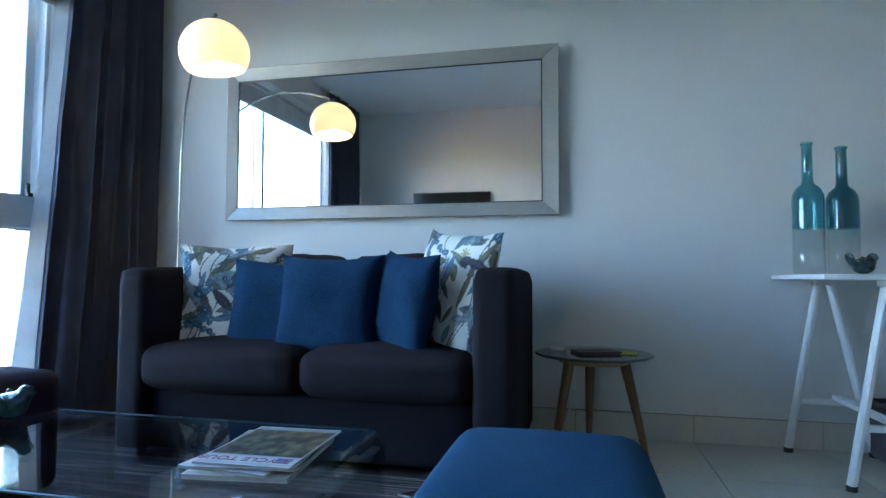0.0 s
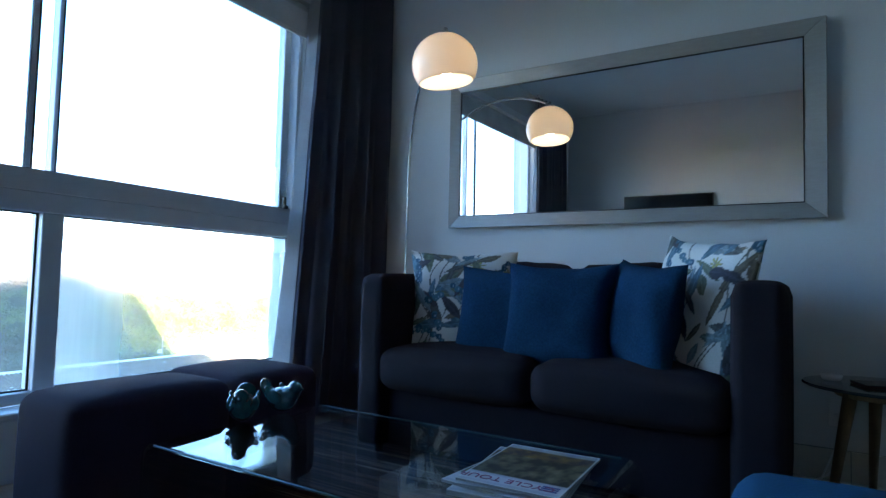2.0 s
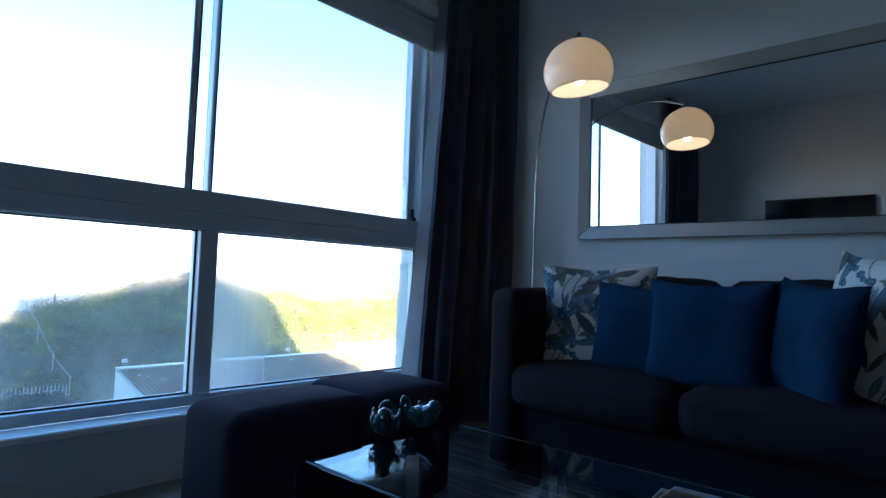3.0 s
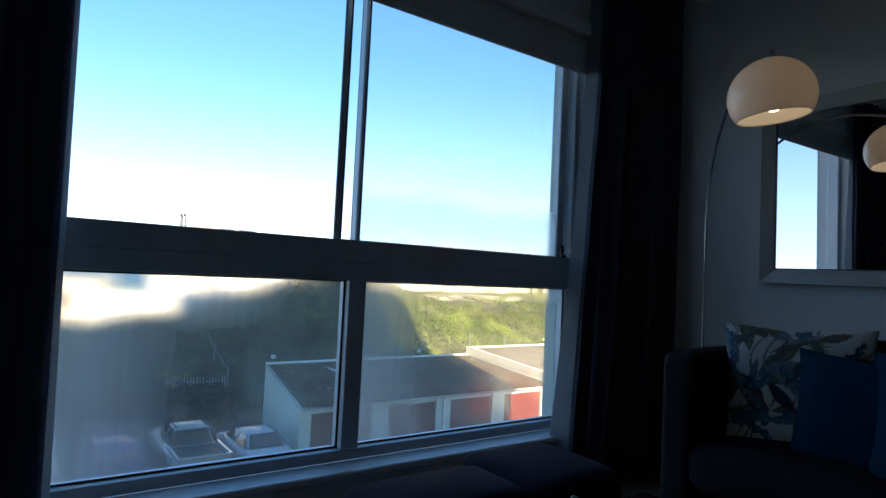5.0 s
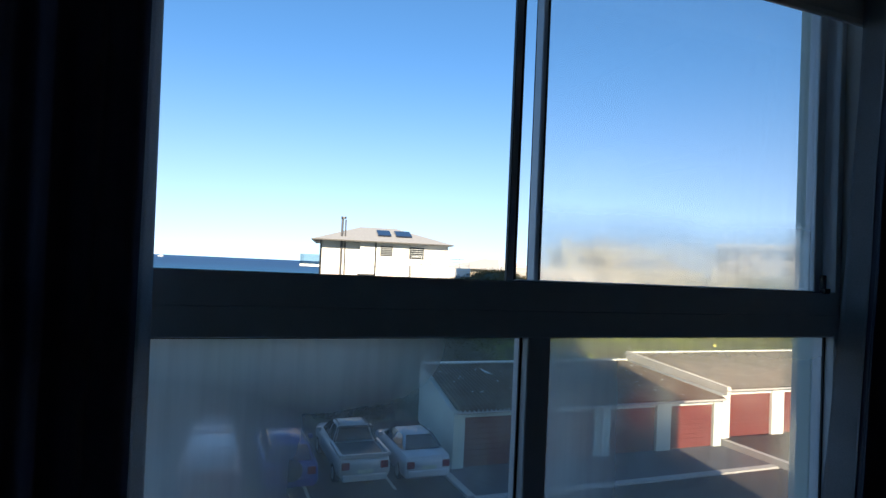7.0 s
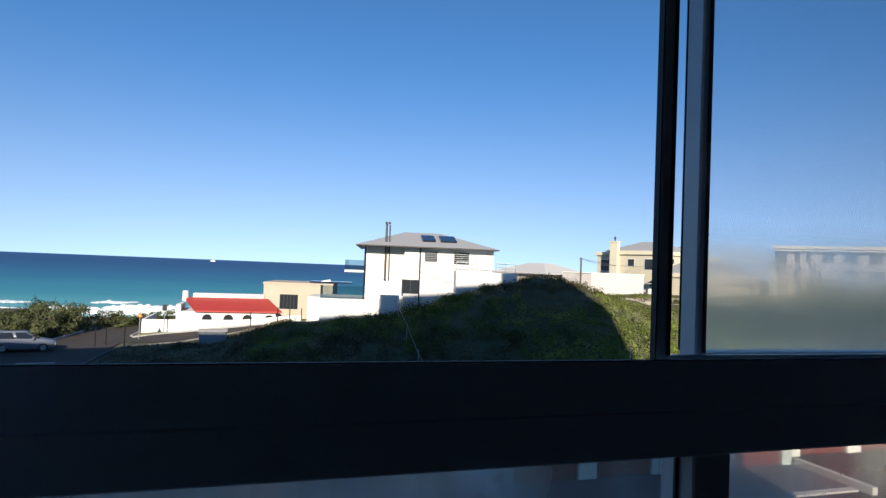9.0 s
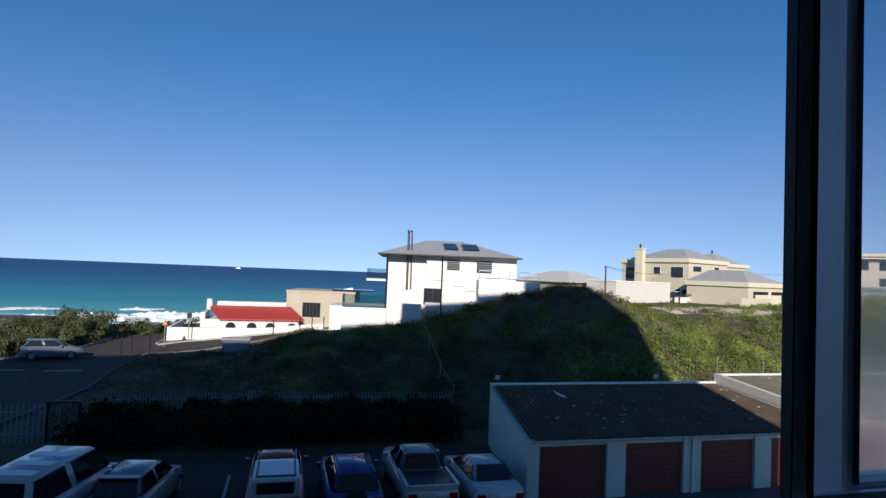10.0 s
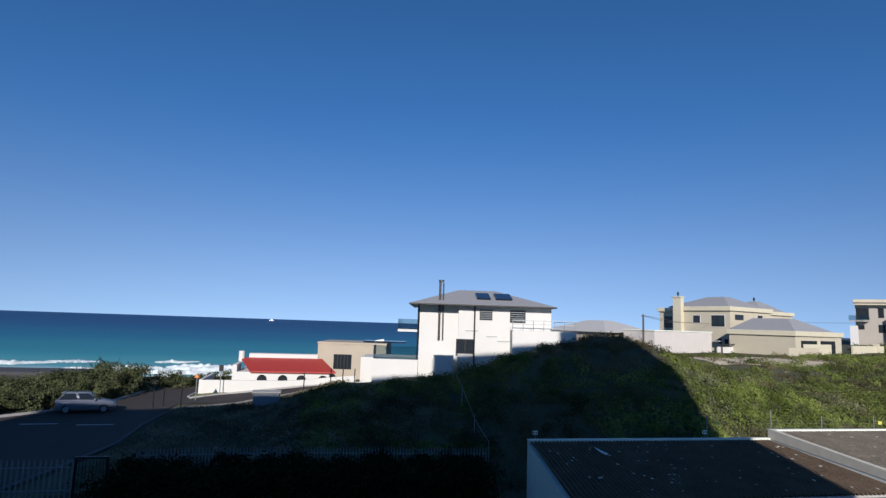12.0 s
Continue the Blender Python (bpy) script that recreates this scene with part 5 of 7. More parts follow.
for k, b in enumerate(((-63.5, -18.0, 2.6, 3.3), (-60.6, -18.3, 2.0, 2.6), (-57.6, -18.6, 2.0, 2.2), (-55.2, -19.4, 1.9, 1.7), (-53.2, -21.6, 2.0, 1.5), (-50.6, -23.6, 2.2, 1.5), (-66.3, -17.4, 2.0, 2.7), (-62, -21.4, 2.6, 2.3), (-58, -22.4, 2.4, 1.7), (-55, -24.6, 2.4, 1.5), (-60, -26, 2.6, 1.5), (-66, -23, 2.8, 1.7), (-52, -27.5, 2.4, 1.5), (-48, -27, 2.2, 1.4), (-69.5, -15.0, 1.6, 1.8), (-70, -12.4, 1.5, 1.5), (-70.5, -9.9, 1.4, 1.5))):
    bush(*b, k + 20)
bush(-63.6, -1.2, 1.1, 1.3, 40)

# ---- palisade fences and gate ----
FENCE = mat("galvanised_steel", (0.3, 0.32, 0.33), 0.5, 0.6, var=0.15)
# Duller, darker copy of FENCE; the shade on the fences is in the colour.
PALES = mat("shade_toned_fence_steel", (0.22, 0.235, 0.245), 0.7, 0.1, var=0.2)
def palisade(label, x0, y0, x1, y1, z, h, gap=0.28):
    ob = thing("palisade_fence", label, "fence", (x0, y0, z))
    d = Vector((x1 - x0, y1 - y0, 0))
    n = int(d.length / gap)
    pale = box(-0.012, 0.012, -0.03, 0.03, 0, h)
    top = rod((0, 0, h), (0, 0, h + 0.12), 0.03, 0.004, 4)
    me = bpy.data.meshes.new("pale")
    other = bpy.data.meshes.new("tmp")
    top.to_mesh(other)
    pale.from_mesh(other)
    pale.to_mesh(me)
    bpy.data.meshes.remove(other)
    me.materials.append(PALES)
    for i in range(n + 1):
        o = new("pale", me)
        o.parent = ob
        o.location = d * (i / n)
    for f in (0.25, 0.85):
        part("rail", rod((0, 0, h * f), (d.x, d.y, h * f), 0.025, n=6), PALES, ob)
    return ob
palisade("grey steel palisade fence along the top of the bank", -32.2, -7.4, -32.4, -0.6, -6.0, 1.28, 0.15)
palisade("grey steel palisade fence along the top of the bank", -32.2, 0.1, -31.6, 8.9, -5.95, 1.26, 0.15)
palisade("tall grey palisade fence along the street", -29.6, -20, -29.6, -9.0, GROUND + 0.03, 1.5, 0.2)
gate = thing("metal_gate", "dark metal pedestrian gate beside the hedge", "gate", (-29.7, -8.95, GROUND))
for a in ((-0.05, 0.05, -0.05, 0.05, 0, 1.7), (-0.05, 0.05, 1.15, 1.25, 0, 1.7), (-0.04, 0.04, 0.05, 1.15, 1.62, 1.7)):
    part("gate_frame", box(*a), PLASTIC, gate)
for k in range(8):
    part("bar", rod((0, 0.14 + k * 0.13, 0.1), (0, 0.14 + k * 0.13, 1.62), 0.012, n=6), PLASTIC, gate)
wire = thing("boundary_wire_fence", "slack boundary wire on thin posts running up the dune", "fence", (-31.5, 9.0, -4.7))
pts = [(-31.5, 9.0), (-34, 8.9), (-37, 8.9), (-40, 9.0), (-43.4, 9.4)]
for x, y in pts:
    part("post", rod((x + 31.5, y - 9, ground_z(x, y) + 4.6), (x + 31.5, y - 9, ground_z(x, y) + 5.85), 0.025, n=6), PALES, wire)
part("wire", tube([(x + 31.5, y - 9, ground_z(x, y) + 5.75 - 0.15 * (k % 2)) for k, (x, y) in enumerate(pts)], 0.014, 5), PALES, wire)

# ---- garages ----
GARAGE_WALL = MINT
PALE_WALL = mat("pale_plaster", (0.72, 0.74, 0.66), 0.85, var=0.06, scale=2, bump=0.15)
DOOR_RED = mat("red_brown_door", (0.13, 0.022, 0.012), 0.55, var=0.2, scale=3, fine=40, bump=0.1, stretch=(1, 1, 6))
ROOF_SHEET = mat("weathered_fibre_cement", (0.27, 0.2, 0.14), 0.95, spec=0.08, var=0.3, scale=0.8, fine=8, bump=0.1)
def corrugated(x0, x1, y0, y1, z0, z1, pitch=0.177, skew=0.0):
    """A corrugated sheet roof, waves running down the slope."""
    bm = bmesh.new()
    n = int((y1 - y0) / pitch) * 6
    for lift in (0,):
        rows = [[bm.verts.new((x, y0 + skew * f + (y1 - y0 - skew * f) * k / n, z + 0.05 * math.sin(k / 6 * math.tau))) for k in range(n + 1)] for x, z, f in ((x0, z0, 0), ((x0 + x1) / 2, (z0 + z1) / 2 + 0.01, 0.5), (x1, z1, 1))]
    for r, s in zip(rows, rows[1:]):
        for k in range(n):
            bm.faces.new((r[k], r[k + 1], s[k + 1], s[k]))
    bmesh.ops.solidify(bm, geom=list(bm.faces), thickness=0.008)
    return bm


def garage_block(name, label, y0, bays, bay, zf, ze, zb, x0=-20.5, depth=6.6, wall=GARAGE_WALL, skew=0.0, sheet=ROOF_SHEET):
    """A row of lock-up garages under one sheet roof; x0 front, zf floor, ze eaves, zb back."""
    width = bays * bay + 0.35
    ob = thing(name, label, "garage", (x0, y0, zf))
    h, hb = ze - zf, zb - zf
    for k in range(bays + 1):
        w0, w1 = (0, 0.45) if k == 0 else (k * bay - 0.1, k * bay + (0.65 if k < bays else 0.35))
        part("pier", box(-0.3, 0, w0, w1, 0, h - 0.08, 0.01), wall, ob)
    part("lintel", box(-0.3, -0.06, 0.45, width - 0.4, h - 0.3, h - 0.085), wall, ob)
    def wedge(a, b, k=0.0):
        bm = bmesh.new()
        vs = [[bm.verts.new((x, y + (k if x < -1 else 0), z)) for x, z in ((-0.3, 0), (-0.3, h - 0.085), (-depth, hb - 0.1), (-depth, 0))] for y in (a, b)]
        bm.faces.new(vs[0]), bm.faces.new(vs[1][::-1])
        for k in range(4):
            bm.faces.new((vs[0][k], vs[1][k], vs[1][(k + 1) % 4], vs[0][(k + 1) % 4]))
        return bm
    part("side_wall", wedge(0, 0.22, skew), wall, ob)
    part("side_wall", wedge(width - 0.22, width), wall, ob)
    part("back_wall", box(-depth - 0.05, -depth + 0.15, skew, width, 0, hb + 0.03), wall, ob)
    for k in range(bays):
        a, b = k * bay + 0.45 if k == 0 else k * bay + 0.65, (k + 1) * bay - 0.1
        d = part("garage_door", box(-0.2, -0.14, a, b, 0.02, h - 0.3), DOOR_RED, ob, "closed red-brown garage door")
        for j in range(9):
            z = 0.03 + j * (h - 0.34) / 9
            part("slat", box(-0.14, -0.125, a + 0.02, b - 0.02, z, z + (h - 0.34) / 9 - 0.02), DOOR_RED, d)
    part("roof", corrugated(0.25 + 0.0, -depth + 0.05, 0.1, width - 0.05, h + 0.02, hb, skew=skew), sheet, ob, "grey corrugated sheet roof")
    part("fascia", box(0.16, 0.2, 0.0, width, h - 0.12, h - 0.03), PALE_WALL, ob, "white fascia and gutter")
    part("gutter", rod((0.25, 0, h - 0.06), (0.25, width, h - 0.06), 0.045, n=8), CONCRETE, ob, "grey rain gutter")
    part("parapet", box(-depth - 0.1, -depth + 0.12, skew, width, hb + 0.03, hb + 0.085), PALE_WALL, ob, "white coping")
    return ob, width


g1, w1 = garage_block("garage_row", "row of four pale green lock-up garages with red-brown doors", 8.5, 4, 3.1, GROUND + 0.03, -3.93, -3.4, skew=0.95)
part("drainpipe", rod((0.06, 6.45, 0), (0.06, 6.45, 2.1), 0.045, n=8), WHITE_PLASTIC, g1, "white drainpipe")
# Lighter copy of ROOF_SHEET: this row's sunlight is put into the sheet colour.
g2, w2 = garage_block("garage_row", "higher row of lock-up garages with red-brown doors in the sun", 8.5 + w1 + 0.02, 6, 3.1, GROUND + 0.35, -3.55, -3.02, wall=PALE_WALL, sheet=mat("sunlit_fibre_cement", (0.42, 0.365, 0.29), 0.95, spec=0.08, var=0.25, scale=0.8, fine=8, bump=0.1))
bm = bmesh.new()
vs = [[bm.verts.new((x, y, z)) for x, z in ((0.25, 1.98), (0.25, 2.3), (-6.6, 2.84), (-6.6, 2.4))] for y in (-0.02, 0.22)]
bm.faces.new(vs[0]), bm.faces.new(vs[1][::-1])
for k in range(4):
    bm.faces.new((vs[0][k], vs[1][k], vs[1][(k + 1) % 4], vs[0][(k + 1) % 4]))
part("gable_wall", bm, mat("stained_plaster", (0.55, 0.52, 0.43), 0.9, var=0.15, scale=1.5), g2, "pale stained gable wall between the roofs")
def stains(ob, width, h, hb, seed, n):
    """Pale lichen and mortar spots on a sheet roof."""
    q = random.Random(seed)
    bm = bmesh.new()
    for _ in range(n):
        f = q.uniform(0.05, 0.95)
        x, y, a, b = 0.2 - 6.5 * f, q.uniform(1.2, width - 0.4), q.uniform(0.02, 0.07), q.uniform(0.015, 0.05)
        z = h + 0.05 + (hb - h) * f
        box(x - a, x + a, y - b, y + b, z, z + 0.008, bm=bm)
    tagged(part("roof_lichen", bm, PALE_WALL, ob, "pale spots on the roof sheets"), kind="stuff")
stains(g1, w1, 2.14, 2.67, 3, 70)
stains(g2, w2, 2.2, 2.73, 4, 90)
part("roof_strip", box(-5.9, -4.4, 3.4, 3.55, 2.56, 2.6), PALE_WALL, g1, "pale ridge strip")
ef = thing("electric_fence", "electric security fence strands on short posts above the garage roofs", "fence", (-27.3, 9, -3.1))
for k, y in enumerate((9.2, 12.6, 15.4, 18.4, 22)):
    part("post", rod((0, y, -0.3), (0, y, 0.75 if k != 1 else 1.0), 0.022, n=6), FENCE, ef)
    for j in range(5):
        part("insulator", rod((0.02, y, 0.05 + 0.14 * j), (0.05, y, 0.05 + 0.14 * j), 0.02, n=6), BLACK, ef)
for j in range(4):
    part("strand", rod((0.03, 9.2, 0.1 + 0.15 * j), (0.03, 22, 0.1 + 0.15 * j), 0.0018, n=4), PALES, ef)
for y in (9.6, 18.6):
    part("warning_plate", box(0.04, 0.05, y, y + 0.22, 0.35, 0.5), mat("yellow_plate", (0.55, 0.5, 0.1), 0.6, var=0.1), ef, "small yellow warning plate")

for y, z in ((9.84, -3.06), (18.05, -3.06)):
    plate = thing("warning_sign", "small pale warning plate on a thin post behind the garages", "sign", (-27.3, y, -3.6), 0, "warning signs")
    part("post", rod((0, 0, -1.5), (0, 0, z + 3.5), 0.012, n=6), PALES, plate)
    part("plate", box(0.013, 0.02, -0.11, 0.11, z + 3.5, z + 3.66, 0.002), PALE_WALL, plate, "small pale plate")
    part("print", boxes((0.0201, 0.022, -0.08, -0.02, z + 3.54, z + 3.62), (0.0201, 0.022, 0.02, 0.08, z + 3.54, z + 3.62)), PLASTIC, plate)

# ---- houses ----
HOUSE_WHITE = mat("white_house_plaster", (0.6, 0.59, 0.56), 0.85, var=0.05, scale=0.8, fine=40, bump=0.1)
CREAM = mat("cream_plaster", (0.58, 0.53, 0.39), 0.85, var=0.06, scale=0.8, bump=0.1)
BEIGE = mat("beige_plaster", (0.4, 0.345, 0.27), 0.85, var=0.07, scale=0.8, bump=0.1)
GREY_ROOF = mat("grey_roof_tile", (0.28, 0.285, 0.29), 0.8, var=0.15, scale=2, fine=20, bump=0.4, stretch=(1, 6, 1))
RED_ROOF = mat("red_roof_sheet", (0.36, 0.035, 0.025), 0.6, var=0.12, scale=2, fine=20, bump=0.2, stretch=(1, 8, 1))
PANE_DARK = mat("dark_window_pane", (0.02, 0.025, 0.03), 0.08, var=0.2, bump=0)
BALUSTRADE = pane_material("balustrade_glass", tint=(0.84, 0.92, 0.92), shine=0.26)
SOLAR = mat("solar_panel", (0.012, 0.018, 0.035), 0.12, var=0.2, bump=0)
def house_window(parent, x, y0, y1, z0, z1, bars=1, louvres=0):
    w = part("window", box(x - 0.05, x + 0.03, y0 - 0.06, y1 + 0.06, z0 - 0.06, z1 + 0.06), PLASTIC, parent)
    part("pane", box(x + 0.03, x + 0.045, y0, y1, z0, z1), PANE_DARK, w)
    for k in range(bars):
        y = y0 + (y1 - y0) * (k + 1) / (bars + 1)
        part("glazing_bar", box(x + 0.045, x + 0.07, y - 0.025, y + 0.025, z0, z1), PLASTIC, w)
    for k in range(louvres):
        z = z0 + (z1 - z0) * (k + 0.5) / louvres
        part("louvre", box(x + 0.045, x + 0.08, y0, y1, z - 0.012, z + 0.012), FENCE, w)


def hip_roof(x0, x1, y0, y1, z0, z1, rx0, rx1, ry0, ry1, thick=0.12):
    bm = bmesh.new()
    lo = [bm.verts.new((x, y, z0 - thick)) for x, y in ((x0, y0), (x1, y0), (x1, y1), (x0, y1))]
    b = [bm.verts.new((x, y, z0)) for x, y in ((x0, y0), (x1, y0), (x1, y1), (x0, y1))]
    t = [bm.verts.new((x, y, z1)) for x, y in ((rx0, ry0), (rx1, ry0), (rx1, ry1), (rx0, ry1))]
    bm.faces.new(lo[::-1])
    bm.faces.new(t)
    for k in range(4):
        bm.faces.new((lo[k], lo[(k + 1) % 4], b[(k + 1) % 4], b[k]))
        bm.faces.new((b[k], b[(k + 1) % 4], t[(k + 1) % 4], t[k]))
    return bm


HB = -4.5
white_house = thing("house", "white two-storey house with a grey hip roof and solar panels", "house", (-44.4, 7.3, HB), -11)
def W(*a, bevel=0.0):
    return box(a[0] + 44, a[1] + 44, a[2] - 7, a[3] - 7, a[4] - HB, a[5] - HB, bevel)
part("wall", W(-54, -44.5, 7.1, 9.9, HB, 2.78), HOUSE_WHITE, white_house)
part("wall", W(-54, -44.0, 9.9, 16.55, HB, 2.78), HOUSE_WHITE, white_house)
part("roof", hip_roof(0.75, -10.6, -0.58, 9.75, 2.86 - HB, 4.12 - HB, -4.2, -5.4, 3.0, 5.9, 0.07), GREY_ROOF, white_house, "grey tiled hip roof")
part("gutter", boxes((0.752, 0.83, -0.62, 9.8, 2.76 - HB, 2.85 - HB), (-10.6, 0.74, -0.66, -0.585, 2.76 - HB, 2.85 - HB), (-10.6, 0.74, 9.76, 9.83, 2.76 - HB, 2.85 - HB)), PLASTIC, white_house, "dark gutter")
for y in (7.0, 11.05):
    part("downpipe", rod((0.12 if y > 9 else -0.5, y - 7, 0), (0.12 if y > 9 else -0.5, y - 7, 2.8 - HB), 0.055, n=8), PLASTIC, white_house, "dark downpipe")
FLUE = mat("dark_steel_flue", (0.07, 0.07, 0.075), 0.4, 0.5, var=0.15)
flue = part("chimney", rod((-0.35, 1.52, 0.3 - HB), (-0.35, 1.52, 4.5 - HB), 0.085, n=10), FLUE, white_house, "twin metal flue pipe")
part("flue_pipe", rod((-0.35, 1.8, 0.3 - HB), (-0.35, 1.76, 4.4 - HB), 0.055, n=10), FLUE, flue)
part("cowl", rod((-0.35, 1.6, 4.45 - HB), (-0.35, 1.6, 4.6 - HB), 0.2, n=12), FLUE, flue)
house_window(white_house, 0.0, 4.46, 5.26, 1.85 - HB, 2.48 - HB, 0, 5)
house_window(white_house, 0.0, 6.64, 7.64, 1.73 - HB, 2.49 - HB, 1, 5)
house_window(white_house, 0.0, 2.83, 4.0, -0.56 - HB, 0.35 - HB, 1)
for a, b, c in ((3.4, 4.3, 0.98), (4.9, 5.7, 0.62), (5.7, 6.6, 0.3)):
    part("ledge", box(0.0, 0.06, a, b, c - HB, c + 0.06 - HB), FENCE, white_house)
for a, b in ((4.25, 5.25), (5.65, 6.85)):
    bm = bmesh.new()
    def on_roof(x, y):
        return (x, y, 2.86 - HB + (0.75 - x) / 4.95 * 1.26 + 0.07)
    q = [on_roof(-0.8, a), on_roof(-0.8, b), on_roof(-2.6, b - 0.05), on_roof(-2.6, a - 0.05)]
    vs = [bm.verts.new(p) for p in q] + [bm.verts.new((p[0], p[1], p[2] + 0.08)) for p in q]
    bm.faces.new(vs[4:]), bm.faces.new(vs[3::-1])
    for k in range(4):
        bm.faces.new((vs[k], vs[(k + 1) % 4], vs[4 + (k + 1) % 4], vs[4 + k]))
    part("solar_panel", bm, SOLAR, white_house, "dark solar panel")
balcony = part("balcony", W(-50, -45.2, 5.5, 7.05, 0.78, 0.95), HOUSE_WHITE, white_house, "balcony slab")
part("balustrade", boxes((-0.7 - 0.55, -0.68 - 0.55, -1.48, 0.0, 0.95 - HB, 1.7 - HB), (-6, -1.25, -1.48, -1.46, 0.95 - HB, 1.7 - HB)), BALUSTRADE, balcony, "glass balustrade")
part("balcony_door", W(-49, -45.6, 7.0, 7.04, -0.2, 2.6), PANE_DARK, white_house)
terrace = part("terrace", W(-43.99, -42.6, 13.6, 18.04, -3.2, 1.15), HOUSE_WHITE, white_house, "white terrace with rail")
part("terrace_floor", W(-50, -44.0, 16.56, 18.04, -3.2, 1.15), HOUSE_WHITE, terrace)
rails = bmesh.new()
for k in range(7):
    rod((1.35, 6.62 + k * 0.72, 1.15 - HB), (1.35, 6.62 + k * 0.72, 1.85 - HB), 0.025, n=6, bm=rails)
for z in (1.35, 1.6, 1.85):
    rod((1.35, 6.62, z - HB), (1.35, 10.97, z - HB), 0.022, n=6, bm=rails)
    rod((1.35, 10.97, z - HB), (-5.5, 10.97, z - HB), 0.022, n=6, bm=rails)
part("railing", rails, FENCE, terrace, "thin steel railing")
part("lower_wall", W(-50, -44.3, 3.85, 7.08, HB, -1.18), HOUSE_WHITE, white_house, "white lower terrace wall")
part("lower_wall", W(-50, -46.0, 2.8, 3.84, HB, -1.2), HOUSE_WHITE, white_house)
part("glass_screen", boxes((-0.34, -0.32, -3.1, 0.05, -1.18 - HB, -0.25 - HB), (-2.1, -0.34, -3.12, -3.1, -1.18 - HB, -0.25 - HB)), BALUSTRADE, white_house, "glass terrace screen")
part("entrance_wall", W(-43.99, -43.2, 8.2, 9.6, -3.2, -0.75), HOUSE_WHITE, white_house)

red = thing("house", "low white cottage with a bright red roof and arched openings", "house", (-64, -3, -6.2))
def R0(*a):
    return box(a[0] + 64, a[1] + 64, a[2] + 3, a[3] + 3, a[4] + 6.2, a[5] + 6.2)
part("wall", R0(-70, -62.4, -7.1, 1.6, -6.2, -3.75), HOUSE_WHITE, red)
bm = bmesh.new()
vs = [[bm.verts.new((x, y, z)) for x, y, z in ((1.9, e, 2.55), (-1.6, t, 3.6), (-1.6, t, 3.45), (1.9, e, 2.42))] for e, t in ((-2.8, -4.2), (5.2, 3.85))]
bm.faces.new(vs[0]), bm.faces.new(vs[1][::-1])
for k in range(4):
    bm.faces.new((vs[0][k], vs[1][k], vs[1][(k + 1) % 4], vs[0][(k + 1) % 4]))
part("roof", bm, RED_ROOF, red, "bright red sheet roof")
part("parapet", R0(-67, -65.62, -6.4, 0.4, -3.8, -2.2), HOUSE_WHITE, red)
part("gable", R0(-65.6, -62.45, -7.5, -7.1, -6.2, -3.1), HOUSE_WHITE, red)
part("chimney", rod((-1.5, -4.1, 3.2), (-1.5, -4.1, 4.25), 0.3, 0.28, 12), HOUSE_WHITE, red, "round white chimney")
for y in (-4.74, -2.8, -1.05, 1.0):
    arch = bmesh.new()
    ring = [(y + 3 + 0.45 * math.cos(a), 1.75 + 0.45 * math.sin(a)) for a in (k * math.pi / 10 for k in range(11))]
    pts2 = [(y + 3 + 0.45, 0.9)] + ring + [(y + 3 - 0.45, 0.9)]
    f = [arch.verts.new((1.65, p[0], p[1])) for p in pts2]
    b = [arch.verts.new((1.58, p[0], p[1])) for p in pts2]
    arch.faces.new(f), arch.faces.new(b[::-1])
    for k in range(len(pts2)):
        arch.faces.new((f[k], b[k], b[(k + 1) % len(pts2)], f[(k + 1) % len(pts2)]))
    part("arched_window", arch, PANE_DARK, red, "dark arched opening")
beige = thing("house", "beige flat-roofed house with a wide window", "house", (-66.5, 3.0, -6.15), -11)
part("wall", box(-6, 1.0, -2.5, 4.6, 0, 5.1), BEIGE, beige)
part("parapet", box(-6, 1.06, -2.56, 4.66, 5.1, 5.3), BEIGE, beige)
house_window(beige, 1.0, -0.75, 1.0, 2.6, 4.0, 4)
part("roof_tank", rod((-1, 3.2, 5.3), (-1, 4.2, 5.5), 0.25, n=12), WHITE_PLASTIC, beige, "white roof-top water heater")
part("solar_panel", box(-3, -0.5, 2.0, 6.5, 5.35, 5.5), SOLAR, beige)
bw = thing("boundary_wall", "long low white boundary wall along the street", "wall", (-62, -10, -6))
bm = bmesh.new()
n = 14
rows = []
for i in range(n + 1):
    y = -10 + 14.1 * i / n
    x = -61.3
    z0, z1 = ground_z(x, y) - 0.4, -4.45 + 0.6 * smooth(-3, 5, y)
    rows.append([bm.verts.new((a + 62, y + 10, b + 6)) for a, b in ((-61.3, z0), (-61.3, z1), (-61.55, z1), (-61.55, z0))])
for a, b in zip(rows, rows[1:]):
    for k in range(4):
        bm.faces.new((a[k], a[(k + 1) % 4], b[(k + 1) % 4], b[k]))
bm.faces.new(rows[0]), bm.faces.new(rows[-1][::-1])
part("wall_face", bm, HOUSE_WHITE, bw)
part("return_wall", box(-6, 0.45, -0.25, 0.0, 0.1, 1.55), HOUSE_WHITE, bw)

def side_window(parent, y, x0, x1, z0, z1, bars=1):
    """A window in a wall that faces local -y."""
    w = part("window", box(x0 - 0.06, x1 + 0.06, y - 0.03, y + 0.05, z0 - 0.06, z1 + 0.06), WHITE_PLASTIC, parent)
    part("pane", box(x0, x1, y - 0.045, y - 0.03, z0, z1), PANE_DARK, w)
    for k in range(bars):
        x = x0 + (x1 - x0) * (k + 1) / (bars + 1)
        part("glazing_bar", box(x - 0.03, x + 0.03, y - 0.07, y - 0.045, z0, z1), PLASTIC, w)


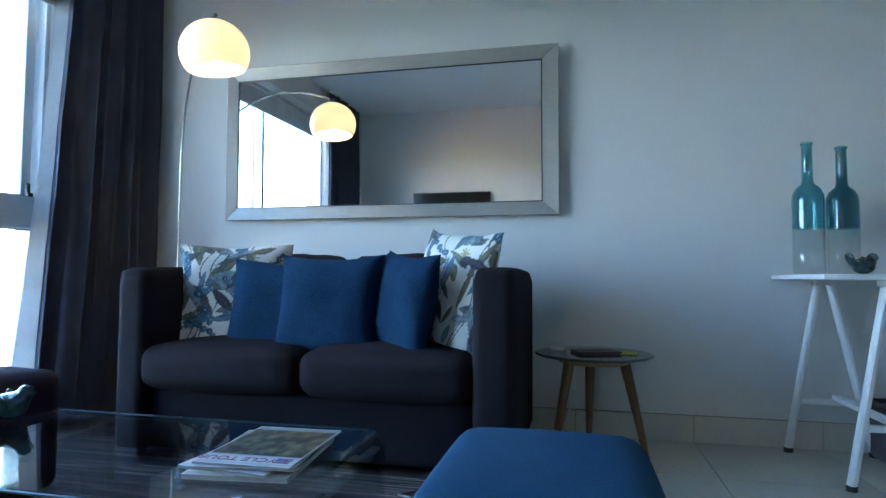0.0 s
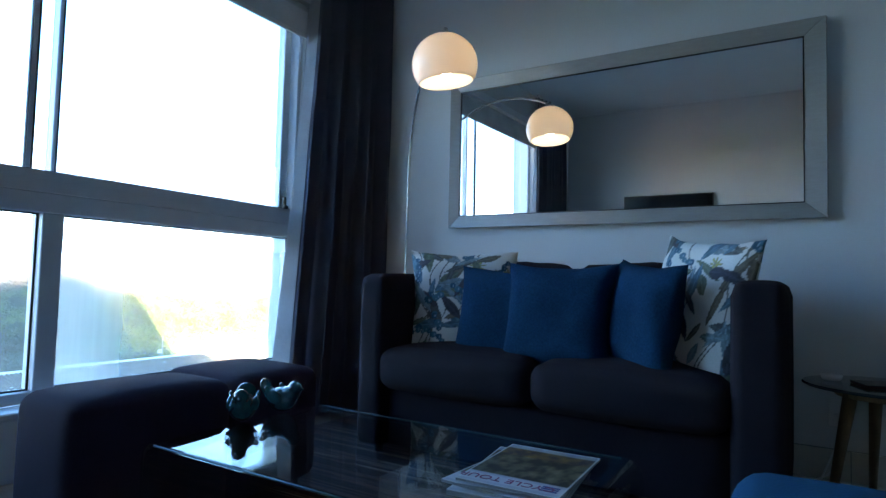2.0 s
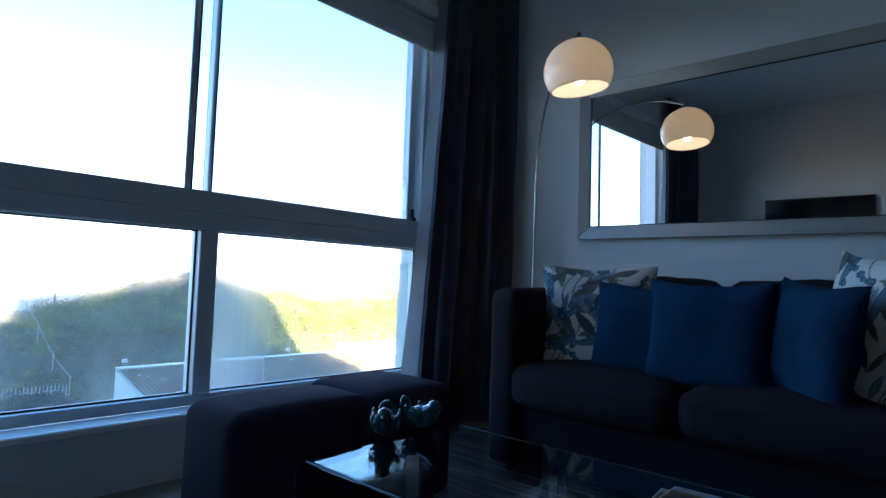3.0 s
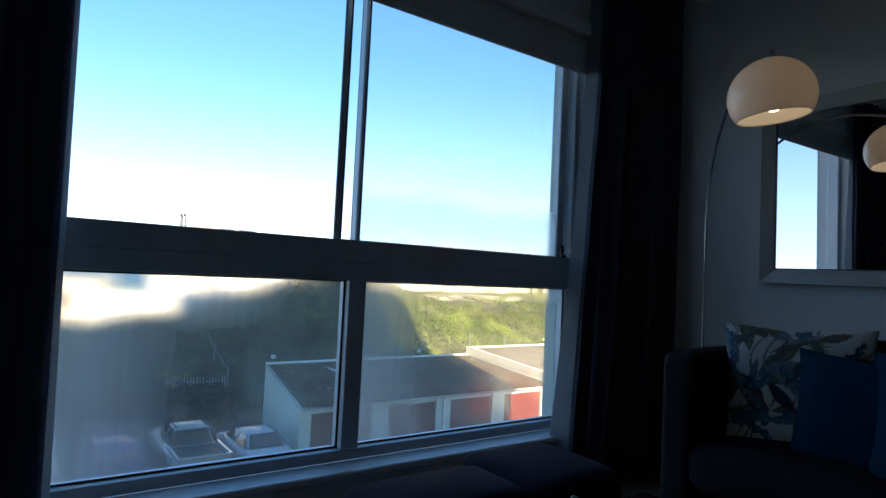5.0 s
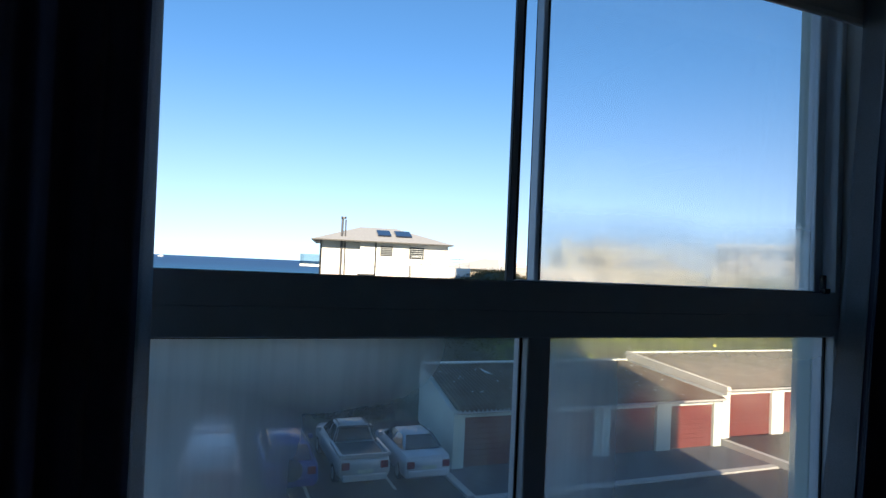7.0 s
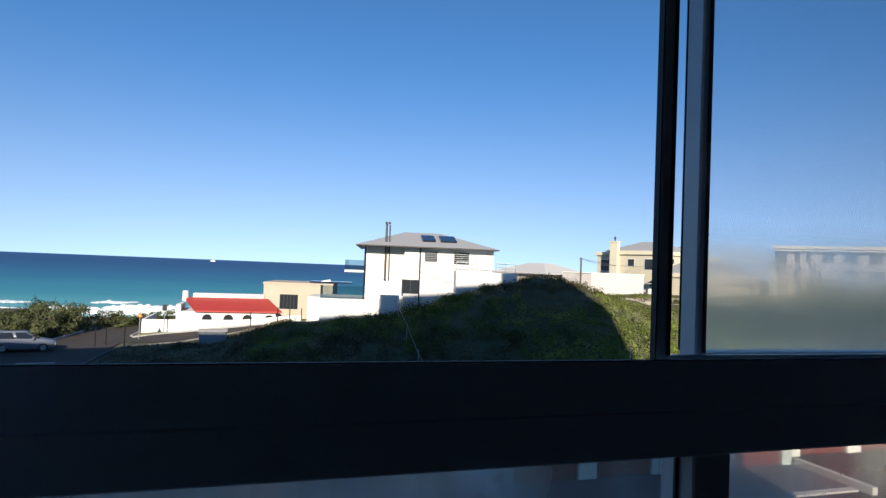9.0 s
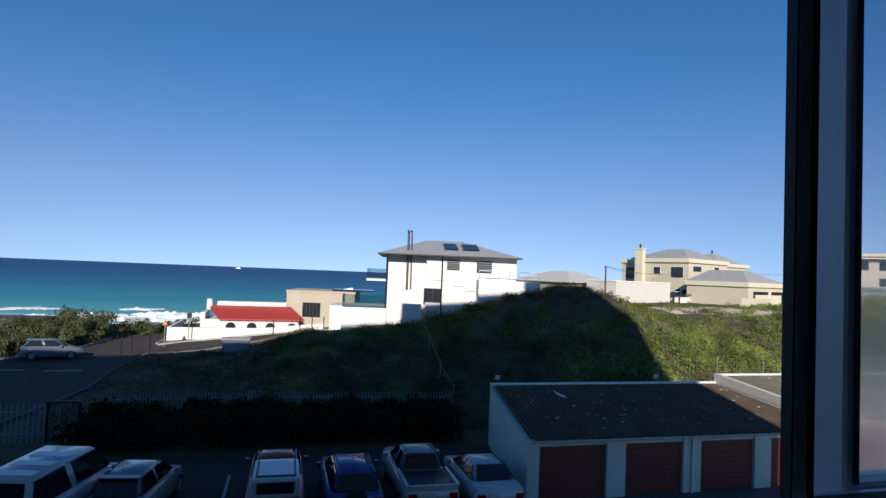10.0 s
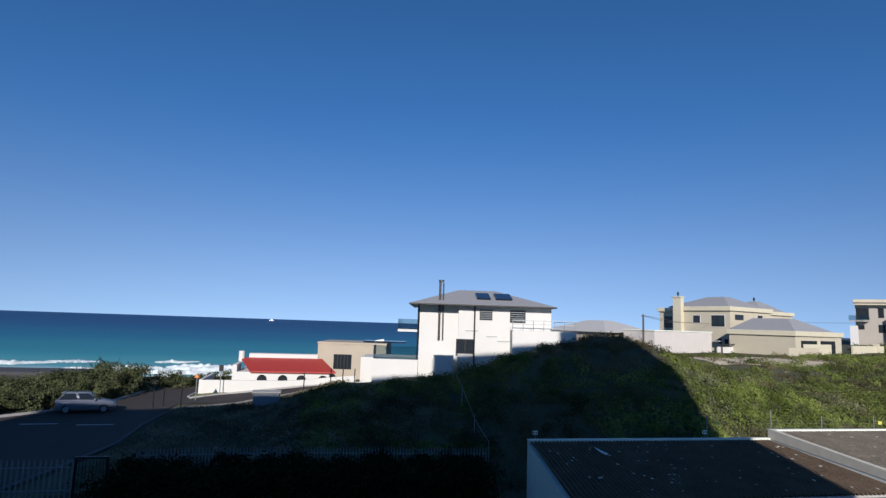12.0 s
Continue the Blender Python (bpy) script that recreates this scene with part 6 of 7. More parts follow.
GREY_CREAM = mat("weathered_cream_plaster", (0.5, 0.45, 0.34), 0.85, var=0.07, scale=0.6, bump=0.1)
cream = thing("house", "cream two-storey house with a square chimney and grey roofs", "house", (-78.2, 58.38, -1.5), 22)
part("wall", box(-8.2, 0, 0, 11.1, 0, 6.1), GREY_CREAM, cream)
part("wall", box(-13.0, -8.2, 1.5, 10, 0, 6.0), GREY_CREAM, cream)
part("wall", box(-9, -1.0, 11.1, 19.6, 0, 5.9), GREY_CREAM, cream)
part("parapet", box(-8.4, 0.3, -0.3, 11.4, 6.1, 6.75, 0.08), CREAM, cream, "moulded cream parapet")
part("parapet", box(-13.3, -8.4, 1.2, 10.2, 6.0, 6.6, 0.08), CREAM, cream, "moulded cream parapet")
part("parapet", box(-9, -0.7, 11.4, 19.9, 5.9, 6.5, 0.08), CREAM, cream, "moulded cream parapet")
part("roof", hip_roof(-0.3, -10.5, 0.3, 10.8, 6.74, 8.4, -3.4, -6.2, 4.2, 6.0), GREY_ROOF, cream, "grey hip roof")
part("roof", hip_roof(-1.6, -8.6, 11.6, 19.2, 6.48, 8.2, -4.2, -5.2, 14.5, 16), GREY_ROOF, cream, "grey hip roof")
chim = part("chimney", box(-8.9, -7.5, -0.75, 0.0, 0, 8.1), CREAM, cream, "square cream chimney")
part("chimney_cap", box(-9.0, -7.4, -0.85, 0.1, 8.1, 8.3, 0.03), CREAM, chim)
for x, y, z in ((-8.2, -0.38, 8.3), (-4.8, 15.2, 8.15)):
    part("finial", lathe([(0, 0), (0.14, 0), (0.06, 0.12), (0.13, 0.3), (0.2, 0.46), (0.12, 0.62), (0.03, 0.72), (0, 0.95)], 12, at=(x, y, z)), PLASTIC, cream, "dark roof finial", smooth=True)
side_window(cream, 0, -5.9, -4.75, 4.3, 5.4, 0)
side_window(cream, 0, -2.9, -0.85, 3.8, 5.45, 1)
side_window(cream, 0, -1.95, -1.3, 1.3, 2.05, 0)
side_window(cream, 0, -0.95, -0.3, 1.3, 2.05, 0)
side_window(cream, 1.5, -12.2, -10.5, 3.4, 5.3, 1)
house_window(cream, 0.0, 1.3, 3.4, 4.9, 5.55, 1)
house_window(cream, 0.0, 7.4, 8.6, 4.9, 5.6, 0)
house_window(cream, 0.0, 1.2, 4.4, 1.2, 2.2, 2)
garage_wing = thing("garage", "cream double garage with a grey hip roof", "garage", (-67.75, 59.71, -2.0), 22)
part("wall", box(-8.8, 0, 0, 12.6, 0, 3.3), GREY_CREAM, garage_wing)
part("parapet", box(-9.1, 0.25, -0.25, 12.9, 3.3, 3.95, 0.06), CREAM, garage_wing, "moulded cream parapet")
part("roof", hip_roof(0.0, -9.0, 0, 10.5, 3.94, 5.6, -2.4, -7.2, 3.2, 5.0), GREY_ROOF, garage_wing, "grey hip roof")
door = part("garage_door", box(-0.1, 0.03, 1.4, 10.7, 0.4, 2.75), PANE_DARK, garage_wing, "open garage doorway")
part("door_leaf", box(0.03, 0.09, 1.9, 9.4, 0.4, 2.3), CREAM, door)
part("pier", box(0.0, 0.16, 5.6, 6.2, 0.2, 2.8), CREAM, garage_wing)
part("boundary_wall", box(0.6, 0.85, 14, 24, 0, 2.2), CREAM, garage_wing, "cream boundary wall")
part("boundary_wall", box(1.4, 1.65, -5, 2.5, 0, 1.9), GREY_CREAM, garage_wing, "low beige yard wall")
part("gate_post", box(0.4, 1.0, 21.5, 22.2, 0, 2.5), CREAM, garage_wing)
pale = thing("outbuilding", "low pale flat-roofed outbuilding with a satellite dish", "outbuilding", (-70.18, 41.48, -2.5), 22)
part("wall", box(-4.8, 0.0, 0.0, 12.2, 0, 3.85), mat("pinkish_plaster", (0.56, 0.52, 0.48), 0.85, var=0.06, scale=0.6, bump=0.1), pale)
part("coping", box(-4.9, 0.1, -0.1, 12.3, 3.85, 4.0, 0.03), PALE_WALL, pale)
part("satellite_dish", lathe([(0, 0), (0.3, 0.05), (0.6, 0.2), (0.57, 0.22), (0, 0.06)], 20, at=(0.5, 12.7, 2.6)), WHITE_PLASTIC, pale, "satellite dish")
part("low_wall", box(0.6, 0.8, 12.4, 19, 0, 2.0), HOUSE_WHITE, pale)
part("pergola", boxes((0.9, 1.05, 13.0, 18.6, 2.3, 2.42), (0.9, 1.02, 13.0, 13.12, 1.0, 2.3), (0.9, 1.02, 18.4, 18.52, 1.0, 2.3)), PLASTIC, pale, "dark pergola beams")
side_house = thing("house", "single-storey house with a pale grey hip roof", "house", (-75.5, 37.5, -2.5), 22)
part("wall", box(-10, 0, 0, 9, 0, 3.6), BEIGE, side_house)
part("roof", hip_roof(0.6, -10.6, -0.6, 9.6, 3.6, 5.1, -3.5, -6.5, 3.6, 5.4), mat("pale_grey_roof", (0.45, 0.44, 0.42), 0.8, var=0.12, scale=2, fine=20, bump=0.3, stretch=(1, 6, 1)), side_house, "pale grey hip roof")
far_b = thing("apartment_building", "beige flat-roofed three-storey building with balconies", "building", (-98.48, 101.12, 0), -48)
TAUPE = mat("taupe_plaster", (0.38, 0.345, 0.3), 0.85, var=0.06, scale=0.5)
part("wall", box(-10, 0, 0, 26, -1, 8.0), TAUPE, far_b)
part("roof_edge", box(-10.3, 0.35, -0.3, 26.3, 8.0, 8.6, 0.05), GREY_CREAM, far_b)
part("canopy", box(0.36, 1.2, -0.2, 26, 7.5, 7.75), GREY_CREAM, far_b)
for y0, y1, z0, z1 in ((0.2, 2.1, 4.85, 6.85), (3.65, 4.4, 5.2, 6.9), (5.6, 6.3, 5.25, 6.95), (8.45, 10.2, 5.45, 7.0), (0.3, 1.3, 2.95, 3.65), (3.6, 4.5, 2.4, 3.8), (6.55, 7.85, 2.5, 3.75), (12, 14, 5.4, 7), (16, 18, 5.4, 7), (12, 14, 2.4, 3.8), (16, 18, 2.4, 3.8)):
    house_window(far_b, 0.02, y0, y1, z0, z1, 1)
balc = part("balcony", box(0.36, 1.4, -1.0, 2.2, 4.4, 4.55), TAUPE, far_b)
part("rail", boxes((1.35, 1.4, -1.0, 2.2, 4.56, 5.5), (0.36, 1.35, -1.0, -0.96, 4.56, 5.5)), BALUSTRADE, balc)
part("pier", box(0.02, 0.8, 4.7, 5.55, -1, 4.8), TAUPE, far_b)
part("white_wall", box(0.9, 1.6, -0.9, 0.4, -1, 3.5), HOUSE_WHITE, far_b)
part("balcony_wall", box(0.8, 1.6, 6, 20, 1.2, 2.2), BALUSTRADE, far_b)
tree = thing("bare_tree", "bare pale tree trunk with cut limbs", "tree", (-84, 94.5, 0.2))
bm = bmesh.new()
for a, b, c in ((0.5, 0.2, 4.6), (-0.4, 0.5, 4.2), (0.1, -0.6, 4.9)):
    tube([(0, 0, -0.5), (a * 0.1, b * 0.1, 2.4), (a, b, c)], lambda t: 0.28 * (1 - 0.7 * t), 8, bm)
part("trunk", bm, BARK, tree)

# ---- street furniture ----
pole = thing("utility_pole", "dark wooden utility pole carrying wires", "utility pole", (-65.1, 37.0, -2))
part("pole_shaft", rod((0, 0, 0), (0, 0, 5.25), 0.13, 0.1, 10), BARK, pole)
part("crossarm", box(-0.04, 0.04, -0.22, 0.22, 5.0, 5.08), BARK, pole)
for s in (-1, 1):
    part("wire", tube([(0, s * 0.2, 5.1), (-8, 9 + s, 4.6), (-16, 19 + s, 4.7), (-30, 36, 5.4), (-37, 70, 6.2)], 0.025, 5), PLASTIC, pole)
box1 = thing("electrical_kiosk", "grey-white electrical kiosk at the edge of the dune", "kiosk", (-49.9, -3.2, -5.48))
# Cabinet grey holds the shade on its side; the lid stays pale.
part("cabinet", box(-0.6, 0.6, -0.95, 0.95, -0.6, 1.3, 0.02), mat("kiosk_shade_grey", (0.22, 0.25, 0.28), 0.6, var=0.15), box1)
part("lid", box(-0.7, 0.7, -1.05, 1.05, 1.3, 1.42, 0.03), CONCRETE, box1)
def sign(x, y, h, label, tri=False):
    ob = thing("road_sign", label, "road sign", (x, y, ground_z(x, y)))
    part("post", rod((0, 0, -0.1), (0, 0, h), 0.04, n=8), FENCE, ob)
    if tri:
        def plate(s, t, m, name):
            bm = bmesh.new()
            f = [bm.verts.new((t, s * p, h - 0.25 + s * q)) for p, q in ((-0.5, -0.3), (0.5, -0.3), (0, 0.55))]
            b = [bm.verts.new((t - 0.02, s * p, h - 0.25 + s * q)) for p, q in ((-0.5, -0.3), (0.5, -0.3), (0, 0.55))]
            bm.faces.new(f), bm.faces.new(b[::-1])
            for k in range(3):
                bm.faces.new((f[k], b[k], b[(k + 1) % 3], f[(k + 1) % 3]))
            part(name, bm, m, ob)
        plate(0.46, 0.06, mat("sign_red", (0.5, 0.05, 0.03), 0.5), "sign_border")
        plate(0.26, 0.075, mat("sign_yellow", (0.6, 0.42, 0.05), 0.5), "sign_face")
    else:
        part("sign_plate", box(0.03, 0.06, -0.2, 0.2, h - 0.5, h + 0.05), PLASTIC, ob, "dark sign plate")
    return ob
sign(-57, -9.6, 2.3, "triangular red and yellow warning sign on a post", True)
sign(-60.5, -8.2, 2.6, "small dark sign on a thin post by the wall")
for x, y, h in ((-54.5, -12.3, 1.5), (-54.8, -11.6, 1.5), (-53, -9.9, 1.9), (-54.3, -0.6, 1.7), (-54.3, 1.6, 1.7), (-54.3, 2.6, 1.6), (-54.3, 3.6, 1.6)):
    bl = thing("bollard", "thin dark post beside the street", "post", (x, y, ground_z(x, y)), 0, "posts by the street")
    part("shaft", rod((0, 0, -0.1), (0, 0, h), 0.045, n=8), PLASTIC, bl)
shed = thing("beach_shelter", "low dark flat-roofed shelter near the beach", "shelter", (-84, -34.5, -9))
part("roof", box(-3, 3, -7, 7, 2.7, 3.2, 0.05), mat("dark_roof_felt", (0.05, 0.05, 0.055), 0.9, var=0.2), shed)
part("wall", box(-2.6, 2.6, -6.5, 6.5, -1, 2.7), mat("dark_brick_wall", (0.12, 0.1, 0.09), 0.9, var=0.2), shed)

# ---- vehicles ----
TYRE = mat("tyre", (0.015, 0.015, 0.016), 0.8, var=0.2)
CARGLASS = mat("car_glass", (0.012, 0.015, 0.018), 0.05, var=0.1, bump=0)
TAIL = mat("tail_light", (0.22, 0.008, 0.008), 0.2, var=0.2, bump=0)
TRIM = mat("dark_trim", (0.02, 0.02, 0.02), 0.5, var=0.2)
PLATE = mat("number_plate", (0.5, 0.52, 0.4), 0.5, var=0.1)
def paint(name, c):
    return mat(name, c, 0.35, 0.1, var=0.05, scale=3, bump=0.0, coat=0.4)


def vehicle(name, label, at, turn, body, length, width, sections, roof, glass_stations, extras=None, panel=None):
    """sections: (x, underside, shoulder, half width); roof: (x, height, half width at the roof). The rear is at x = 0 and the nose at x = length."""
    ob = thing(name, label, "car", at, turn, "parked cars")
    bm = bmesh.new()
    rows = []
    for x, lo, hi, hw in sections:
        rows.append([bm.verts.new((x, y, z)) for y, z in ((-hw * 0.9, lo), (-hw, lo + 0.12), (-hw, lo + (hi - lo) * 0.6), (-hw * 0.95, hi - 0.05), (-hw * 0.86, hi), (hw * 0.86, hi), (hw * 0.95, hi - 0.05), (hw, lo + (hi - lo) * 0.6), (hw, lo + 0.12), (hw * 0.9, lo))])
    for a, b in zip(rows, rows[1:]):
        for k in range(10):
            bm.faces.new((a[k], a[(k + 1) % 10], b[(k + 1) % 10], b[k]))
    bm.faces.new(rows[0]), bm.faces.new(rows[-1][::-1])
    bmesh.ops.recalc_face_normals(bm, faces=list(bm.faces))
    bmesh.ops.bevel(bm, geom=[e for e in bm.edges if len(e.link_faces) == 2 and e.calc_face_angle() > 0.5], offset=0.07, segments=3, affect="EDGES", clamp_overlap=True)
    part("body", bm, body, ob, smooth=True)
    def shoulder(x):
        for a, b in zip(sections, sections[1:]):
            if a[0] <= x <= b[0]:
                t = (x - a[0]) / (b[0] - a[0])
                return a[2] + (b[2] - a[2]) * t, (a[3] + (b[3] - a[3]) * t) * 0.88
        return sections[-1][2], sections[-1][3] * 0.88
    x0, x1, x2, x3 = glass_stations      # rear foot, rear top, front top, front foot of the cabin
    (zr, hr) = roof
    (sb, wb), (sf, wf) = shoulder(x0), shoulder(x3)
    cab = bmesh.new()
    low = [cab.verts.new(p) for p in ((x0, -wb, sb - 0.02), (x3, -wf, sf - 0.02), (x3, wf, sf - 0.02), (x0, wb, sb - 0.02))]
    top = [cab.verts.new(p) for p in ((x1, -hr, zr), (x2, -hr, zr), (x2, hr, zr), (x1, hr, zr))]
    cab.faces.new(low[::-1]), cab.faces.new(top)
    for k in range(4):
        cab.faces.new((low[k], low[(k + 1) % 4], top[(k + 1) % 4], top[k]))
    bmesh.ops.bevel(cab, geom=list(cab.edges), offset=0.1, segments=3, affect="EDGES")
    part("cabin", cab, panel or body, ob, smooth=True)
    def sheet(name, p, m, inset=0.1, out=0.012, lab=""):
        p = [Vector(q) for q in p]
        c = sum(p, Vector()) / 4
        nrm = (p[1] - p[0]).cross(p[3] - p[0]).normalized()
        q = [a.lerp(c, inset) for a in p]
        b = bmesh.new()
        f = [b.verts.new(a + nrm * out) for a in q]
        g = [b.verts.new(a - nrm * 0.02) for a in q]
        b.faces.new(f), b.faces.new(g[::-1])
        for k in range(4):
            b.faces.new((f[k], g[k], g[(k + 1) % 4], f[(k + 1) % 4]))
        part(name, b, m, ob, lab)
    lv, tv2 = [(x0, -wb, sb), (x3, -wf, sf), (x3, wf, sf), (x0, wb, sb)], [(x1, -hr, zr), (x2, -hr, zr), (x2, hr, zr), (x1, hr, zr)]
    sheet("rear_window", (lv[3], lv[0], tv2[0], tv2[3]), CARGLASS, 0.16)
    sheet("windscreen", (lv[1], lv[2], tv2[2], tv2[1]), CARGLASS, 0.12)
    for a, b, c, d in ((lv[0], lv[1], tv2[1], tv2[0]), (lv[2], lv[3], tv2[3], tv2[2])):
        A, B, Cc, Dd = map(Vector, (a, b, c, d))
        for s, e in ((0.0, 0.5), (0.5, 1.0)):
            sheet("side_window", (A.lerp(B, s), A.lerp(B, e), Dd.lerp(Cc, e), Dd.lerp(Cc, s)), CARGLASS, 0.16)
    sx0 = sections[0]
    for s in (-1, 1):
        y = s * sx0[3] * 0.8
        part("tail_light", box(-0.02, 0.1, y - 0.13, y + 0.13, sx0[2] - 0.34, sx0[2] - 0.1, 0.02), TAIL, ob, "red tail light")
        yh = s * sections[-1][3] * 0.75
        part("headlight", box(length - 0.12, length + 0.005, yh - 0.14, yh + 0.14, sections[-1][2] - 0.22, sections[-1][2] - 0.07, 0.02), WHITE_PLASTIC, ob)
        part("mirror", box(x3 - 0.45, x3 - 0.3, s * (width / 2 + 0.08) - 0.08, s * (width / 2 + 0.08) + 0.08, sf - 0.02, sf + 0.14, 0.03), panel or body, ob)
        for x in (0.19 * length, 0.81 * length):
            w = part("wheel", rod((x, s * (width / 2 - 0.2), 0.31), (x, s * (width / 2 - 0.005), 0.31), 0.31, n=24), TYRE, ob)
            part("rim", rod((x, s * (width / 2 - 0.02), 0.31), (x, s * (width / 2 + 0.004), 0.31), 0.2, n=18), FENCE, w)
    part("bumper", box(-0.05, 0.12, -sx0[3] * 0.92, sx0[3] * 0.92, 0.3, 0.52, 0.04), panel or body, ob)
    part("number_plate", box(-0.062, -0.05, -0.26, 0.26, 0.56, 0.68), PLATE, ob)
    return ob


GZ = GROUND + 0.032
def sedan(at, body, label):
    ob = vehicle("sedan", label, at, 180, body, 4.4, 1.7, [(0, 0.3, 0.92, 0.78), (0.15, 0.22, 0.98, 0.83), (1.0, 0.2, 1.0, 0.85), (3.1, 0.2, 0.95, 0.85), (4.1, 0.22, 0.78, 0.8), (4.4, 0.3, 0.66, 0.7)], (1.38, 0.54), (0.62, 1.25, 2.35, 3.2))
    part("aerial", rod((1.35, 0, 1.37), (1.2, 0, 1.54), 0.008, n=5), PLASTIC, ob)
    return ob


def hatchback(at, body, label, turn=180):
    ob = vehicle("hatchback", label, at, turn, body, 3.95, 1.68, [(0, 0.3, 0.95, 0.76), (0.12, 0.22, 1.0, 0.82), (1.0, 0.2, 1.0, 0.84), (2.8, 0.2, 0.96, 0.84), (3.7, 0.22, 0.78, 0.78), (3.95, 0.3, 0.65, 0.68)], (1.47, 0.57), (0.1, 0.55, 2.1, 2.95))
    part("spoiler", box(0.35, 0.62, -0.55, 0.55, 1.45, 1.48, 0.01), body, ob)
    part("aerial", rod((0.8, 0, 1.46), (0.6, 0, 1.66), 0.008, n=5), PLASTIC, ob)
    return ob


def suv(at, body, label):
    ob = vehicle("suv", label, at, 180, body, 4.3, 1.76, [(0, 0.34, 1.0, 0.8), (0.12, 0.26, 1.06, 0.86), (1.0, 0.25, 1.06, 0.88), (3.0, 0.25, 1.04, 0.88), (4.05, 0.28, 0.92, 0.82), (4.3, 0.36, 0.78, 0.74)], (1.56, 0.58), (0.08, 0.3, 2.2, 2.95))
    for s in (-1, 1):
        part("roof_rail", rod((0.5, s * 0.48, 1.572), (2.05, s * 0.48, 1.572), 0.018, n=6), PLASTIC, ob)
    part("spare_wheel", rod((-0.16, 0, 0.85), (-0.02, 0, 0.85), 0.33, n=24), TYRE, ob)
    return ob


def pickup(at, body, label, canopy=None):
    ob = vehicle("pickup", label, at, 180, body, 5.0, 1.75, [(0, 0.42, 1.02, 0.8), (0.1, 0.36, 1.05, 0.86), (1.7, 0.34, 1.05, 0.87), (3.8, 0.32, 1.05, 0.87), (4.8, 0.34, 0.95, 0.82), (5.0, 0.4, 0.8, 0.74)], (1.6, 0.58), (1.75, 1.95, 2.95, 3.75))
    if canopy:
        part("canopy", soft_box((1.85, 1.34, 0.58), 0.08, 6, centre=(0.95, 0, 1.32)), canopy, ob, "white fibreglass canopy")
        part("canopy_window", box(0.0, 0.02, -0.52, 0.52, 1.18, 1.5, 0.005), CARGLASS, ob)
        for s in (-1, 1):
            part("canopy_window", box(0.3, 1.6, s * 0.672 - 0.006, s * 0.672 + 0.006, 1.2, 1.48), CARGLASS, ob)
            part("canopy_bar", box(0.2, 1.7, s * 0.54 - 0.02, s * 0.54 + 0.02, 1.608, 1.645), TRIM, ob, "roof bar")
        part("canopy_bar", box(0.2, 0.24, -0.515, 0.515, 1.608, 1.64), TRIM, ob)
    else:
        part("load_bed", boxes((0.12, 1.65, -0.68, 0.68, 1.051, 1.06)), TRIM, ob, "open load bed")
        for s in (-1, 1):
            part("bed_rail", box(0.05, 1.7, s * 0.8 - 0.05, s * 0.8 + 0.05, 1.05, 1.16, 0.015), body, ob)
        part("tailgate", box(0.0, 0.08, -0.75, 0.75, 1.03, 1.16, 0.015), body, ob)
        bar_m = bmesh.new()
        tube([(1.6, -0.75, 1.05), (1.6, -0.62, 1.6), (1.6, 0.62, 1.6), (1.6, 0.75, 1.05)], 0.03, 8, bar_m)
        part("roll_bar", bar_m, TRIM, ob, "dark roll bar")
        for s in (-1, 1):
            part("roof_bar", box(2.05, 2.85, s * 0.48 - 0.015, s * 0.48 + 0.015, 1.595, 1.625), TRIM, ob)
    return ob


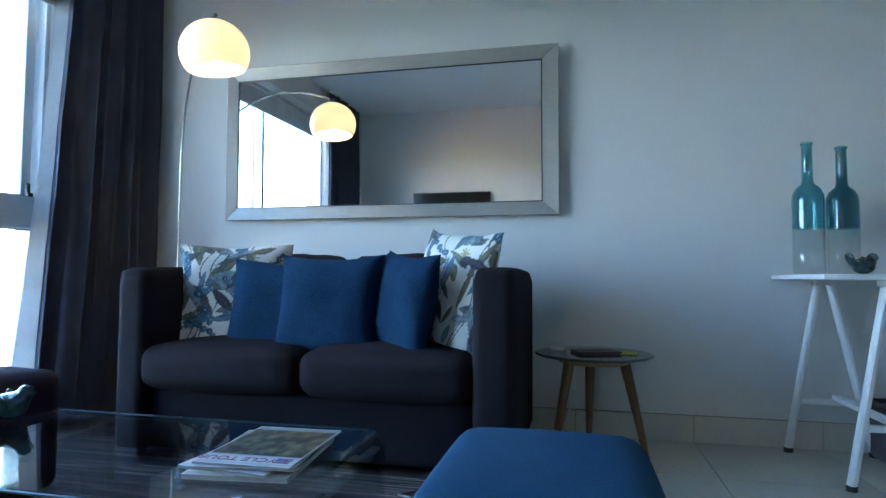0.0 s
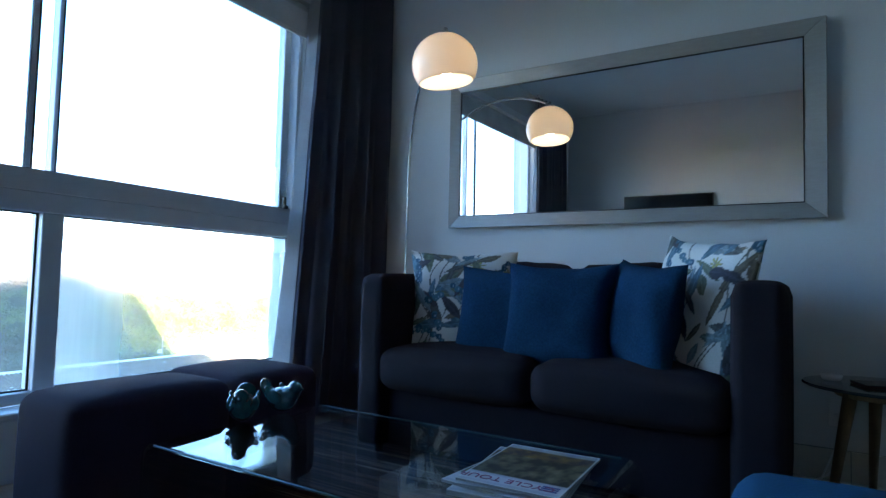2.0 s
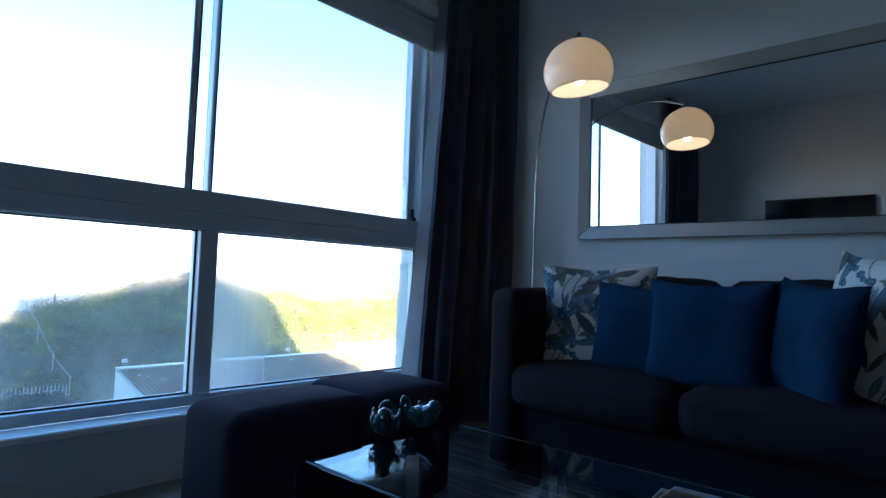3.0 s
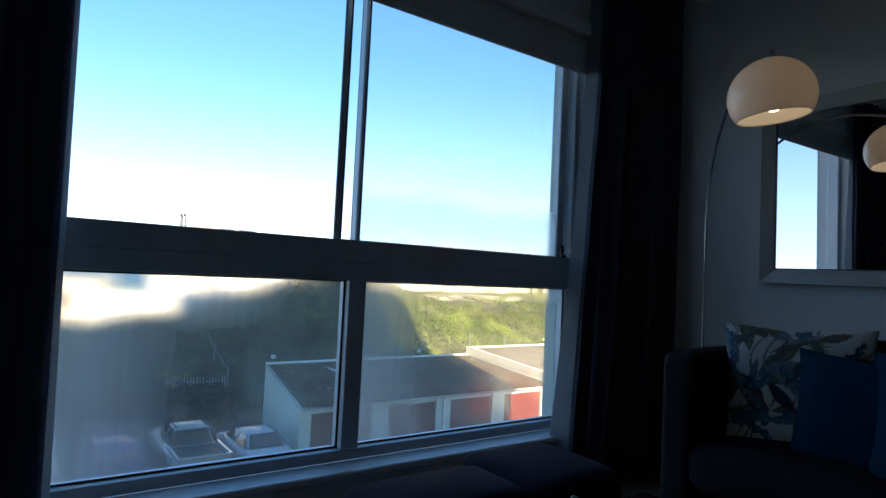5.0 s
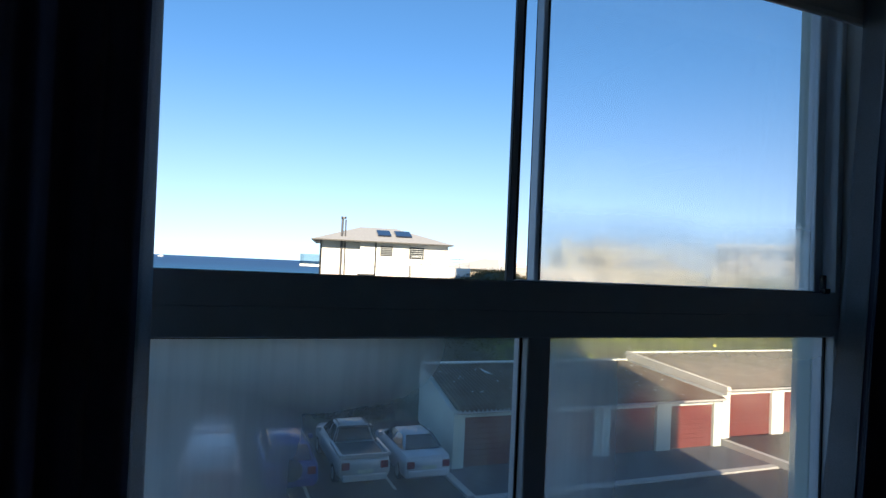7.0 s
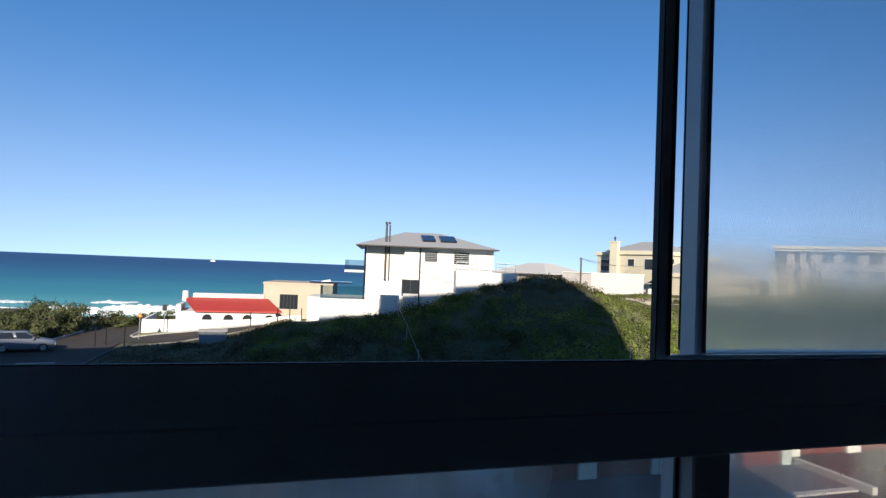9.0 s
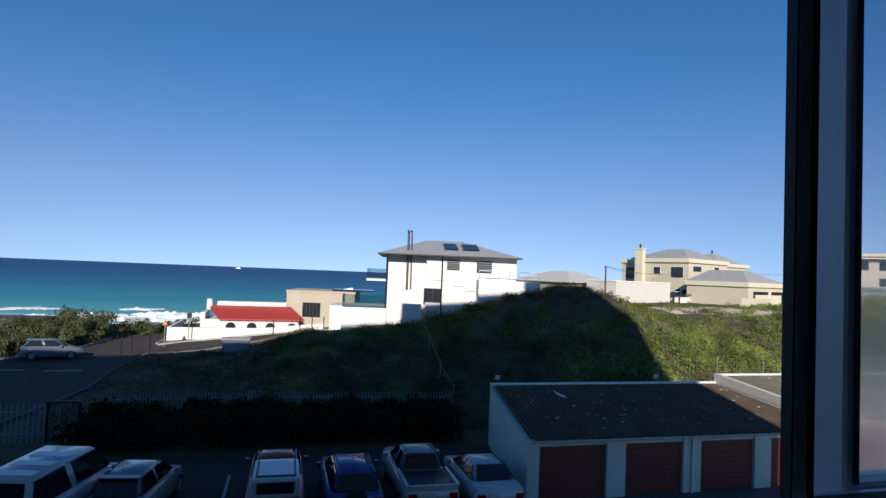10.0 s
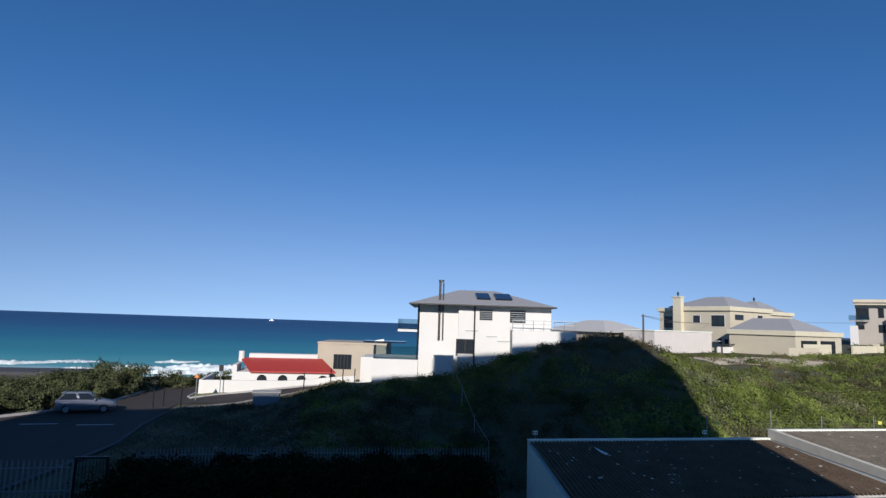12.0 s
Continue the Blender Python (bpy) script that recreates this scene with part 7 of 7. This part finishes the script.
def van(at, body, label, turn):
    ob = vehicle("van", label, at, turn, body, 4.9, 1.9, [(0, 0.35, 1.1, 0.9), (0.1, 0.28, 1.16, 0.94), (1.5, 0.26, 1.16, 0.95), (3.6, 0.26, 1.14, 0.95), (4.6, 0.28, 1.0, 0.88), (4.9, 0.36, 0.8, 0.78)], (1.95, 0.76), (0.02, 0.12, 3.2, 4.25))
    for k in range(3):
        part("roof_rib", box(0.5 + k * 0.8, 0.9 + k * 0.8, -0.55, 0.55, 1.945, 1.957, 0.004), body, ob)
    part("rear_light_band", box(-0.03, 0.02, -0.8, 0.8, 1.12, 1.3, 0.01), TAIL, ob, "red rear band")
    return ob


WHITE_PAINT, SILVER_PAINT = paint("white_car_paint", (0.45, 0.46, 0.48)), paint("silver_car_paint", (0.2, 0.215, 0.24))
sedan((-19.3, 7.15, GZ), WHITE_PAINT, "white sedan parked facing the hedge, beside the garages")
pickup((-19.4, 5.0, GZ), paint("pale_silver_paint", (0.4, 0.4, 0.39)), "pale silver pickup with an open load bed and roll bar")
suv((-19.4, 2.65, GZ), paint("blue_car_paint", (0.02, 0.035, 0.2)), "dark blue compact off-roader with roof rails")
pickup((-19.3, 0.35, GZ), paint("red_car_paint", (0.3, 0.03, 0.03)), "red pickup with a white canopy", canopy=WHITE_PAINT)
hatchback((-20.0, -4.0, GZ), SILVER_PAINT, "silver hatchback parked beside a van", 172)
van((-19.0, -6.4, GZ), WHITE_PAINT, "white minibus van with dark side windows", 168)
st = hatchback((-52.0, -18.4, ground_z(-52.3, -16.5) + 0.075), paint("silver_blue_paint", (0.15, 0.165, 0.2)), "silver estate car on the street beside the bushes", 104)
tagged(st, group="cars on the street")

# ---- floor tiles and skirting tiles ----
def pieces(name, parent, material, size, places):
    bm = box(-size[0] / 2, size[0] / 2, -size[1] / 2, size[1] / 2, 0, size[2], 0.0015, 1)
    me = bpy.data.meshes.new(name)
    bm.to_mesh(me)
    bm.free()
    me.materials.append(material)
    for p in places:
        o = new(name, me)
        o.parent = parent
        o.location = p


T = 0.6
tiles = []
for i in range(-6, 7):
    for j in range(-8, 1):
        x, y = 1.3 + T * (i + 0.5), YM + T * (j - 0.5)
        if x - T / 2 > XW - 0.02 and x + T / 2 < XE and y - T / 2 > YB - 0.02:
            tiles.append((x, y, FLOOR - 0.008))
pieces("tile", floor, TILE, (T - 0.004, T - 0.004, 0.008), tiles)
pieces("skirting_tile", skirting, TILE, (T - 0.004, 0.012, 0.134), [(1.3 + T * (i + 0.5), YM - 0.0165, FLOOR + 0.0005) for i in range(-5, 6)])
